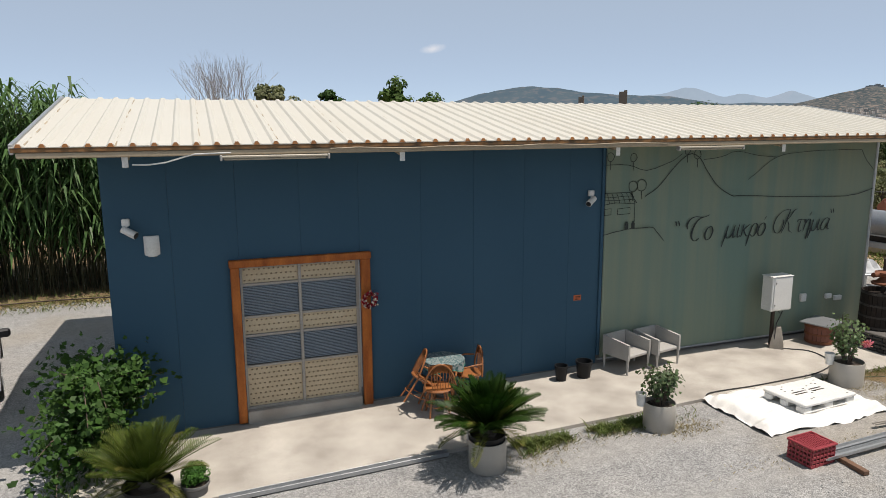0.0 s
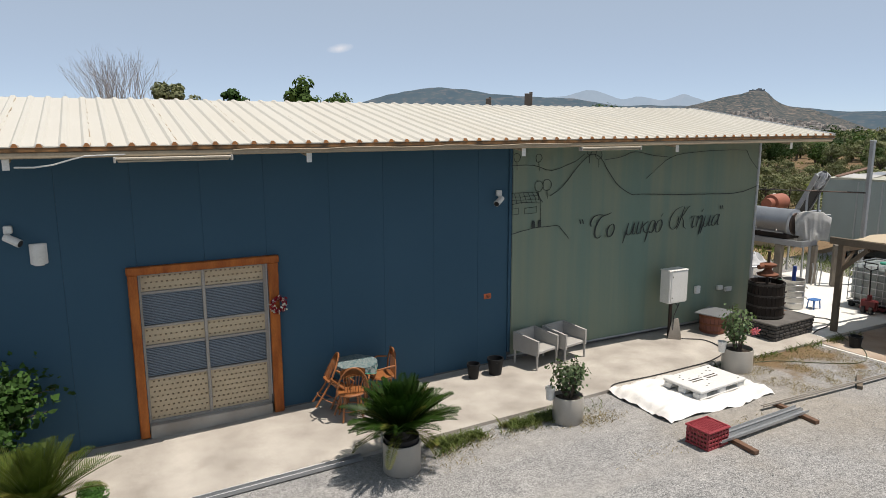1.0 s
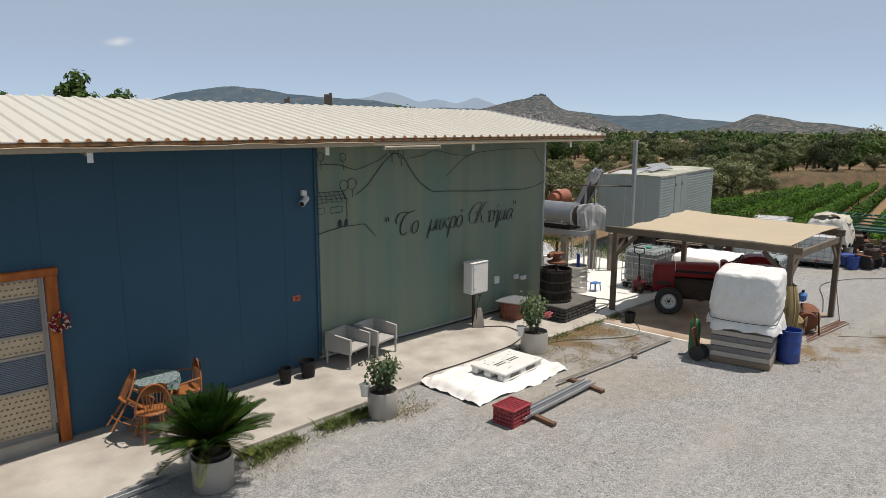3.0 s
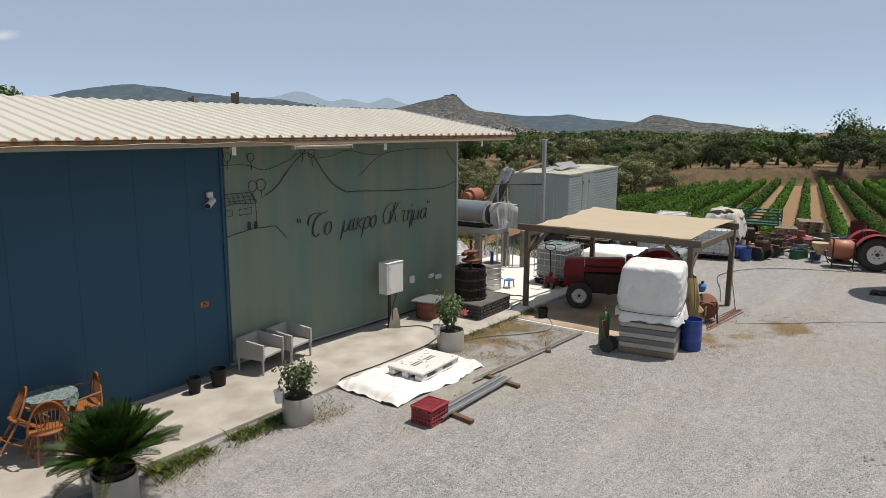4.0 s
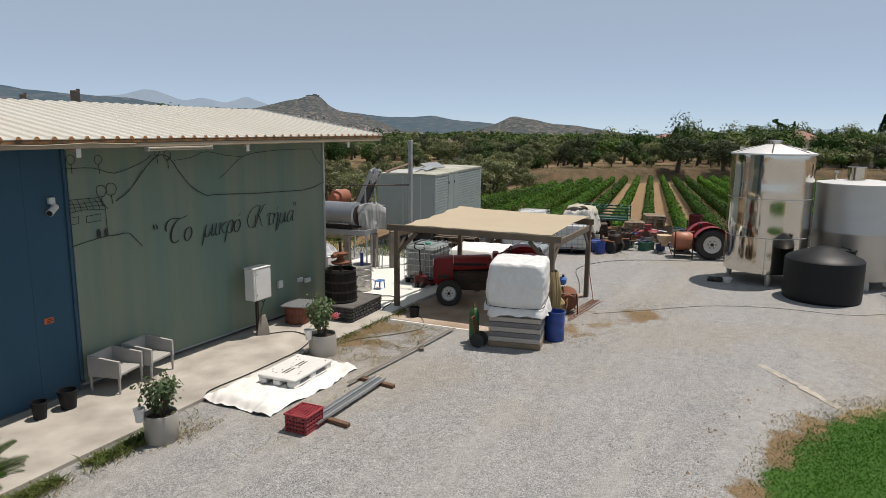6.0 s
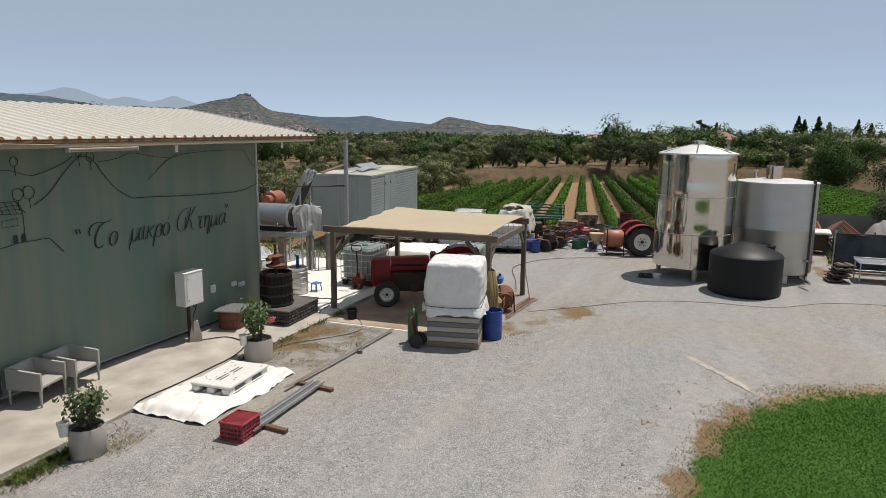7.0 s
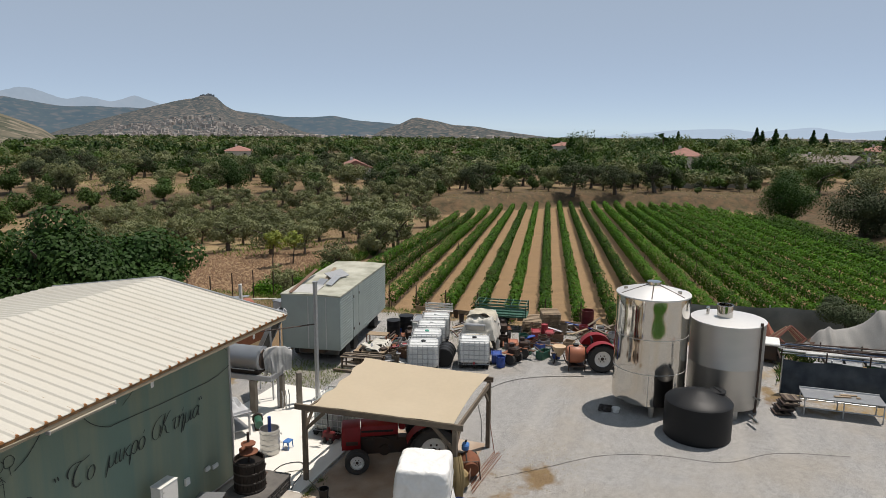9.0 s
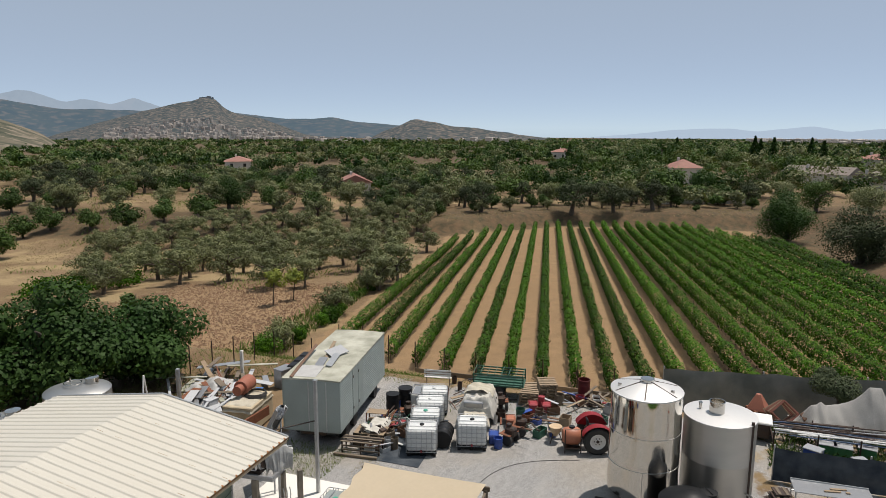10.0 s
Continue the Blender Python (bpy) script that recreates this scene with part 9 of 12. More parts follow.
def behind_shed():
    """Gear stacked between the shed and the trailer."""
    w = thing("waste_skip", "white-topped steel skip with a coil of black hose", "skip", (22.6, 16.9, 0), 8)
    part("body", Geo().box((0, 0, 0.6), (1.9, 1.25, 1.1), 0.03), M["cream_skip"], w)
    part("lid", Geo().sheet(30, 20, lambda u, v: ((u - 0.5) * 2.0, (v - 0.5) * 1.3, 1.2 + 0.05 * noise.noise((u * 6, v * 5, 2)) - 0.25 * max(abs(2 * u - 1), abs(2 * v - 1)) ** 8), 0.01), M["canvas"], w, "dirty cloth spread over the top")
    co = Geo()
    for k in range(4):
        co.tube([((0.45 - 0.02 * k) * math.cos(a) + 0.3, (0.45 - 0.02 * k) * math.sin(a) - 0.2, 1.23 + 0.03 * k) for a in np.linspace(0, 2 * math.pi, 22)], 0.022, 6, False)
    part("hose_coil", co, M["rubber"], w, "coil of black hose")
    t = thing("boiler", "short rusty red boiler drum lying on the skip", "boiler", (23.0, 17.3, 1.22), 10)
    m = Matrix.Translation((0, 0, 0.32)) @ Matrix.Rotation(radians(90), 4, "Y")
    part("drum", Geo().lathe([(0.001, -0.45), (0.3, -0.43), (0.32, -0.38), (0.32, 0.38), (0.3, 0.43), (0.001, 0.45)], 24, m=m), M["boiler_red"], t)
    part("flange", Geo().cyl((-0.45, 0, 0.32), (-0.75, 0, 0.32), 0.2, 0.2, 16), M["boiler_red"], t)
    r = random.Random(31)
    for k in range(26):
        x, y = 22.4 + r.random() * 2.4, 18.4 + r.random() * 2.0
        a = r.uniform(0, 60)
        solid("scrap_sheet", Geo().box((x, y, 0.15 + 0.024 * k), (0.7 + r.random() * 1.2, 0.1 + 0.45 * r.random() ** 2, 0.025), 0.006, rz=a, ry=r.uniform(-9, 9)), M[r.choice(["galv", "grey_cloth", "grey_cloth", "old_wood", "rust", "steel_grey", "truck_roof"])], "loose sheet on the scrap heap behind the shed", "scrap", "scrap heap behind the shed")
    solid("long_rail", Geo().box((20.9, 16.05, 0.75), (3.6, 0.08, 0.4), 0.02, rz=-2), M["rust"], "rust-red steel girder behind the shed", "girder")
    for k, (x, y, h) in enumerate(((20.6, 18.6, 2.9), (27.0, 20.4, 1.4))):
        solid("gate_post", Geo().box((x, y, h / 2), (0.14, 0.14, h), 0.02), M["galv"] if k == 0 else M["white_concrete"], "square post standing behind the shed", "post")
    cr = thing("bin_row", "dark plastic bins stacked beyond the trailer", "bin", (28.0, 17.6, float(ground_z(28, 17.6))), 10)
    for k in range(3):
        part("bin", Geo().box((-0.75 + 0.75 * k, 0, 0.5), (0.65, 0.8, 1.0), 0.05), M["black_plastic"], cr)
    for c, rad, h in (((18.4, 21.3), 1.15, 2.5), ((15.4, 21.6), 1.15, 2.35)):
        q = thing("wine_tank", "round steel tank behind the shed with a hatch on top", "tank", (*c, 0), 0, "tanks behind the shed")
        part("shell", Geo().lathe([(rad, 0), (rad, h - 0.02), (rad - 0.02, h), (rad * 0.5, h + 0.12), (0.001, h + 0.16)], 48), M["steel_dull"], q)
        part("hatch", Geo().lathe([(0.24, h + 0.08), (0.24, h + 0.34), (0.001, h + 0.36)], 22, (0.5, -0.2, 0)), M["steel"], q)
        part("handrail", Geo().tube([(0.3 * math.cos(a), 0.3 * math.sin(a) + 0.2, h + 0.24) for a in np.linspace(0, 2 * math.pi, 16)], 0.02, 6, False), M["steel"], q)
        part("vent", Geo().tube([(-0.1, 0.2, h + 0.1), (-0.1, 0.2, h + 0.45)], 0.03, 6), M["steel"], q)
    tri = thing("tripod", "pale wooden trestle leaning behind the shed", "trestle", (20.2, 19.9, 0), 0)
    for x in (-0.5, 0.5):
        part("leg", Geo().beam((x, 0.3 * x, 0), (0, 0, 2.6), 0.06, 0.05, 0.006), M["white_plastic"], tri)
    # old stone towers out on the plain, seen over the ridge
    for x, y, zt, w in ((225.8, 330.7, 20.9, 4.4), (206.7, 342.9, 18.3, 3.0)):
        pr = thing("stone_tower", "square ruined stone tower out on the plain", "tower", (x, y, float(ground_z(x, y))), 55)
        h = zt - float(ground_z(x, y))
        part("shaft", Geo().box((0, 0, h / 2), (w, w, h), 0.1), M["chimney"], pr)
        for sx in (-1, 1):
            part("merlon", Geo().box((sx * w * 0.36, -w * 0.3, h + 0.35), (w * 0.26, w * 0.4, 0.9), 0.05), M["chimney"], pr)


M["cream_skip"] = material("cream_painted_steel", (0.45, 0.38, 0.26), 0.7, 0, (0.3, 0.22, 0.14), 2.5, 40, 0.6)
M["boiler_red"] = material("faded_red_oxide", (0.3, 0.1, 0.06), 0.7, 0, (0.2, 0.08, 0.05), 4, 40, 0.6)
behind_shed()


# ---- right-hand stores ----
def right_side():
    f = thing("cloth_fence", "dark blue fence cloth stretched on short posts", "fence", (0, 0, 0))
    a, b = Vector((25.0, -2.92, 0)), Vector((25.3, -8.8, 0))
    part("cloth", Geo().sheet(60, 10, lambda u, v: (a.lerp(b, u).x + 0.05 * noise.noise((u * 12, v * 3, 0)), a.lerp(b, u).y, 0.03 + (1.22 - 0.05 * abs(math.sin(u * 4 * math.pi))) * v)), M["mesh_cloth"], f)
    for k in range(5):
        p = a.lerp(b, k / 4)
        part("post", Geo().cyl((p.x + 0.07, p.y, 0), (p.x + 0.07, p.y, 1.33), 0.03, 0.03, 8), M["galv"], f)
    f = thing("cloth_fence", "long grey-green windbreak cloth along the vineyard", "fence", (0, 0, 0))
    a, b = Vector((32.9, 1.0, 0)), Vector((36.2, -16.5, 0))

    def screen(u, v):
        p = a.lerp(b, u)
        z = float(ground_z(p.x, p.y)) + 0.02
        return (p.x + 0.06 * noise.noise((u * 16, v * 2, 0)), p.y, z + (0.9 + 0.03 * math.sin(u * 50) - z) * v)
    part("cloth", Geo().sheet(80, 8, screen), M["windbreak"], f)
    for k in range(9):
        p = a.lerp(b, k / 8)
        part("post", Geo().cyl((p.x + 0.09, p.y, float(ground_z(p.x, p.y)) - 0.05), (p.x + 0.09, p.y, 1.0), 0.035, 0.035, 8), M["galv"], f)
    t = thing("steel_table", "long low steel work table on a tube frame", "table", (23.75, -4.5, 0), -88)
    part("top", Geo().box((0, 0, 0.60), (2.3, 0.85, 0.035), 0.008), M["steel_grey"], t)
    part("rim", Geo().box((0, 0.43, 0.63), (2.3, 0.03, 0.06), 0.006), M["galv"], t)
    for x in (-1.1, 0, 1.1):
        for y in (-0.38, 0.38):
            part("leg", Geo().cyl((x, y, 0), (x, y, 0.59), 0.022, 0.022, 8), M["galv"], t)
    for y in (-0.38, 0.38):
        part("stretcher", Geo().cyl((-1.1, y, 0.25), (1.1, y, 0.25), 0.018, 0.018, 8), M["galv"], t)
    for x, y, w in ((0.2, 0.1, 0.5), (0.0, -0.1, 0.5), (0.45, -0.05, 0.12)):
        solid("board", Geo().box((23.75 + y, -4.5 - x, 0.64), (0.09, w, 0.03), 0.004, rz=12), M["pallet_wood"], "short board lying on the steel table", "board")
    for k in range(6):
        p = thing("crate_stack", "grey wooden rack slats leaning by the table", "rack", (23.2 + 0.12 * (k % 2), -2.75 - 0.05 * k, 0.02 + 0.09 * k), 12, "racks by the table")
        part("frame", Geo().box((0, 0, 0.04), (0.5, 0.5, 0.04), 0.006), M["iron"], p)
        part("slat", Geo().box((0, -0.12, 0.07), (0.5, 0.1, 0.02), 0.003), M["old_wood"], p)
        part("slat", Geo().box((0, 0.12, 0.07), (0.5, 0.1, 0.02), 0.003), M["old_wood"], p)
    # big cloth-covered heap: a low saddle rising to a flat-topped peak
    h = thing("covered_heap", "tall machine under a draped grey tarpaulin", "covered machine", (30.3, -6.0, 0), 6)
    part("machine", Geo().box((0, 0.5, 0.3), (0.8, 2.0, 0.55), 0.1).box((0, -1.0, 0.85), (0.4, 0.5, 1.7), 0.06), M["brown_wood"], h)

    def cov(u, v):
        y = 1.75 - 4.6 * u
        x = (v - 0.5) * 2.4
        ridge = 0.98 + 1.0 * math.exp(-max(abs(y + 1.05) - 0.22, 0) / (0.62 if y > -1.05 else 0.4))
        ridge = ridge + 0.14 * math.exp(-((y - 0.85) / 0.1) ** 2) - 0.8 * smooth01(1.1, 1.75, y)
        flank = abs(x) / 1.2
        folds = flank * (0.07 * math.sin(7 * y + 2.5 * x) + 0.07 * math.sin(13 * y - 4 * x + 1)) + 0.03 * noise.noise((x * 3, y * 4, 9))
        return (x, y, float(max(ridge * (1 - flank ** 1.3) + folds * (1 - flank), 0.03)))
    part("tarpaulin", Geo().sheet(90, 44, cov, 0.01), M["tarp_grey"], h, "creased grey tarpaulin")
    for k in range(6):
        c = thing("wooden_frame", "square red-brown wooden frame leaning in a stack", "frame", (0, 0, 0), 0, "leaning wooden frames")
        c.matrix_basis = pose(30.3 - 0.07 * k, -3.6 - 0.05 * k, 0.47 + 0.03 * k, 0, -58, 4) @ pose(0, 0, 0, 0, 0, 36 + 2 * k)
        for sx, sy, lx, ly in ((0, 0.36, 0.78, 0.06), (0, -0.36, 0.78, 0.06), (0.36, 0, 0.06, 0.66), (-0.36, 0, 0.06, 0.66)):
            part("rail", Geo().box((sx, sy, 0), (lx, ly, 0.05), 0.006), M["red_wood" if k % 3 else "pallet_wood"], c)
    tri = thing("red_hopper", "red-brown metal hopper upside down", "hopper", (31.0, -2.93, 0), 30)
    part("cone", Geo().lathe([(0.55, 0.3), (0.16, 0.88), (0.12, 0.92), (0.001, 0.93)], 4), M["boiler_red"], tri)
    part("stand", Geo().box((0, 0, 0.15), (0.7, 0.7, 0.3), 0.02), M["rust"], tri)
    w = thing("white_cart", "white-topped handcart by the steel tank", "cart", (28.55, -2.75, 0), 86)
    part("top", Geo().box((0, 0, 0.8), (0.95, 1.0, 0.1), 0.03), M["white_plastic"], w)
    part("body", Geo().box((0, 0, 0.45), (0.8, 0.8, 0.6), 0.04), M["iron"], w)
    for x in (-0.4, 0.4):
        for y in (-0.3, 0.3):
            part("wheel", Geo().cyl((x, y - 0.04, 0.16), (x, y + 0.04, 0.16), 0.16, 0.16, 16), M["rubber"], w)
    r = random.Random(77)
    for k in range(34):
        x, y = 27.7 + r.random() * 1.3, -3.1 - r.random() * 1.2
        ln = 3.0 + r.random() * 2.6
        z = 0.5 + 0.006 * k + r.random() * 0.06
        solid("steel_tube", Geo().tube([(x, y, z), (x + r.uniform(-0.35, 0.45), y - ln, z + r.uniform(-0.08, 0.14))], 0.018 + 0.015 * r.random(), 7), M[r.choice(["galv", "blue_pipe", "iron", "iron", "white_plastic"])], "steel tube laid on the storage rack", "tube", "tubes on the storage rack")
    rack = thing("pipe_rack", "dark steel rack carrying long tubes", "rack", (28.3, -5.4, 0), 0)
    for y in (-2.2, -0.7, 0.7, 2.2):
        for x in (-0.7, 0.7):
            part("upright", Geo().box((x, y, 0.42), (0.05, 0.05, 0.84), 0.006), M["iron"], rack)
        part("arm", Geo().box((0, y, 0.4), (1.4, 0.06, 0.06), 0.006), M["iron"], rack)
    for k in range(7):
        x, y = 26.2 + r.random() * 2.6, -4.0 - r.random() * 4.0
        j = thing("crate_box", "plastic box in the clutter behind the fence", "box", (x, y, 0), r.uniform(0, 90))
        part("body", Geo().box((0, 0, 0.25), (0.6, 0.45, 0.5), 0.03), M[r.choice(["white_plastic", "blue_plastic", "green_plastic", "steel_grey"])], j)
        part("rim", Geo().box((0, 0, 0.5), (0.64, 0.49, 0.04), 0.01), M["galv"], j)
    lt = thing("iron_table", "rusty low iron frame table", "table", (20.1, -5.75, 0), 30)
    part("top", Geo().box((0, 0, 0.55), (0.8, 0.5, 0.04), 0.01), M["rust"], lt)
    for x in (-0.35, 0.35):
        for y in (-0.2, 0.2):
            part("leg", Geo().cyl((x, y, 0), (x, y, 0.54), 0.02, 0.02, 8), M["iron"], lt)


M["windbreak"] = material("grey_windbreak_cloth", (0.10, 0.118, 0.116), 0.7, 0, (0.22, 0.235, 0.225), 0.9, 90, 0.8, 0.2, 0.15, 0.2, detail=9.0, contrast=0.16)
M["tarp_grey"] = material("grey_tarpaulin", (0.29, 0.28, 0.26), 0.75, 0, (0.19, 0.182, 0.17), 1.5, 30, 0.8, 0.4, dist=0.03, detail=8.0)
M["blue_pipe"] = material("blue_painted_pipe", (0.05, 0.085, 0.15), 0.45, 0, (0.1, 0.15, 0.25), 4, 40, 0.6)
right_side()

M["stained_floor"] = material("stained_brown_floor", (0.40, 0.33, 0.26), 0.9, 0, (0.18, 0.105, 0.06), 0.9, 40, 0.85, 0.3, 0.12, detail=8.0, contrast=0.2)
# white painted line and concrete pad under the pergola
g = Geo().sheet(2, 24, lambda u, v: (13.14 + 0.06 * u + 0.14 * v, 8.72 - 2.12 * v, 0.02 + 0.02 * u * 0), 0.05)
solid("kerb_strip", g, M["white_concrete"], "narrow pale concrete strip edging the pergola floor", "kerb", kind="structure")
g = Geo().sheet(10, 10, lambda u, v: (13.3 + 4.5 * u, 8.85 - 3.4 * v, 0.012), 0.05)
solid("pergola_floor", g, M["stained_floor"], "oil-stained concrete floor under the pergola", "floor", kind="structure")

# ---- trees, vines and grass ----
def blade_verts(pts, h, w, lean, seed):
    """Upright blades as narrow kites, each leaning its own way."""
    r = np.random.default_rng(seed)
    n = len(pts)
    a = r.random(n) * 2 * math.pi
    hh = (h * (0.55 + 0.9 * r.random(n)))[:, None]
    side = np.stack([np.cos(a), np.sin(a), np.zeros(n)], 1) * w
    b = r.random(n) * 2 * math.pi
    tip = np.stack([np.cos(b) * lean, np.sin(b) * lean, np.ones(n)], 1) * hh
    mid = pts + tip * 0.5 * np.array([0.6, 0.6, 1.1])
    return np.stack([pts, mid + side, pts + tip, mid - side], 1).reshape(-1, 3)


def grass(name, label, pts, h, w, lean, mat, seed, category="grass"):
    pts = np.column_stack([pts, ground_z(pts[:, 0], pts[:, 1])])
    me = leaf_mesh(name, blade_verts(pts, h, w, lean, seed), M[mat])
    return tagged(new(name, me), label, category, kind="stuff")


r = np.random.default_rng(40)
p = np.column_stack([r.uniform(3, 14.0, 150000), r.uniform(-8, 1.1, 150000)])
k = lawn_inside(p[:, 0], p[:, 1]) + 0.06 * np.array([noise.noise((a * 1.1, b * 1.1, 2)) + 0.6 * noise.noise((a * 4, b * 4, 5)) for a, b in p])
p = p[(k > 0.2 * r.random(len(k)) ** 1.4)]
grass("lawn", "mown bright green lawn beside the drive", p, 0.036, 0.007, 1.0, "grass", 41, "lawn")
p = np.column_stack([r.uniform(3, 15.0, 110000), r.uniform(-8, 2.0, 110000)])
k = lawn_inside(p[:, 0], p[:, 1]) + 0.07 * np.array([noise.noise((a * 0.9, b * 0.9, 6)) + 0.6 * noise.noise((a * 3.5, b * 3.5, 1)) for a, b in p])
p = p[(k < 0.13 * r.random(len(k))) & (k > -0.085 * r.random(len(k)) ** 1.2)]
grass("lawn_edge", "dry straw-coloured rim of the lawn", p, 0.03, 0.006, 1.2, "dry_grass", 42)


def patch(n, cx, cy, sx, sy, seed):
    q = np.random.default_rng(seed)
    return np.column_stack([cx + q.normal(size=n) * sx, cy + q.normal(size=n) * sy])


edge = np.concatenate([np.column_stack([3.95 + 2.5 * r.random(4200) ** 1.15, 8.64 - np.abs(r.normal(size=4200)) * 0.13]),
                       patch(500, 4.3, 8.5, 0.2, 0.12, 1), patch(420, 6.0, 8.5, 0.2, 0.1, 2), patch(60, 6.9, 8.45, 0.25, 0.06, 3),
                       np.column_stack([r.uniform(11.0, 14.4, 900), 8.84 - np.abs(r.normal(size=900)) * 0.09]), patch(300, 13.9, 8.85, 0.35, 0.08, 4), patch(200, 10.1, 8.9, 0.25, 0.08, 6)])
edge = edge[(edge[:, 1] < 8.815) & np.array([noise.noise((a * 2.6, b * 3, 12)) + 0.35 * noise.noise((a * 9, b * 9, 4)) > -0.12 for a, b in edge])]
cutoff = int(len(edge) * 0.75)
r.shuffle(edge)
grass("weed_strip", "green weeds along the edge of the apron", edge[:cutoff], 0.09, 0.008, 1.0, "weed", 44, "weeds")
straw = np.concatenate([edge[cutoff:], patch(420, 6.75, 8.1, 0.28, 0.12, 21), patch(240, 5.2, 8.35, 0.7, 0.12, 22), patch(160, 4.3, 8.1, 0.3, 0.15, 23)])
grass("weed_strip", "dry straw weeds along the edge of the apron", straw, 0.05, 0.005, 1.3, "dry_grass", 48, "weeds")
dry = np.column_stack([r.uniform(10.3, 13.1, 5200), r.uniform(7.2, 8.75, 5200)])
dry = dry[np.array([noise.noise((a * 2.2, b * 2.2, 3)) > -0.15 for a, b in dry])]
grass("dry_grass", "short dry yellow grass beside the apron", dry, 0.04, 0.004, 1.3, "dry_grass", 45)
side = np.concatenate([patch(500, 16.6, 4.0, 0.7, 0.6, 9), patch(240, 17.6, 3.2, 0.5, 0.5, 10), patch(300, 13.8, 4.6, 0.35, 0.3, 11), patch(260, 8.2, 6.9, 0.9, 0.12, 12), np.column_stack([r.uniform(20.2, 22.0, 700), r.uniform(10.4, 11.2, 700)])])
grass("yard_tufts", "sparse dry tufts growing through the gravel", side, 0.03, 0.006, 1.2, "dry_grass", 46)
tall = np.column_stack([r.uniform(26.0, 31.5, 3800), r.uniform(-9.0, -2.6, 3800)])
tall = tall[np.array([noise.noise((a * 0.9, b * 0.9, 5)) > -0.1 for a, b in tall])]
grass("rough_grass", "tall green weeds between the stored gear", tall, 0.28, 0.03, 0.8, "mid_leaf", 49, "weeds")
tuft = np.concatenate([np.column_stack([r.uniform(26, 33, 2600), r.uniform(3.0, 13, 2600)]), np.column_stack([r.uniform(19.6, 22, 1500), r.uniform(11.8, 13.8, 1500)]), np.column_stack([r.uniform(-6, -1.2, 900), r.uniform(19.4, 21.5, 900)]), np.column_stack([r.uniform(-2.0, -1.0, 500), r.uniform(8.2, 10.4, 500)])])
grass("rough_grass", "rough weeds at the edge of the yard", tuft, 0.11, 0.008, 0.8, "weed", 47, "weeds")

# loose stones over the gravel near the drive
st = np.column_stack([r.uniform(1.5, 15, 9000), r.uniform(1.2, 8.6, 9000)])
st = st[lawn_inside(st[:, 0], st[:, 1]) < -0.14]
sz = 0.006 + 0.012 * r.random(len(st)) ** 3
oct_v = np.array([(1, 0, 0), (0, 1, 0), (-1, 0, 0), (0, -1, 0), (0, 0, 0.8)])
base = np.column_stack([st, ground_z(st[:, 0], st[:, 1]) + 0.004])
V = base[:, None, :] + oct_v[None] * sz[:, None, None] * (0.7 + 0.6 * r.random((len(st), 5, 1)))
F = (np.array([(0, 1, 4), (1, 2, 4), (2, 3, 4), (3, 0, 4)])[None] + 5 * np.arange(len(st))[:, None, None]).reshape(-1, 3)
me = bpy.data.meshes.new("gravel")
me.from_pydata(V.reshape(-1, 3).tolist(), [], F.tolist())
M["pebble"] = material("loose_pebble", (0.42, 0.40, 0.375), 0.9, 0, (0.28, 0.27, 0.26), 3, 60, 0.7, 0, rand=0.4)
me.materials.append(M["pebble"])
tagged(new("gravel", me), "loose grey stones scattered over the drive", "gravel", kind="stuff")


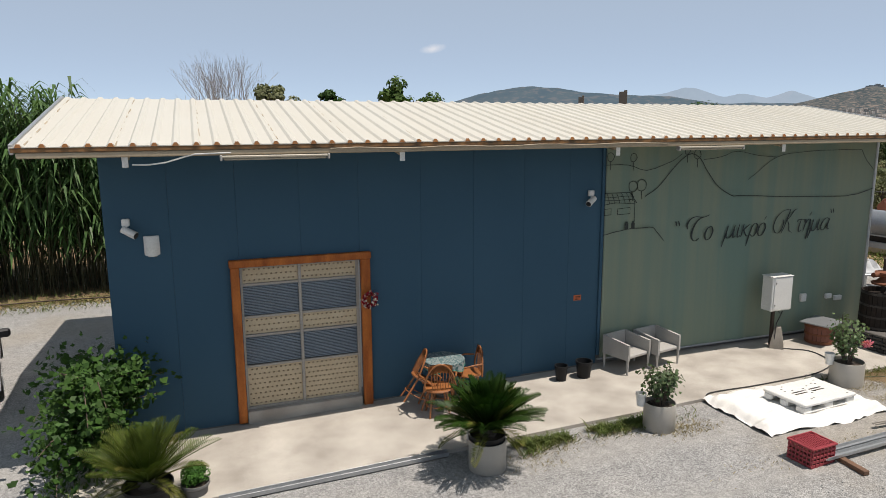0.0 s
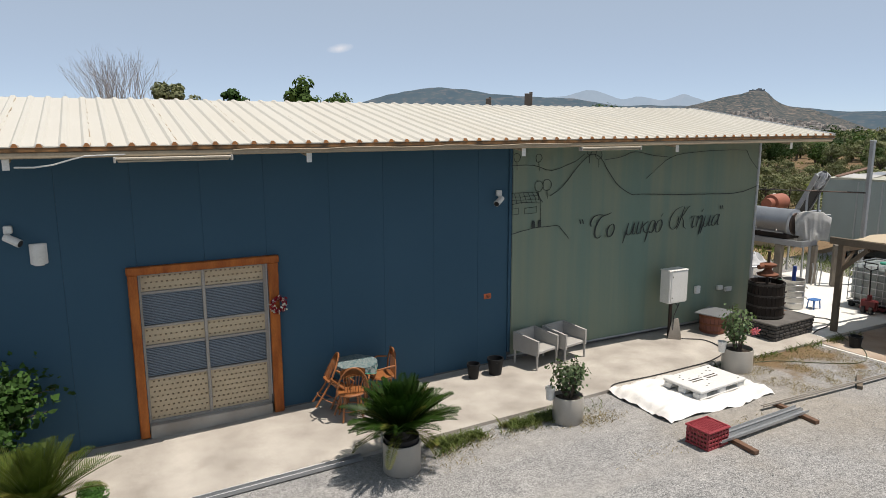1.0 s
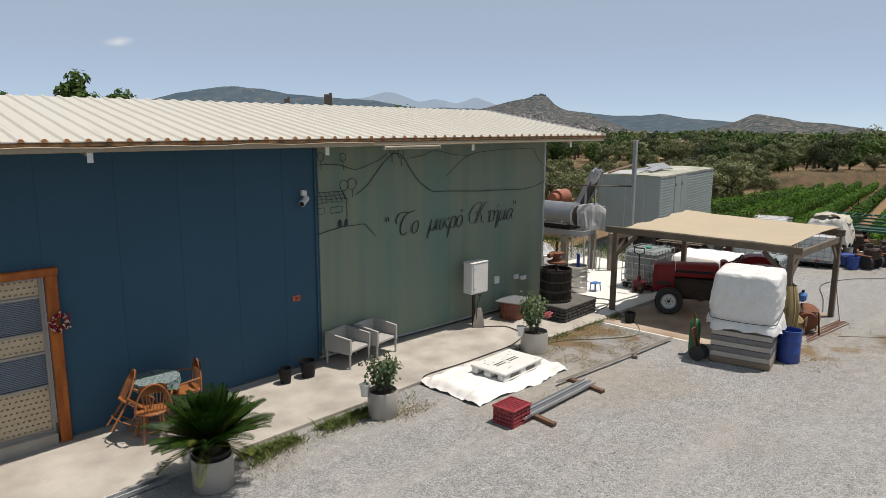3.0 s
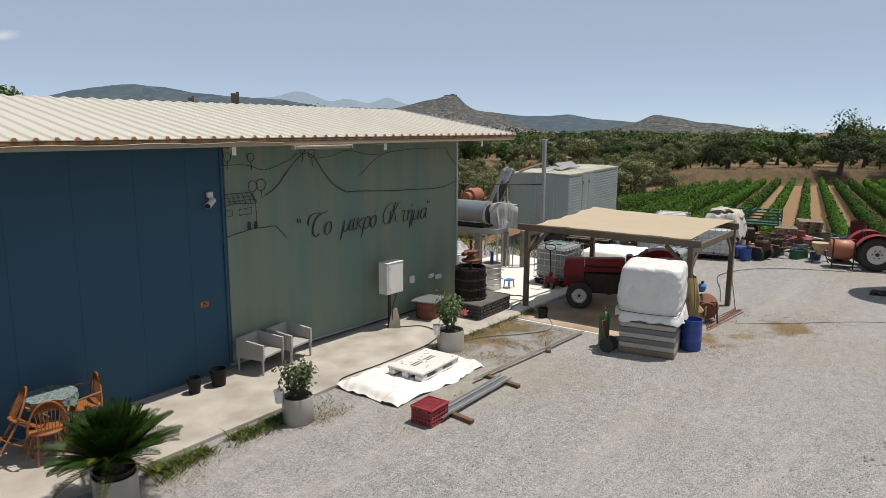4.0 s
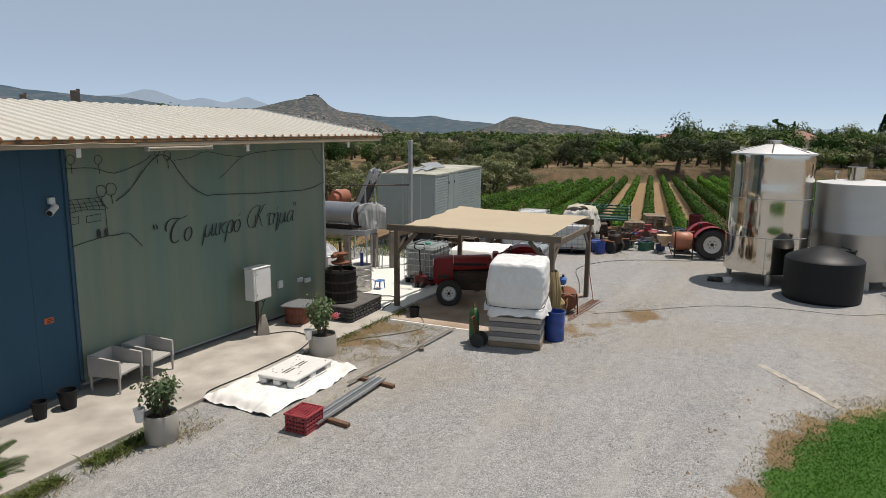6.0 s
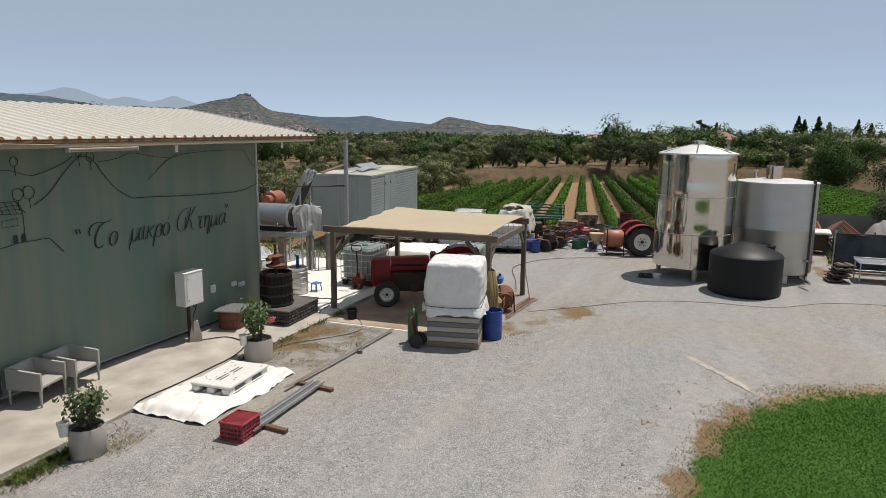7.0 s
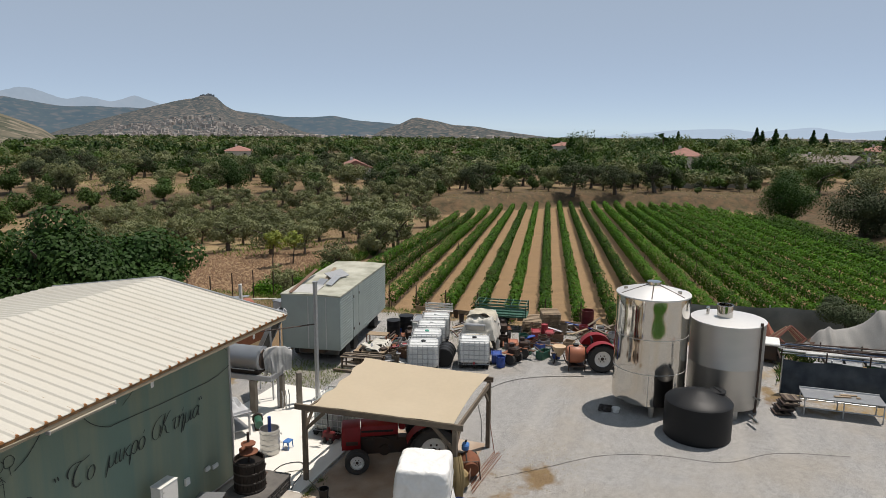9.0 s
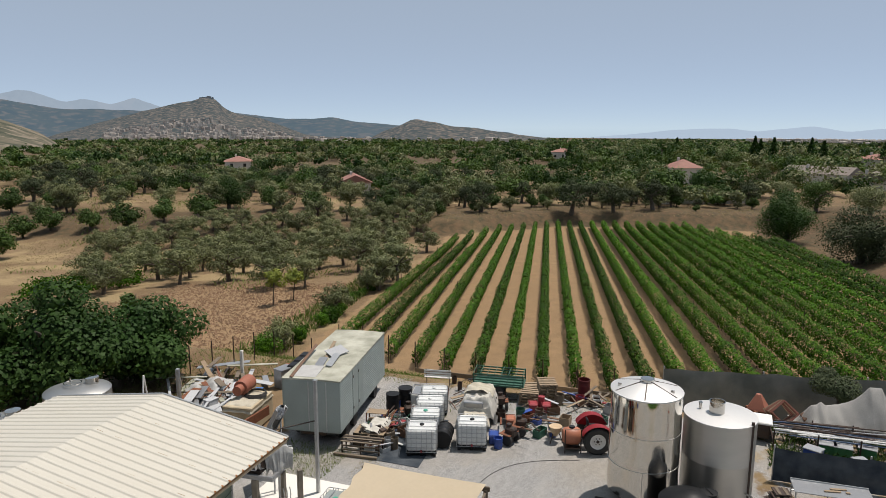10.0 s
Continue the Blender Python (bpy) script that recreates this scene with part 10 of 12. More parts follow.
def vineyard():
    r = np.random.default_rng(60)
    for k in range(-17, 8):
        foot = ROW_FOOT + ROW_SIDE * ROW_GAP * k
        s0 = (34.6 + 0.15 * r.random() - foot.x) / ROW_WAY.x
        if k > 3:
            s0 += (k - 3) * 0.6
        s1 = s0
        while foot.x + ROW_WAY.x * s1 < float(field_end(foot.y + ROW_WAY.y * s1)) - 1.0 and s1 < 90:
            s1 += 0.5
        if k < -12:
            s1 -= (-12 - k) * 3.0
        if k > 4:
            s1 -= (k - 4) * 2.0
        root = thing("vine_row", "trellised row of leafy grape vines on brown soil", "vine row", (0, 0, 0), 0, "vineyard rows")
        lush = min(max((-k - 2) / 5, 0), 1)              # the far side of the field is thicker
        n0, n1 = int(26 * 250 * (1 + 0.25 * lush)), int(max(s1 - s0 - 26, 1) * 130 * (1 + 0.3 * lush))
        s = np.concatenate([s0 + r.random(n0) * 26, s0 + 26 + r.random(n1) * max(s1 - s0 - 26, 0.1)])
        plant = 0.88 + 0.08 * lush + 0.22 * np.sin(s * 5.2 + k * 2.0) + 0.4 * np.array([noise.noise((a * 0.7, k * 3.1, 0)) for a in s])
        keep = r.random(len(s)) < np.clip(plant, 0.3, 1)
        s, plant = s[keep], plant[keep]
        a = r.random(len(s)) * 2 * math.pi
        rad = 0.35 + 0.65 * np.sqrt(r.random(len(s)))
        wob = np.array([noise.noise((q * 0.9, k * 1.7, 5)) + 0.7 * noise.noise((q * 2.4, k * 2.3, 8)) for q in s])
        across = np.cos(a) * rad * (0.355 + 0.035 * lush + 0.15 * wob)
        up = 0.8 + 0.1 * lush + 0.12 * wob + np.sin(a) * rad * (0.56 + 0.1 * lush + 0.16 * wob)
        x = foot.x + ROW_WAY.x * s + ROW_SIDE.x * across
        y = foot.y + ROW_WAY.y * s + ROW_SIDE.y * across
        z = ground_z(x, y) + up
        out = np.stack([ROW_SIDE.x * np.cos(a), ROW_SIDE.y * np.cos(a), np.sin(a) + 0.5], 1)
        size = np.where(s < s0 + 26, 0.15, 0.215) * (0.7 + 0.6 * r.random(len(s)))
        part("foliage", leaf_mesh("foliage", quads(np.column_stack([x, y, z]), size, out, seed=200 + k), M["vine"]), M["vine"], root)
        g = Geo()
        q = s0 + 0.3
        while q < min(s1, s0 + 45):
            px, py = foot.x + ROW_WAY.x * q, foot.y + ROW_WAY.y * q
            pz = float(ground_z(px, py))
            g.tube([(px, py, pz - 0.05), (px + 0.05 * math.sin(q * 7), py + 0.04 * math.cos(q * 5), pz + 0.75)], [0.04, 0.03], 4, False)
            q += 1.2
        tagged(part("trunk_line", g, M["vine_wood"], root, "gnarled vine stems"), kind="stuff")
        for q in (s0 - 0.3, s0 + 18, s0 + 38):
            px, py = foot.x + ROW_WAY.x * q, foot.y + ROW_WAY.y * q
            pz = float(ground_z(px, py))
            part("stake", Geo().cyl((px, py, pz - 0.05), (px, py, pz + 1.75), 0.03, 0.03, 6), M["iron"], root)


vineyard()


def tree_parts(root, height, crown_r, n, size, leaf, seed, trunk_r=0.16, lean=0.3, squash=(1, 1, 0.8), lumps=14, lump=0.45, branch=5, crown_at=0.66, bark="bark", low=0.2, stretch=1.0):
    rr = random.Random(seed)
    t = Geo()
    top = Vector((rr.uniform(-lean, lean), rr.uniform(-lean, lean), height * 0.42))
    t.tube([(0, 0, -0.15), (top.x * 0.3, top.y * 0.5, height * 0.2), top], [trunk_r * 1.25, trunk_r, trunk_r * 0.75], 8)
    part("trunk", t, M[bark], root)
    for k in range(branch):
        a = 2 * math.pi * (k + rr.random() * 0.6) / branch
        end = Vector((top.x + crown_r * 0.62 * math.cos(a), top.y + crown_r * 0.62 * math.sin(a), height * crown_at + crown_r * squash[2] * rr.uniform(-0.25, 0.5)))
        mid = top.lerp(end, 0.5) + Vector((rr.gauss(0, 0.15), rr.gauss(0, 0.15), 0.1))
        part("limb", Geo().tube([top, mid, end], [trunk_r * 0.6, trunk_r * 0.4, trunk_r * 0.12], 6), M[bark], root)
    p, nrm = leaf_cloud(n, crown_r, (top.x * 0.8, top.y * 0.8, height * crown_at), squash, seed, 0.45, lumps, lump)
    nrm = nrm + np.array([0, 0, 0.35])
    keep = p[:, 2] > height * low
    p, nrm = p[keep], nrm[keep]
    part("crown", leaf_mesh("crown", quads(p, size * (0.7 + 0.6 * np.random.default_rng(seed).random(len(p))), nrm, stretch, seed), M[leaf]), M[leaf], root)
    return root


OLIVE = []
for k, (h, cr, n, s) in enumerate(((3.6, 2.2, 2500, 0.15), (4.2, 2.6, 3000, 0.155), (3.2, 2.0, 2200, 0.145), (3.9, 2.4, 2600, 0.155))):
    o = thing("olive_tree", "grey-green olive tree with an open rounded crown", "olive tree", (0, 0, 0), 0, "olive trees in the grove")
    tree_parts(o, h, cr, n, s, "olive", 70 + k, 0.14 + 0.02 * k, 0.4, (1, 1, 0.74), 22, 0.30, 6, 0.6, low=0.18, stretch=1.7)
    OLIVE.append(o)
BUSH = thing("olive_tree", "dense dark green young tree in the grove", "tree", (0, 0, 0), 0, "dark trees on the terraces")
tree_parts(BUSH, 3.4, 2.1, 2300, 0.22, "mid_leaf", 81, 0.14, 0.2, (1, 1, 0.78), 20, 0.4, 4, 0.52, low=0.06, stretch=1.3)

GREEN = thing("shrub", "low bright green shrub beside the vines", "shrub", (0, 0, 0), 0, "green shrubs beside the vines")
tree_parts(GREEN, 1.5, 1.2, 1900, 0.13, "vine", 83, 0.06, 0.2, (1, 1, 0.7), 14, 0.45, 4, 0.5, low=0.03)

OLD = []
for k, (h, cr) in enumerate(((4.6, 2.5), (4.2, 2.3))):
    o = thing("olive_tree", "old dark olive tree with a thick trunk on dry ground", "olive tree", (0, 0, 0), 0, "old olive trees on the banks")
    tree_parts(o, h, cr, 2900, 0.15, "olive_dark", 90 + k, 0.24, 0.4, (1, 1, 0.76), 20, 0.34, 6, 0.58, low=0.2, stretch=1.5)
    OLD.append(o)

used = set()


def plant(proto, x, y, scale, turn):
    m = pose(x, y, float(ground_z(x, y)), 0, 0, turn) @ Matrix.Diagonal((scale, scale, scale, 1))
    if id(proto) not in used:
        used.add(id(proto))
        proto.matrix_basis = m
        return proto
    c = copy_thing(proto, pose(x, y, float(ground_z(x, y)), 0, 0, turn))
    c.scale = (scale,) * 3
    return c


rr = random.Random(15)
spots = []


def row_across(x, y):
    return (x - ROW_FOOT.x) * ROW_SIDE.x + (y - ROW_FOOT.y) * ROW_SIDE.y


for x, y in ((59.6, 52.5), (68.9, 57.0), (61.5, 47.4), (54.0, 57.5), (67.4, 34.5), (84.6, 38.0), (72.4, 39.0), (72.4, 47.6), (78.7, 47.3)):
    spots.append((x, y, rr.uniform(0.95, 1.15)))
gx = 58.0
while gx < 104:
    gy = 30.0
    while gy < 84:
        x, y = gx + rr.uniform(-1.3, 1.3), gy + rr.uniform(-1.3, 1.3)
        if row_across(x, y) > 18.5 and y < x + 6 and y < 148 - 0.78 * x and all((x - a) ** 2 + (y - b) ** 2 > 12 for a, b, _ in spots):
            spots.append((x, y, rr.uniform(0.75, 1.1)))
        gy += 4.9
    gx += 5.0
for x, y, s in spots:
    plant(OLIVE[rr.randrange(4)], x, y, s, rr.uniform(0, 360))
# dark young trees in a row on the brown terrace, olives on the next one
for x, y in ((82.1, 103.8), (86.6, 102.8), (88.5, 95.9), (90.1, 89.5), (95.3, 86.3), (78.5, 108.0), (73.0, 99.5), (67.0, 90.0), (98.5, 80.5)):
    plant(BUSH, x, y, rr.uniform(1.15, 1.45), rr.uniform(0, 360))
for x, y in ((94.9, 122.3), (97.6, 109.6), (101.5, 102.5), (105.5, 94.0), (103.3, 82.5), (103.9, 67.8), (107.9, 63.3), (114.9, 60.1), (111.3, 50.3), (99.5, 116), (118, 52), (109, 73)):
    plant(OLIVE[rr.randrange(4)] if rr.random() < 0.65 else BUSH, x, y, rr.uniform(1.2, 1.6), rr.uniform(0, 360))
taken = []
for k in range(900):
    x, y = rr.uniform(62, 170), rr.uniform(36, 190)
    d = math.hypot(x, y)
    if (x < 106 + 0.1 * y and (y < 108 or x < 62)) or row_across(x, y) < 20 or y / x > 1.25 or noise.noise((x * 0.04, y * 0.04, 9)) < -0.2 or any((x - a) ** 2 + (y - b) ** 2 < 24 for a, b in taken):
        continue
    if len(taken) > 150:
        break
    taken.append((x, y))
    plant(rr.choice((BUSH, OLD[0], OLD[1], OLIVE[0], OLIVE[3])), x, y, rr.uniform(0.9, 1.5), rr.uniform(0, 360))
# bank at the end of the vineyard
for x, y, s in ((111.2, 33.4, 1.55), (117.0, 19.0, 1.75), (119.5, 12.2, 1.45), (123.5, 5.9, 1.6), (121, 31, 0.5), (116, 43.8, 0.6), (122.5, 26.5, 0.4), (137, -2.0, 0.9), (141, -4, 0.7)):
    plant(OLD[rr.randrange(2)] if s > 0.7 else BUSH, x, y, s * (0.85 if s > 0.7 else 1), rr.uniform(0, 360))
for k in range(70):
    y = rr.uniform(-12, 48)
    x = float(field_end(y)) + rr.uniform(8, 34)
    plant(rr.choice((BUSH, OLIVE[1], OLIVE[2], OLD[1])), x, y, rr.uniform(0.35, 0.85) if x < field_end(y) + 14 else rr.uniform(0.6, 1.15), rr.uniform(0, 360))
for at, h, cr, n, leaf, lab, nm in (((108.5, -13.5), 8.2, 5.2, 8000, "dark_leaf", "broad dark green tree at the vineyard corner", "broadleaf_tree"),
                                    ((90.5, -19.0), 7.6, 5.3, 8000, "olive_dark", "old spreading olive tree on the bank", "olive_tree"),
                                    ((93.0, -27.0), 5.5, 3.6, 3600, "olive", "olive tree beside the lane", "olive_tree"),
                                    ((108.0, 82.2), 7.6, 4.9, 6000, "dark_leaf", "large dark domed tree on the terrace", "broadleaf_tree"),
                                    ((129.0, -20.0), 6.2, 4.0, 3400, "mid_leaf", "bushy tree on the slope below the bungalow", "broadleaf_tree"),
                                    ((127.0, -27.5), 5.4, 3.6, 3000, "olive", "wide olive tree on the slope below the lane", "olive_tree"),
                                    ((147.5, -2.4), 7.8, 3.6, 3800, "dark_leaf", "dark leafy tree behind the garden wall", "broadleaf_tree"),
                                    ((156.0, -13.5), 7.4, 3.8, 3600, "mid_leaf", "green tree behind the garden wall", "broadleaf_tree"),
                                    ((166.0, -21.0), 7.6, 4.2, 3600, "mid_leaf", "leafy green tree beside the bungalow", "broadleaf_tree"),
                                    ((176.0, 9.0), 8.6, 4.4, 3600, "dark_leaf", "tall dark tree beside the red-roofed house", "broadleaf_tree"),
                                    ((150.0, -7.6), 7.0, 3.6, 3200, "dark_leaf", "dark round tree behind the garden wall", "broadleaf_tree"),
                                    ((146.0, -17.0), 5.2, 2.8, 2400, "olive", "thin olive tree in front of the bungalow", "broadleaf_tree"),
                                    ((139.0, -29.5), 4.6, 2.8, 2200, "mid_leaf", "low green tree in front of the bungalow", "broadleaf_tree"),
                                    ((32.2, -5.9), 3.3, 1.25, 7500, "olive_dark", "young olive bush by the windbreak", "olive_tree"),
                                    ((22.0, 27.3), 5.4, 4.2, 20000, "dark_leaf", "large dark fig tree behind the shed", "fig_tree"),
                                    ((25.0, 24.4), 4.6, 3.1, 13000, "dark_leaf", "dark leafy fig tree behind the junk", "fig_tree"),
                                    ((17.6, 31.0), 5.4, 4.2, 12000, "dark_leaf", "large dark tree behind the steel tanks", "fig_tree"),
                                    ((9.95, 35.0), 8.4, 1.45, 900, "mid_leaf", "leafy green tree beyond the shed roof", "broadleaf_tree"),
                                    ((11.7, 34.4), 7.9, 1.0, 420, "mid_leaf", "leafy green tree beyond the ridge", "broadleaf_tree"),
                                    ((3.75, 36.0), 9.0, 1.0, 1100, "olive", "olive tree beyond the shed roof", "olive_tree"),
                                    ((5.2, 37.0), 7.9, 0.8, 500, "olive", "olive tree beyond the shed roof", "olive_tree"),
                                    ((6.74, 35.8), 8.2, 0.8, 800, "dark_leaf", "small dark tree beyond the shed", "broadleaf_tree"),
                                    ((-2.2, 33.5), 7.0, 1.2, 900, "olive", "thin olive tree behind the reeds", "olive_tree"),
                                    ((-0.6, 36.5), 6.7, 1.2, 800, "olive", "thin olive tree behind the shed", "olive_tree"),
                                    ((-8.6, 26.0), 7.6, 2.2, 3000, "mid_leaf", "bushy tree rising over the reeds", "broadleaf_tree"),
                                    ((49.2, 33.5), 4.2, 1.25, 1100, "yellow_leaf", "small yellow-green fruit tree", "fruit_tree"),
                                    ((51.6, 33.0), 4.0, 1.0, 800, "yellow_leaf", "small yellow-green fruit tree in the strip", "fruit_tree"),
                                    ((36.5, 37.0), 3.2, 1.2, 1100, "mid_leaf", "young green tree at the field edge", "fruit_tree")):
    o = thing(nm, lab, "tree", on_ground(*at), rr.uniform(0, 360))
    broad = cr > 2.5
    far_tree = broad and at[0] > 40
    tree_parts(o, h, cr, n * 2 if far_tree else n, 0.21 if broad else 0.09 if leaf == "olive_dark" else 0.26 if cr > 1.4 else 0.2, leaf, int(at[0] * 7 + 400), 0.12 + 0.05 * cr if leaf != "yellow_leaf" else 0.05, 0.3, (1, 1, 0.72 if broad else 0.75), 26 if cr > 2 else 10, 0.4, 6 if cr > 2 else 4, 0.46 if broad else 0.55 if leaf == "yellow_leaf" else 0.68, low=0.03 if broad or leaf in ("yellow_leaf", "olive_dark") else 0.2)
for x, y, sc in ((58.5, 25.9, 1.2), (56.0, 26.6, 0.95), (61.5, 27.6, 1.0)):
    plant(OLIVE[0], x, y, sc, rr.uniform(0, 360))
patch_r = np.random.default_rng(66)
for k in range(5):
    o = thing("vine_row", "short row of bright green vines below the olive grove", "vine row", (0, 0, 0), 0, "young vine rows")
    t = patch_r.random(900)
    x, y = 49 + 10 * t + 1.6 * k, 63.5 - 6.2 * t + 1.5 * k
    c = np.column_stack([x + patch_r.normal(size=900) * 0.3, y + patch_r.normal(size=900) * 0.3, ground_z(x, y) + 0.25 + 0.75 * patch_r.random(900)])
    part("foliage", leaf_mesh("foliage", quads(c, 0.26, seed=70 + k), M["vine"]), M["vine"], o)
# bushes along the strip left of the vines
for k in range(52):
    t = rr.random()
    x = 34 + 66 * t
    y = 22.8 + 8.8 * t ** 0.8 + rr.uniform(-0.8, 1.4) + 3.2 * smooth01(60, 95, x) * rr.random()
    if row_across(x, y) < 15.3:
        continue
    if x < 58:
        plant(GREEN if rr.random() < 0.8 else OLIVE[2], x, y, rr.uniform(0.5, 1.0) if x < 48 else rr.uniform(0.4, 0.6), rr.uniform(0, 360))
    else:
        plant(BUSH if rr.random() < 0.45 else OLIVE[2], x, y, rr.uniform(0.6, 1.0), rr.uniform(0, 360))
strip = np.column_stack([r.uniform(34, 62, 5000), r.uniform(21, 32, 5000)])
strip = strip[(np.abs((strip[:, 0] - ROW_FOOT.x) * ROW_SIDE.x + (strip[:, 1] - ROW_FOOT.y) * ROW_SIDE.y - 17.2) < 1.6)]
grass("field_edge_grass", "tall green weeds on the bank beside the vines", strip, 0.5, 0.05, 0.6, "weed", 50, "weeds")


def bare_tree():
    root = thing("bare_tree", "leafless grey tree rising behind the shed", "tree", on_ground(2.05, 38.3))
    rr = random.Random(6)
    g = Geo()

    def grow(p, d, ln, rad, depth):
        q = p + d * ln
        bend = p.lerp(q, 0.5) + Vector((rr.gauss(0, 0.05), rr.gauss(0, 0.05), 0)) * ln
        g.tube([p, bend, q], [rad, rad * 0.85, rad * 0.65], 5 if depth > 1 else 3, False)
        if depth == 0:
            return
        for k in range(3 if depth > 3 else 2):
            nd = (d + Vector((rr.gauss(0, 0.25), rr.gauss(0, 0.25), rr.uniform(0.0, 0.2)))).normalized()
            grow(q, nd, ln * rr.uniform(0.62, 0.82), rad * 0.62, depth - 1)
    for a in range(4):
        grow(Vector((0, 0, 0.0)), Vector((0.1 * math.cos(a * 1.6), 0.1 * math.sin(a * 1.6), 1)).normalized(), 2.35, 0.05, 6)
    part("crown", g, M["bare_branch"], root)


bare_tree()


def reeds():
    root = thing("reed_thicket", "tall dense thicket of green giant reeds", "reeds", (0, 0, 0), kind="stuff")
    rr = random.Random(17)
    st = Geo()
    q = []
    for k in range(980):
        x, y = rr.uniform(-11.5, -0.4), 21.4 + abs(rr.gauss(0, 1.9))
        z = float(ground_z(x, y))
        h = rr.uniform(3.2, 5.9) * (1.0 if x < -3 else 0.86)
        lx, ly = rr.gauss(0, 0.4), rr.gauss(-0.35, 0.35)
        st.tube([(x, y, z), (x + lx * 0.4, y + ly * 0.4, z + h * 0.6), (x + lx, y + ly, z + h)], [0.014, 0.011, 0.004], 3, False)
        for j in range(24):
            t = 0.32 + 0.67 * (j / 23) ** 0.85
            bx, by, bz = x + lx * t * t, y + ly * t * t, z + h * t
            a = rr.random() * 2 * math.pi
            ln = rr.uniform(0.5, 0.9)
            dx, dy = math.cos(a), math.sin(a)
            w = rr.uniform(0.028, 0.046)
            sx, sy = -dy * w, dx * w
            m = (bx + dx * ln * 0.42, by + dy * ln * 0.42, bz + ln * rr.uniform(0.15, 0.34))
            e = (bx + dx * ln * 0.9, by + dy * ln * 0.9, bz - ln * rr.uniform(0.1, 0.65))
            q += [(bx, by, bz), (m[0] + sx, m[1] + sy, m[2]), (m[0], m[1], m[2] + 0.004), (m[0] - sx, m[1] - sy, m[2])]
            q += [(m[0] + sx, m[1] + sy, m[2]), (e[0], e[1], e[2]), (m[0] - sx, m[1] - sy, m[2]), (m[0], m[1], m[2] + 0.003)]
    part("stems", st, M["reed_stem"], root)
    part("leaves", leaf_mesh("leaves", np.array(q), M["reed"]), M["reed"], root)
    for x in (-8.2, -5.0, -2.2):
        solid("fence_post", Geo().cyl((x, 20.6, -0.2), (x, 20.6, 1.7), 0.04, 0.04, 8), M["iron"], "dark fence post in front of the reeds", "post", "posts before the reeds")
    hose("black_pipe", [(-9, 20.5, -0.12), (-6, 20.35, -0.12), (-4, 20.5, -0.12), (-1.5, 20.2, -0.1), (0, 20.1, -0.1)], 0.02, "iron", "brown pipe lying along the verge")


reeds()
q = np.random.default_rng(31)
lit = np.column_stack([q.uniform(-10, 0.5, 5200), 20.9 - np.abs(q.normal(size=5200)) * 0.45])
grass("leaf_litter", "brown fallen leaves along the reeds", lit, 0.05, 0.02, 1.8, "dry_grass", 32, "litter")


HOMES = ((345, 60.5), (192, -30.5), (360, -40), (268, -59.5), (146, 75), (212, 156))


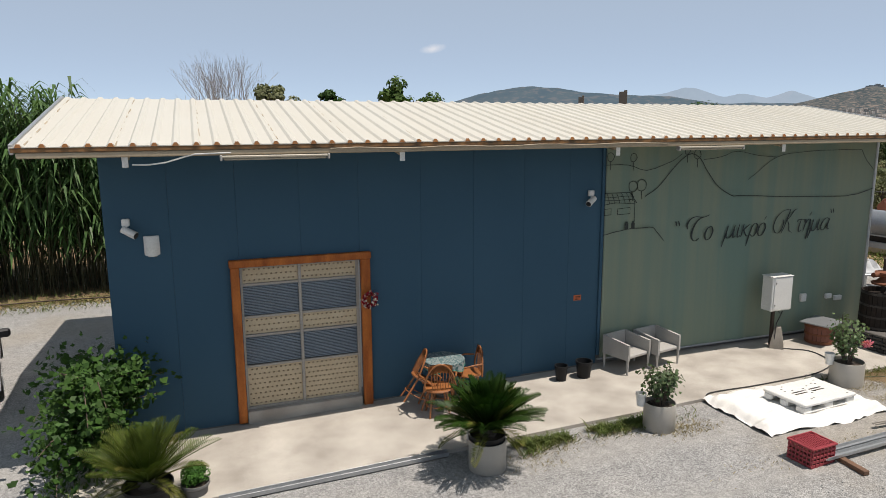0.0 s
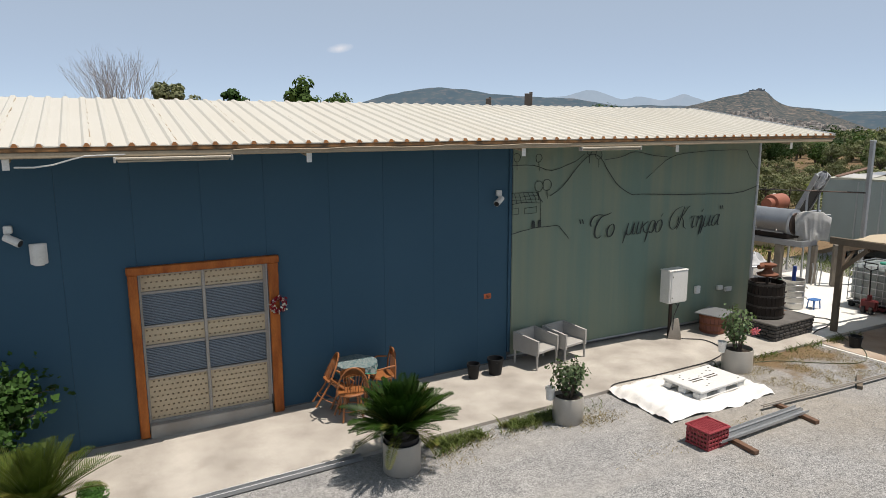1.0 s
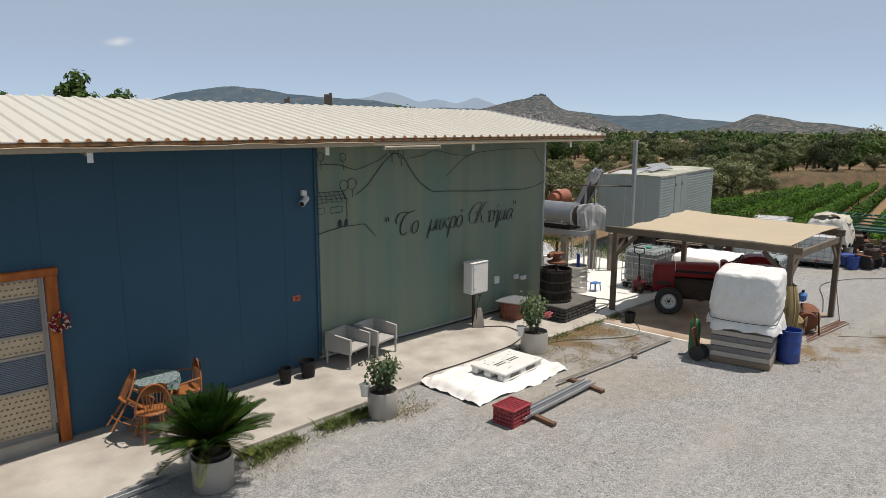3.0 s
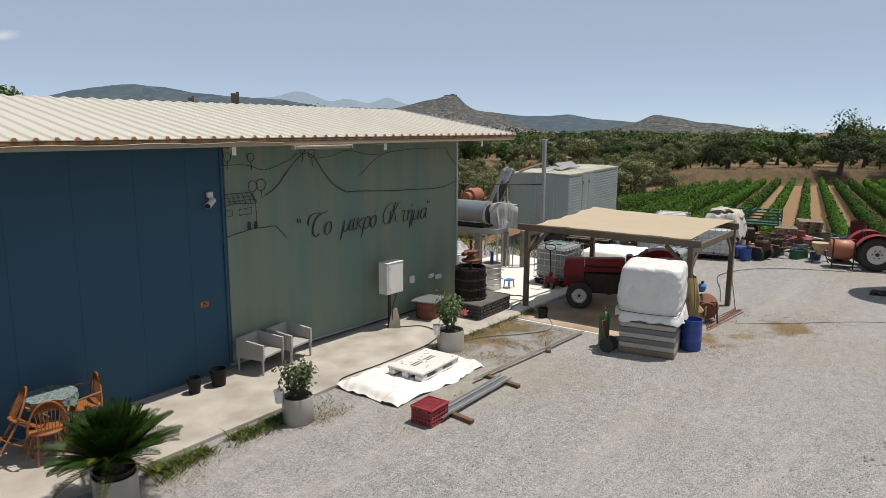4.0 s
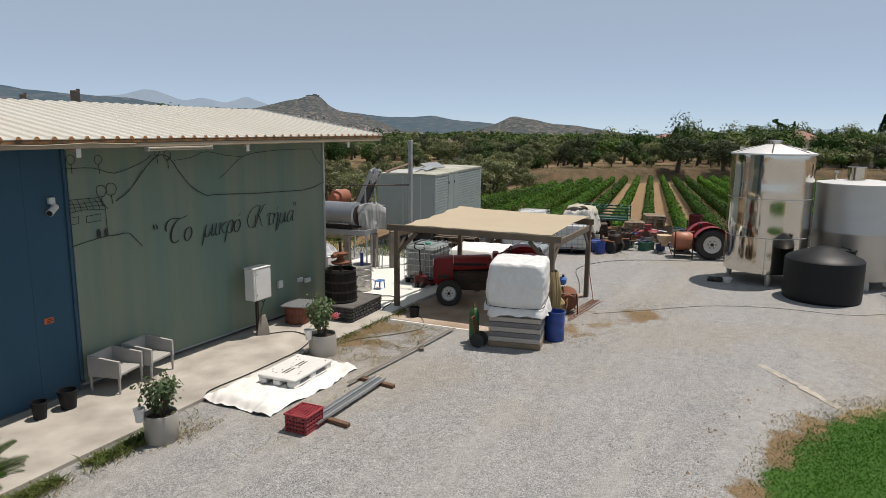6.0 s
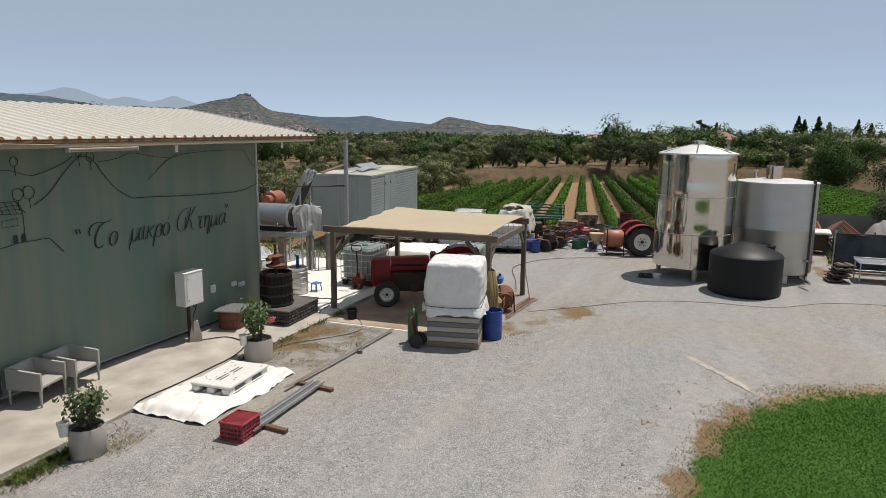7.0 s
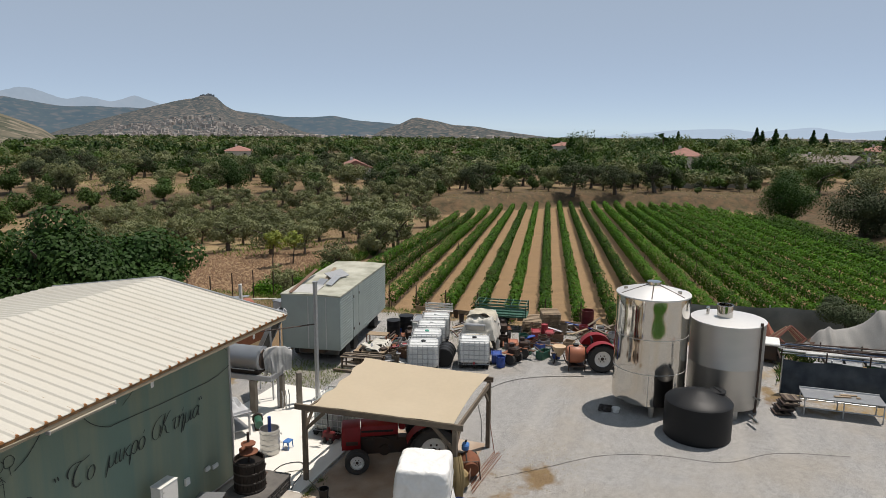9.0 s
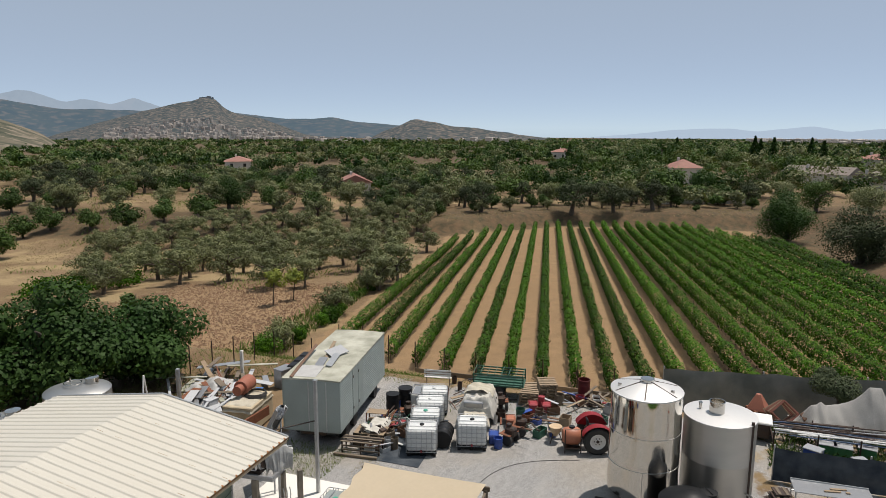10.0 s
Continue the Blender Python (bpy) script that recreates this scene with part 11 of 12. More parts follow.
def far_woods():
    groups = {"olive": [], "mid_leaf": [], "dark_leaf": [], "light_leaf": []}

    def fill(n, r0, r1, per, size, hgt, rad, az0, az1, seed):
        q = np.random.default_rng(seed)
        rad0 = np.sqrt(r0 ** 2 + (r1 ** 2 - r0 ** 2) * q.random(n))
        az = np.radians(az0 + (az1 - az0) * q.random(n))
        x, y = rad0 * np.cos(az), rad0 * np.sin(az)
        dens = np.array([noise.noise((a * 0.013, b * 0.013, 2)) + 0.5 * noise.noise((a * 0.045, b * 0.045, 7)) for a, b in zip(x, y)])
        keep = (dens > -0.22) & (x > np.maximum(field_end(y) + 9, 126)) & (q.random(n) < 0.55 + 1.3 * dens)
        # strips of open dry ground lie between the groves
        lanes = np.array([noise.noise((a * 0.028, b * 2.2, 4)) for a, b in zip(rad0, az)])
        keep &= (lanes > -0.17 - 0.15 * (rad0 < 200) - 0.3 * (az < 0.1)) & ~((np.hypot(x, y) > 1650) & (az > 0.45))
        x, y = x[keep], y[keep]
        open_view = np.ones(len(x), bool)
        for hx, hy in HOMES:
            far = math.hypot(hx, hy)
            along, off = (x * hx + y * hy) / far, np.abs(x * hy - y * hx) / far
            open_view &= ~((off < 5) & (along < far + 6) & (along > far * 0.88))
        x, y = x[open_view], y[open_view]
        pick = q.random(len(x)) + 0.35 * np.array([noise.noise((a * 0.01, b * 0.01, 5)) for a, b in zip(x, y)])
        for name, lo, hi in (("light_leaf", -9, 0.08), ("olive", 0.08, 0.38), ("mid_leaf", 0.38, 0.74), ("dark_leaf", 0.74, 9)):
            m = (pick >= lo) & (pick < hi)
            tx, ty = x[m], y[m]
            k = len(tx)
            if not k:
                continue
            tall = hgt * (0.62 + 0.75 * q.random(k) ** 2.5) * (1.15 if name == "dark_leaf" else 1.0)
            grow = 0.5 + 1.1 * q.random(k) ** 1.6
            wide = rad * grow
            tall = tall * (0.6 + 0.4 * grow)
            # each crown is a heap of small round lumps
            nl = 7
            ld = q.normal(size=(k, nl, 3))
            ld /= np.linalg.norm(ld, axis=2, keepdims=True)
            ld[:, :, 2] = np.abs(ld[:, :, 2]) * 0.9 - 0.25
            ld *= 0.35 + 0.35 * q.random((k, nl, 1))
            d = q.normal(size=(k, per, 3))
            d /= np.linalg.norm(d, axis=2, keepdims=True)
            own = ld[np.arange(k)[:, None], q.integers(0, nl, (k, per))] + d * (0.36 + 0.12 * q.random((k, per, 1)))
            c = np.stack([tx, ty, ground_z(tx, ty) + tall * 0.52], 1)[:, None, :] + own * np.stack([wide, wide, tall * 0.52], 1)[:, None, :]
            s = (size * (0.7 + 0.6 * q.random((k, per)))).ravel()
            groups[name].append(quads(c.reshape(-1, 3), s, d.reshape(-1, 3) + np.array([0, 0, 0.3]), 1.5, seed + 1, 0.34))
    fill(1700, 125, 230, 260, 0.46, 4.8, 2.9, -24, 58, 1)
    fill(420, 150, 330, 260, 0.5, 8.0, 3.6, -20, 9, 5)
    fill(6200, 230, 520, 70, 1.05, 5.6, 3.4, -24, 58, 2)
    fill(7000, 520, 1300, 22, 2.6, 5.2, 4.2, -24, 60, 3)
    fill(4500, 1300, 2600, 10, 4.5, 5.0, 6.0, -26, 62, 4)
    for name, label in (("light_leaf", "pale yellow-green trees over the plain"), ("olive", "grey-green olive groves over the plain"), ("mid_leaf", "mixed green trees over the plain"), ("dark_leaf", "dark green trees and pines over the plain")):
        me = leaf_mesh("far_woods", np.concatenate(groups[name]), M[name])
        tagged(new("far_woods", me), label, "trees", kind="stuff")


far_woods()


def cypress(x, y, h, w, seed, leaf="dark_leaf", palm=False):
    o = thing("palm_tree" if palm else "conifer", "fan palm with a round crown among the houses" if palm else "dark narrow conifer among the houses", "tree", on_ground(x, y))
    q = np.random.default_rng(seed)
    part("trunk", Geo().tube([(0, 0, 0), (0, 0, h * (0.85 if palm else 0.3))], [0.3, 0.2], 8), M["bark"], o)
    n = 500
    if palm:
        n = 640
        fr = np.repeat(np.arange(40), 16)
        t = np.tile(np.linspace(0.15, 1, 16), 40)
        az, el = fr * 2.4 + 0.2 * q.random(n), np.radians(-25 + 105 * ((fr * 0.618) % 1))
        reach = w * 1.5 * t
        c = np.stack([reach * np.cos(el) * np.cos(az), reach * np.cos(el) * np.sin(az), h * 0.88 + reach * np.sin(el) - 0.55 * w * t ** 2.2], 1) + q.normal(size=(n, 3)) * 0.06
    else:
        t = q.random(n) ** 0.8
        a = q.random(n) * 2 * math.pi
        bulge = np.array([noise.noise((4 * b, 7 * d, seed * 1.7)) for b, d in zip(a, t)])
        rad = w * (1 - t ** 1.6) * (0.55 + 0.4 * q.random(n) + 0.7 * bulge)
        c = np.stack([rad * np.cos(a), rad * np.sin(a), h * (0.1 + 0.9 * t)], 1)
    part("crown", leaf_mesh("crown", quads(c, 0.42 if palm else 0.7, seed=seed, stretch=1.6), M[leaf]), M[leaf], o)


for k, (az, d, h, w, palm) in enumerate(((9.3, 300, 9, 2.2, False), (2.1, 225, 9.0, 1.7, True), (-4.6, 265, 11.5, 2.2, False), (-5.0, 275, 10.5, 2.2, False), (-5.9, 255, 11, 2.4, False), (-6.6, 270, 9.5, 2.0, False), (-8.4, 290, 11, 2.4, False), (-9.2, 300, 10, 2.6, False), (-13.0, 270, 10.0, 2.8, False), (1.0, 330, 10.5, 2.0, False))):
    cypress(0.3 + d * math.cos(radians(az)), 0.5 + d * math.sin(radians(az)), h, w, 300 + k, palm=palm)


# ---- houses ----
def house(at, rz, w, d, h, roof, wall, label, hip=True, rise=1.6):
    root = thing("house", label, "house", at, rz)
    part("wall", Geo().box((0, 0, h / 2 - 0.3), (w, d, h + 0.6), 0.03), M[wall], root)
    g = Geo()
    o = 0.5
    i = min(w, d) / 2 if hip else 0.0
    if w >= d:
        ridge = [(-w / 2 + i - (0 if hip else o), 0, h + rise), (w / 2 - i + (0 if hip else o), 0, h + rise)]
    else:
        ridge = [(0, -d / 2 + i, h + rise), (0, d / 2 - i, h + rise)]
    c = [(-w / 2 - o, -d / 2 - o, h - 0.1), (w / 2 + o, -d / 2 - o, h - 0.1), (w / 2 + o, d / 2 + o, h - 0.1), (-w / 2 - o, d / 2 + o, h - 0.1)]
    if w >= d:
        faces = [(0, 1, 5, 4), (1, 2, 5), (2, 3, 4, 5), (3, 0, 4)]
    else:
        faces = [(0, 1, 4), (1, 2, 5, 4), (2, 3, 5), (3, 0, 4, 5)]
    g.add(c + ridge, faces + [(3, 2, 1, 0)])
    ro = part("roof", g, M[roof], root, smooth=False)
    part("chimney", Geo().box((w * 0.2, d * 0.1, h + rise * 0.9), (0.6, 0.6, 1.2), 0.02), M["house_wall"], ro)
    n = max(2, int(w / 3))
    for k in range(n):
        x = -w / 2 + (k + 0.5) * w / n
        wi = part("window", Geo().box((x, -d / 2 - 0.02, h * 0.55), (1.0, 0.08, 1.2), 0.02), M["house_glass"], root)
        part("sill", Geo().box((x, -d / 2 - 0.08, h * 0.55 - 0.65), (1.2, 0.2, 0.08), 0.01), M["house_wall"], wi)
    for k in range(max(1, int(d / 3.5))):
        y = -d / 2 + (k + 0.5) * d / max(1, int(d / 3.5))
        wi = part("window", Geo().box((-w / 2 - 0.02, y, h * 0.55), (0.08, 1.0, 1.2), 0.02), M["house_glass"], root)
        part("sill", Geo().box((-w / 2 - 0.08, y, h * 0.55 - 0.65), (0.2, 1.2, 0.08), 0.01), M["house_wall"], wi)


house(on_ground(345, 60.5), 12, 9, 11, 4.6, "roof_tile", "house_wall", "two-storey white house with a red tiled roof")
house(on_ground(190, 2.0), 20, 8, 7, 4.2, "roof_tile", "house_wall", "house with a faded red tiled roof among dark trees", True, 2.0)
house(on_ground(192, -30.5), 60, 15, 9, 3.4, "brown_roof", "house_wall", "white bungalow with a long brown tiled roof", False)
house(on_ground(186, -40.5), 70, 7, 8, 2.6, "brown_roof", "house_wall", "low white outbuilding with a brown roof beside the lane", False)
house(on_ground(360, -40.0), 5, 11, 10, 3.6, "roof_tile", "house_wall", "far white house with a red roof behind the trees")
house(on_ground(268, -59.5), 30, 11, 9, 4.4, "roof_tile", "house_wall", "white house with a pale red roof by the lane")
house(on_ground(146, 75), 30, 9, 7, 2.8, "roof_tile", "house_wall", "low white cottage with a pink tiled roof in the groves", False)
house(on_ground(212, 156), 35, 13, 9, 3.2, "roof_tile", "house_wall", "long tiled farmhouse among the groves")


def hedge():
    q = np.random.default_rng(31)
    root = thing("hedge", "clipped yellow-green hedge below the bungalow", "hedge", on_ground(178, -29.5), 75)
    part("stem_row", Geo().tube([(-4, 0, 0), (-4, 0, 0.6)], 0.08, 6).tube([(4, 0, 0), (4, 0, 0.6)], 0.08, 6), M["bark"], root)
    c = np.column_stack([q.uniform(-6, 6, 1500), q.normal(size=1500) * 0.5, 0.15 + 1.5 * q.random(1500)])
    part("foliage", leaf_mesh("foliage", quads(c, 0.34, seed=32), M["yellow_leaf"]), M["yellow_leaf"], root)


hedge()


def garden_wall():
    root = thing("garden_wall", "low white garden wall with pillars and dark railings", "wall", (0, 0, 0))
    pts = [(133.5, 7.5), (135.5, 3.4), (137.5, -0.8), (140.0, -5.8), (143.0, -11.6)]
    for (x0, y0), (x1, y1) in zip(pts, pts[1:]):
        z = float(ground_z((x0 + x1) / 2, (y0 + y1) / 2))
        part("panel", Geo().beam((x0, y0, z + 0.45), (x1, y1, z + 0.45), 0.2, 0.9, 0.02), M["house_wall"], root)
        for k in range(9):
            t = (k + 0.5) / 9
            part("bar", Geo().cyl((x0 + (x1 - x0) * t, y0 + (y1 - y0) * t, z + 0.9), (x0 + (x1 - x0) * t, y0 + (y1 - y0) * t, z + 1.5), 0.03, 0.03, 5), M["iron"], root)
        part("rail", Geo().beam((x0, y0, z + 1.5), (x1, y1, z + 1.5), 0.05, 0.05, 0.01), M["iron"], root)
    for x, y in pts:
        z = float(ground_z(x, y))
        part("pillar", Geo().box((x, y, z + 0.9), (0.4, 0.4, 1.8), 0.03), M["house_wall"], root)


garden_wall()


def town():
    """Far houses at the foot of the castle hill and out on the plain."""
    r = random.Random(55)
    for name, n, az0, az1, d0, d1, label in (("far_town", 420, 32, 46, 1750, 2150, "pale far houses at the foot of the castle hill"), ("far_town", 300, -20, -4, 1100, 3200, "pale far town houses out on the plain"), ("far_town", 60, 14, 32, 900, 2400, "scattered pale houses out among the groves")):
        g = Geo()
        for k in range(n):
            az, d = radians(r.uniform(az0, az1)), r.uniform(d0, d1)
            x, y = d * math.cos(az), d * math.sin(az)
            s = r.uniform(6, 13)
            z = float(ground_z(x, y))
            if az0 == 32:
                z = max(z, hill_z(x, y, *CASTLE_HILL))
            g.box((x, y, z + s * 0.3), (s, s * r.uniform(0.7, 1.2), s * 0.6 + 3), 0.3, rz=r.uniform(0, 90))
        solid(name, g, M["town_wall"], label, "houses", kind="stuff")


M["town_wall"] = material("far_house_wall", (0.5, 0.46, 0.42), 0.9, 0, (0.36, 0.3, 0.26), 0.05, 1, 0.9, 0, rand=0.25)
town()


def car():
    root = thing("car", "white car parked beside the shed", "car", (-4.42, 14.72, float(ground_z(-4, 15))), 13)
    body = Geo()
    prof = [(-2.0, 0.35), (-2.05, 0.6), (-1.95, 0.85), (-0.95, 0.98), (-0.35, 1.42), (0.9, 1.45), (1.7, 1.02), (2.0, 0.9), (2.05, 0.5), (1.95, 0.3)]
    n = len(prof)
    verts = [(sx * (0.86 if z < 1.1 else 0.68), y, z) for sx in (-1, 1) for y, z in prof]
    body.add(verts, [tuple(range(n)), tuple(range(n, 2 * n))[::-1]] + [(i, n + i, n + (i + 1) % n, (i + 1) % n) for i in range(n)])
    b = part("body", body, M["car_white"], root)
    part("side_window", Geo().box((0.775, 0.25, 1.2), (0.02, 1.5, 0.34), 0.05), M["house_glass"], b, "dark side window")
    part("mirror", Geo().box((0.98, -0.72, 1.0), (0.2, 0.12, 0.16), 0.04), M["black_plastic"], root, "black door mirror")
    for x in (-0.78, 0.78):
        for y in (-1.3, 1.3):
            w = part("wheel", Geo().cyl((x - 0.1, y, 0.31), (x + 0.1, y, 0.31), 0.31, 0.31, 24), M["rubber"], root)
            part("rim", Geo().cyl((x - 0.105, y, 0.31), (x + 0.105, y, 0.31), 0.19, 0.19, 18), M["galv"], w)


car()


# clods on the tilled plot beside the vines
q = np.random.default_rng(77)
cl = np.column_stack([q.uniform(34, 60, 14000), q.uniform(24, 52, 14000)])
cl = cl[(row_across(cl[:, 0], cl[:, 1]) > 18.6) & (cl[:, 1] < cl[:, 0] + 6)]
sz = 0.05 + 0.11 * q.random(len(cl)) ** 2
base = np.column_stack([cl, ground_z(cl[:, 0], cl[:, 1]) + 0.01])
V = base[:, None, :] + oct_v[None] * sz[:, None, None] * (0.6 + 0.8 * q.random((len(cl), 5, 1)))
F = (np.array([(0, 1, 4), (1, 2, 4), (2, 3, 4), (3, 0, 4)])[None] + 5 * np.arange(len(cl))[:, None, None]).reshape(-1, 3)
me = bpy.data.meshes.new("clods")
me.from_pydata(V.reshape(-1, 3).tolist(), [], F.tolist())
M["clod"] = material("dry_clod", (0.25, 0.15, 0.082), 0.95, 0, (0.14, 0.085, 0.05), 3, 30, 0.8, 0, rand=0.35)
me.materials.append(M["clod"])
tagged(new("clods", me), "dry brown clods over the tilled plot", "clods", kind="stuff")


# dark crumbs of soil along the drive by the lawn
q = np.random.default_rng(15)
t = q.random(46) ** 1.1
way = np.column_stack([np.interp(t, [0, 0.3, 0.6, 1], [8.4, 10.3, 11.3, 12.9]), np.interp(t, [0, 0.3, 0.6, 1], [1.4, 1.35, 1.15, 0.45])]) + q.normal(size=(46, 2)) * 0.13
sz = 0.008 + 0.022 * q.random(46) ** 2
base = np.column_stack([way, ground_z(way[:, 0], way[:, 1]) + 0.004])
V = base[:, None, :] + oct_v[None] * sz[:, None, None] * (0.6 + 0.8 * q.random((46, 5, 1)))
F = (np.array([(0, 1, 4), (1, 2, 4), (2, 3, 4), (3, 0, 4)])[None] + 5 * np.arange(46)[:, None, None]).reshape(-1, 3)
me = bpy.data.meshes.new("soil_crumbs")
me.from_pydata(V.reshape(-1, 3).tolist(), [], F.tolist())
me.materials.append(M["clod"])
tagged(new("soil_crumbs", me), "dark crumbs of soil dropped on the gravel", "soil", kind="stuff")


# ---- pale dust line over the drive, and the clutter on the ground by the trailer ----
def dust(u, v):
    x, y = 15.1 - 2.75 * v, 1.8 - 2.2 * v - 0.06 * math.sin(math.pi * v)
    w = max(0.015, 0.1 + 0.12 * noise.noise((v * 17, 3, 0)))
    return (x + (u - 0.5) * w, y - (u - 0.5) * w * 0.9 + 0.05 * noise.noise((v * 14, 1, 0)), float(ground_z(x, y)) + 0.006)


M["dust"] = material("pale_dust", (0.41, 0.36, 0.3), 0.95, 0, (0.26, 0.24, 0.21), 6, 60, 0.9, 0.2, 0.12, contrast=0.15)
solid("dust_line", Geo().sheet(3, 60, dust), M["dust"], "pale dusty line left across the gravel drive", "dust", kind="structure")


def clutter():
    """Small loose things between the tanks and along the vineyard fence."""
    r = random.Random(314)
    mats = ["white_plastic", "steel_grey", "brown_wood", "old_wood", "rust", "iron", "red_plastic", "blue_plastic", "black_plastic", "green_paint", "pallet_wood", "grey_cloth"]
    for k in range(120):
        band = r.random()
        if band < 0.34:
            x, y = r.uniform(22.2, 26.6), r.uniform(10.4, 12.0)
        elif band < 0.8:
            x, y = r.uniform(27.2, 30.6), r.uniform(2.8, 10.8)
        else:
            x, y = r.uniform(25.4, 27.2), r.uniform(4.6, 7.4)
        z = float(ground_z(x, y))
        kind = r.random()
        mat = M[r.choice(mats)]
        turn = r.uniform(0, 180)
        if kind < 0.35:
            ln = r.uniform(0.5, 1.5)
            g = Geo().box((0, 0, 0.03), (ln, r.uniform(0.06, 0.2), 0.03), 0.005, pose(0, 0, r.uniform(0, 0.35), r.uniform(-6, 6), r.uniform(-9, 9), 0))
            o, name, label, cat = g, "plank", "loose weathered plank in the clutter", "plank"
        elif kind < 0.6:
            w, d, h = r.uniform(0.3, 0.6), r.uniform(0.25, 0.45), r.uniform(0.18, 0.4)
            g = Geo().box((0, 0, 0.01), (w, d, 0.02), 0.004)
            for sx in (-1, 1):
                g.box((sx * w / 2, 0, h / 2), (0.02, d, h), 0.006).box((0, sx * d / 2, h / 2), (w, 0.02, h), 0.006)
            o, name, label, cat = g, "open_box", "open storage box in the clutter", "box"
        elif kind < 0.78:
            rad, h = r.uniform(0.1, 0.22), r.uniform(0.22, 0.5)
            o, name, label, cat = Geo().lathe([(rad * 0.85, 0), (rad, h), (rad * 0.94, h), (rad * 0.8, 0.03), (0.001, 0.03)], 16, cap=False), "bucket", "worn bucket standing in the clutter", "bucket"
        else:
            ln = r.uniform(0.6, 1.6)
            g = Geo().tube([(-ln / 2, 0, 0.05), (0, r.uniform(-0.1, 0.1), r.uniform(0.05, 0.5)), (ln / 2, 0, 0.05)], 0.022, 6)
            o, name, label, cat = g, "bent_pipe", "bent pipe thrown on the heap", "pipe"
        t = thing(name, label, cat, (x, y, z), turn, "loose gear by the vineyard")
        part("body" if name != "bent_pipe" else "pipe", o, mat, t)


clutter()


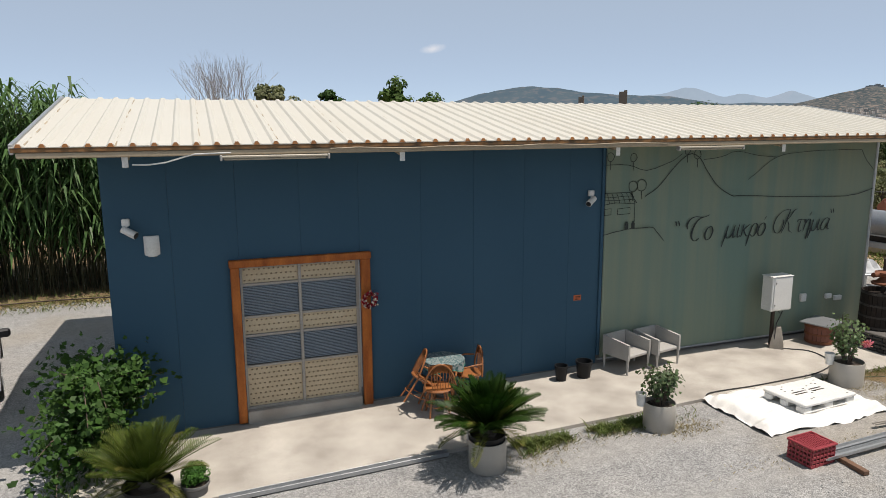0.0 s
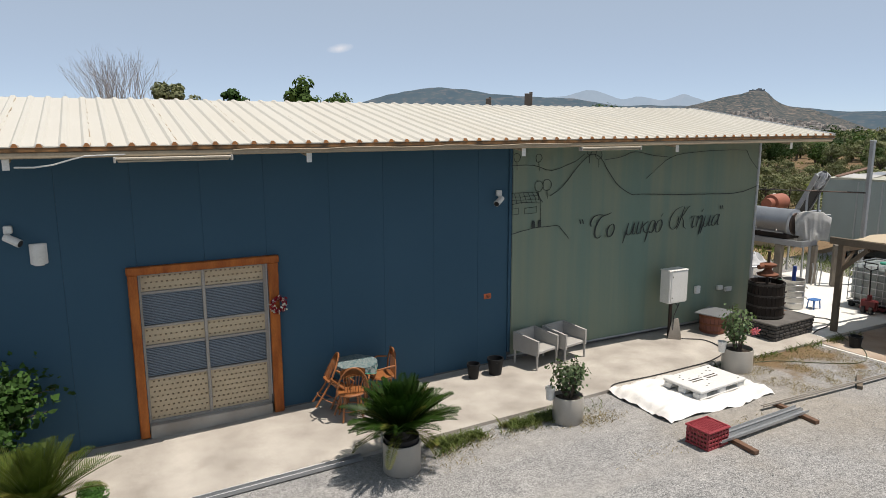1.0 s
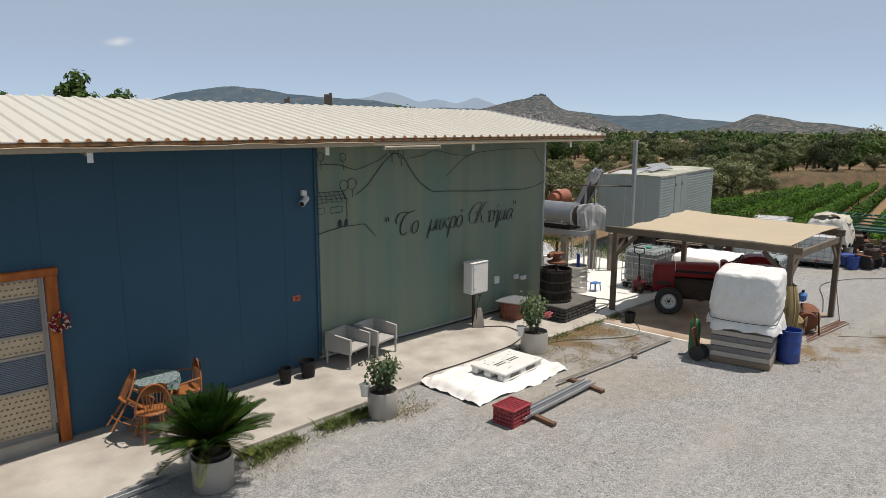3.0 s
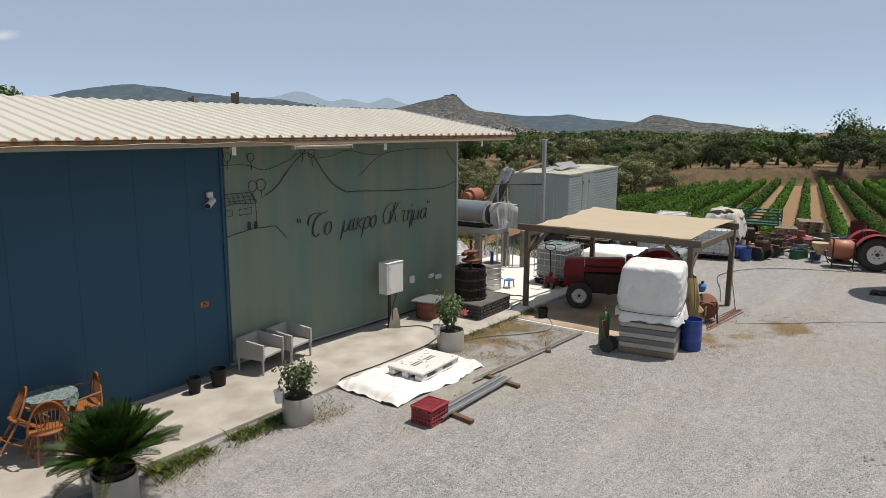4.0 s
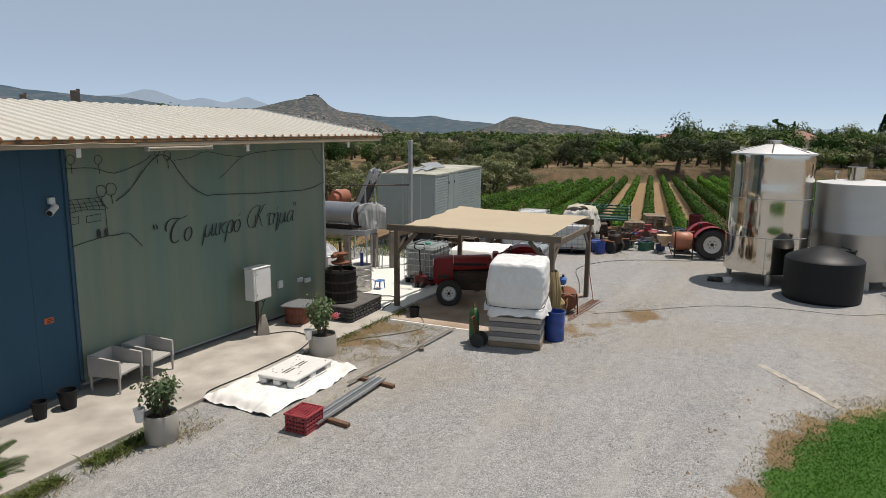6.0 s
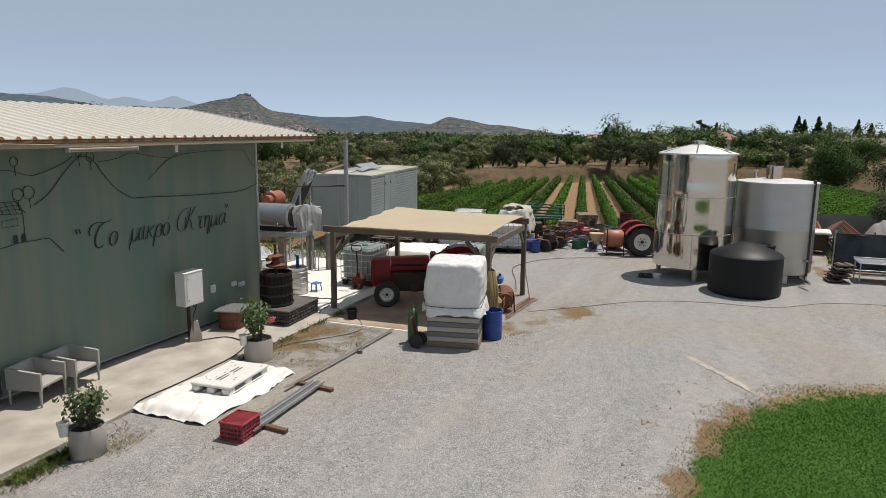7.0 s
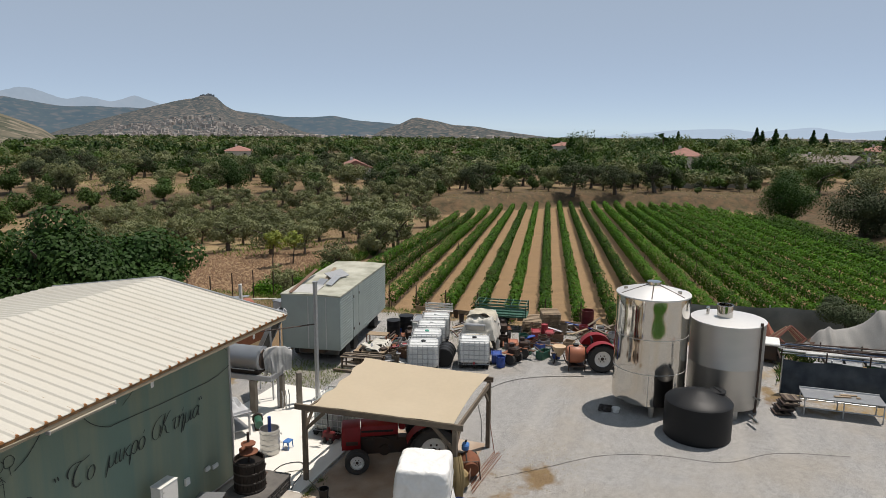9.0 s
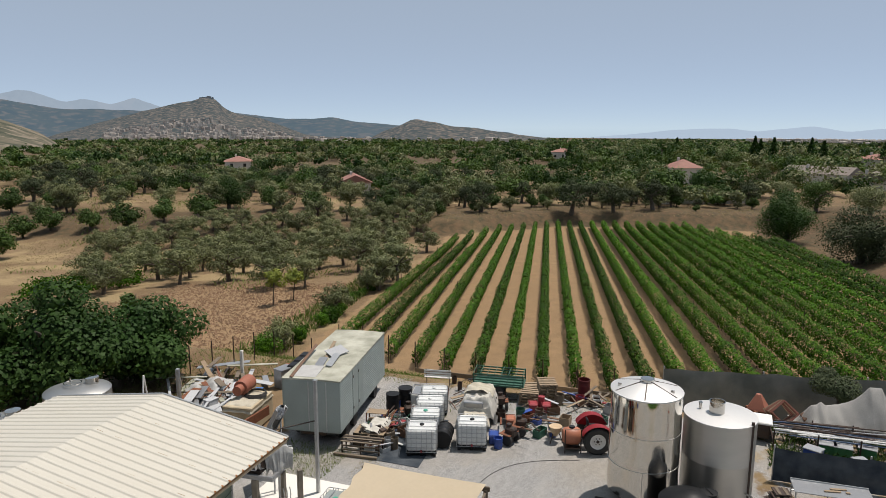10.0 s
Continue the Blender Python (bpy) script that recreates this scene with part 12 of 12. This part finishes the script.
def scrap_heap():
    """Sheets, pipes and boards heaped behind the shed, before the field."""
    r = random.Random(91)
    root = thing("scrap_sheets", "crumpled pale plastic sheets spread over the scrap heap", "sheet", (24.6, 20.4, float(ground_z(24.6, 20.4))), 35)
    part("cover", Geo().sheet(44, 34, lambda u, v: ((u - 0.5) * 3.6, (v - 0.5) * 2.4, 0.06 + 0.55 * math.sin(math.pi * u) * math.sin(math.pi * v) * (1 + 0.9 * noise.noise((u * 5, v * 4, 1))) + 0.09 * noise.noise((u * 14, v * 12, 2))), 0.01), M["pale_cloth"], root)
    for k in range(46):
        x, y = r.uniform(23.0, 27.6), r.uniform(18.4, 22.6)
        z = float(ground_z(x, y)) + r.uniform(0.05, 0.65)
        a = r.choice([20, 35, 50, 110]) + r.uniform(-12, 12)
        ln = r.uniform(0.8, 2.6)
        d = Vector((math.cos(radians(a)), math.sin(radians(a)), r.uniform(-0.12, 0.12))) * ln / 2
        c = Vector((x, y, z))
        if r.random() < 0.5:
            solid("scrap_pipe", Geo().tube([c - d, c, c + d], r.uniform(0.018, 0.035), 6), M[r.choice(["galv", "rust", "rust", "iron", "galv"])], "old pipe lying across the scrap heap", "pipe", "pipes on the scrap heap")
        else:
            solid("scrap_board", Geo().beam(c - d, c + d, r.uniform(0.1, 0.4), 0.03, 0.006), M[r.choice(["galv", "old_wood", "grey_cloth", "truck_roof", "pallet_wood"])], "loose board lying across the scrap heap", "board", "boards on the scrap heap")
    for x, y, w, h, mat, lab in ((26.8, 17.9, 0.8, 0.9, "steel_grey", "grey steel cabinet behind the trailer"), (27.8, 18.3, 0.6, 0.6, "boiler_red", "red-brown metal box behind the trailer"), (24.7, 17.9, 0.45, 0.6, "blue_chair", "blue plastic jerrycan on the scrap"), (22.9, 19.0, 0.5, 0.7, "grey_cloth", "grey plastic tub on the scrap")):
        b = thing("metal_box", lab, "box", (x, y, float(ground_z(x, y))), r.uniform(-20, 20))
        part("body", Geo().box((0, 0, h / 2), (w, w * 0.7, h), 0.03), M[mat], b)
        part("lid", Geo().box((0, 0, h + 0.012), (w + 0.03, w * 0.7 + 0.03, 0.03), 0.01), M[mat], b)
    for k in range(9):
        x = 24.5 + k * 1.0
        y = 24.2 - 0.55 * k
        z = float(ground_z(x, y))
        solid("fence_post", Geo().cyl((x, y, z - 0.1), (x, y, z + 1.5), 0.03, 0.03, 7), M["iron"], "thin rusty fence post at the field edge", "post", "posts at the field edge")
    # dark mat under the caged tanks and low boards along the vineyard
    solid("ground_mat", Geo().sheet(30, 16, lambda u, v: (21.6 + 4.2 * u, 9.0 + 2.4 * v + 0.3 * u, float(ground_z(22, 10)) + 0.022 + 0.012 * noise.noise((u * 9, v * 6, 0))), 0.004), M["mesh_cloth"], "dark woven ground mat under the stored gear", "mat")
    for k in range(6):
        y0 = 2.6 + k * 1.75
        solid("edge_board", Geo().beam((31.3, y0, float(ground_z(31.3, y0)) + 0.35), (31.25, y0 + 1.7, float(ground_z(31.3, y0)) + 0.36), 0.04, 0.24, 0.008), M["pallet_wood"] if k % 2 else M["old_wood"], "pale board edging the vineyard headland", "board", "boards along the vineyard")
    weeds = np.concatenate([np.column_stack([r2.uniform(21.5, 33, 2600), r2.uniform(19, 25, 2600)]), np.column_stack([r2.uniform(29, 34, 2200), r2.uniform(12.5, 21, 2200)]), np.column_stack([r2.uniform(19.4, 21.8, 500), r2.uniform(13.5, 17, 500)])])
    grass("rough_grass", "rough green weeds round the scrap heap", weeds, 0.2, 0.014, 0.8, "weed", 99, "weeds")


r2 = np.random.default_rng(8)
scrap_heap()


# dry grass over the bank and the terraces
q = np.random.default_rng(123)
by = q.uniform(-14, 46, 4200)
bx = field_end(by) + q.uniform(4.5, 16, 4200)
keep = np.array([noise.noise((a * 0.22, b * 0.22, 2)) > -0.12 for a, b in zip(bx, by)])
grass("bank_grass", "tall dry grass along the vineyard bank", np.column_stack([bx, by])[keep], 0.26, 0.03, 1.0, "dry_grass", 124)
tx, ty = q.uniform(56, 126, 26000), q.uniform(32, 130, 26000)
keep = np.array([noise.noise((a * 0.1, b * 0.1, 8)) > 0.02 for a, b in zip(tx, ty)]) & (row_across(tx, ty) > 18.5) & (ty < tx * 1.5)
grass("terrace_grass", "dry straw grass over the terraces", np.column_stack([tx, ty])[keep], 0.22, 0.03, 1.0, "dry_grass", 125)
gx, gy = q.uniform(56, 126, 16000), q.uniform(32, 130, 16000)
keep = np.array([noise.noise((a * 0.09, b * 0.09, 21)) > 0.12 for a, b in zip(gx, gy)]) & (row_across(gx, gy) > 18.5) & (gy < gx * 1.5)
grass("terrace_weeds", "green weeds between the olive trees", np.column_stack([gx, gy])[keep], 0.4, 0.06, 0.8, "weed", 126, "weeds")
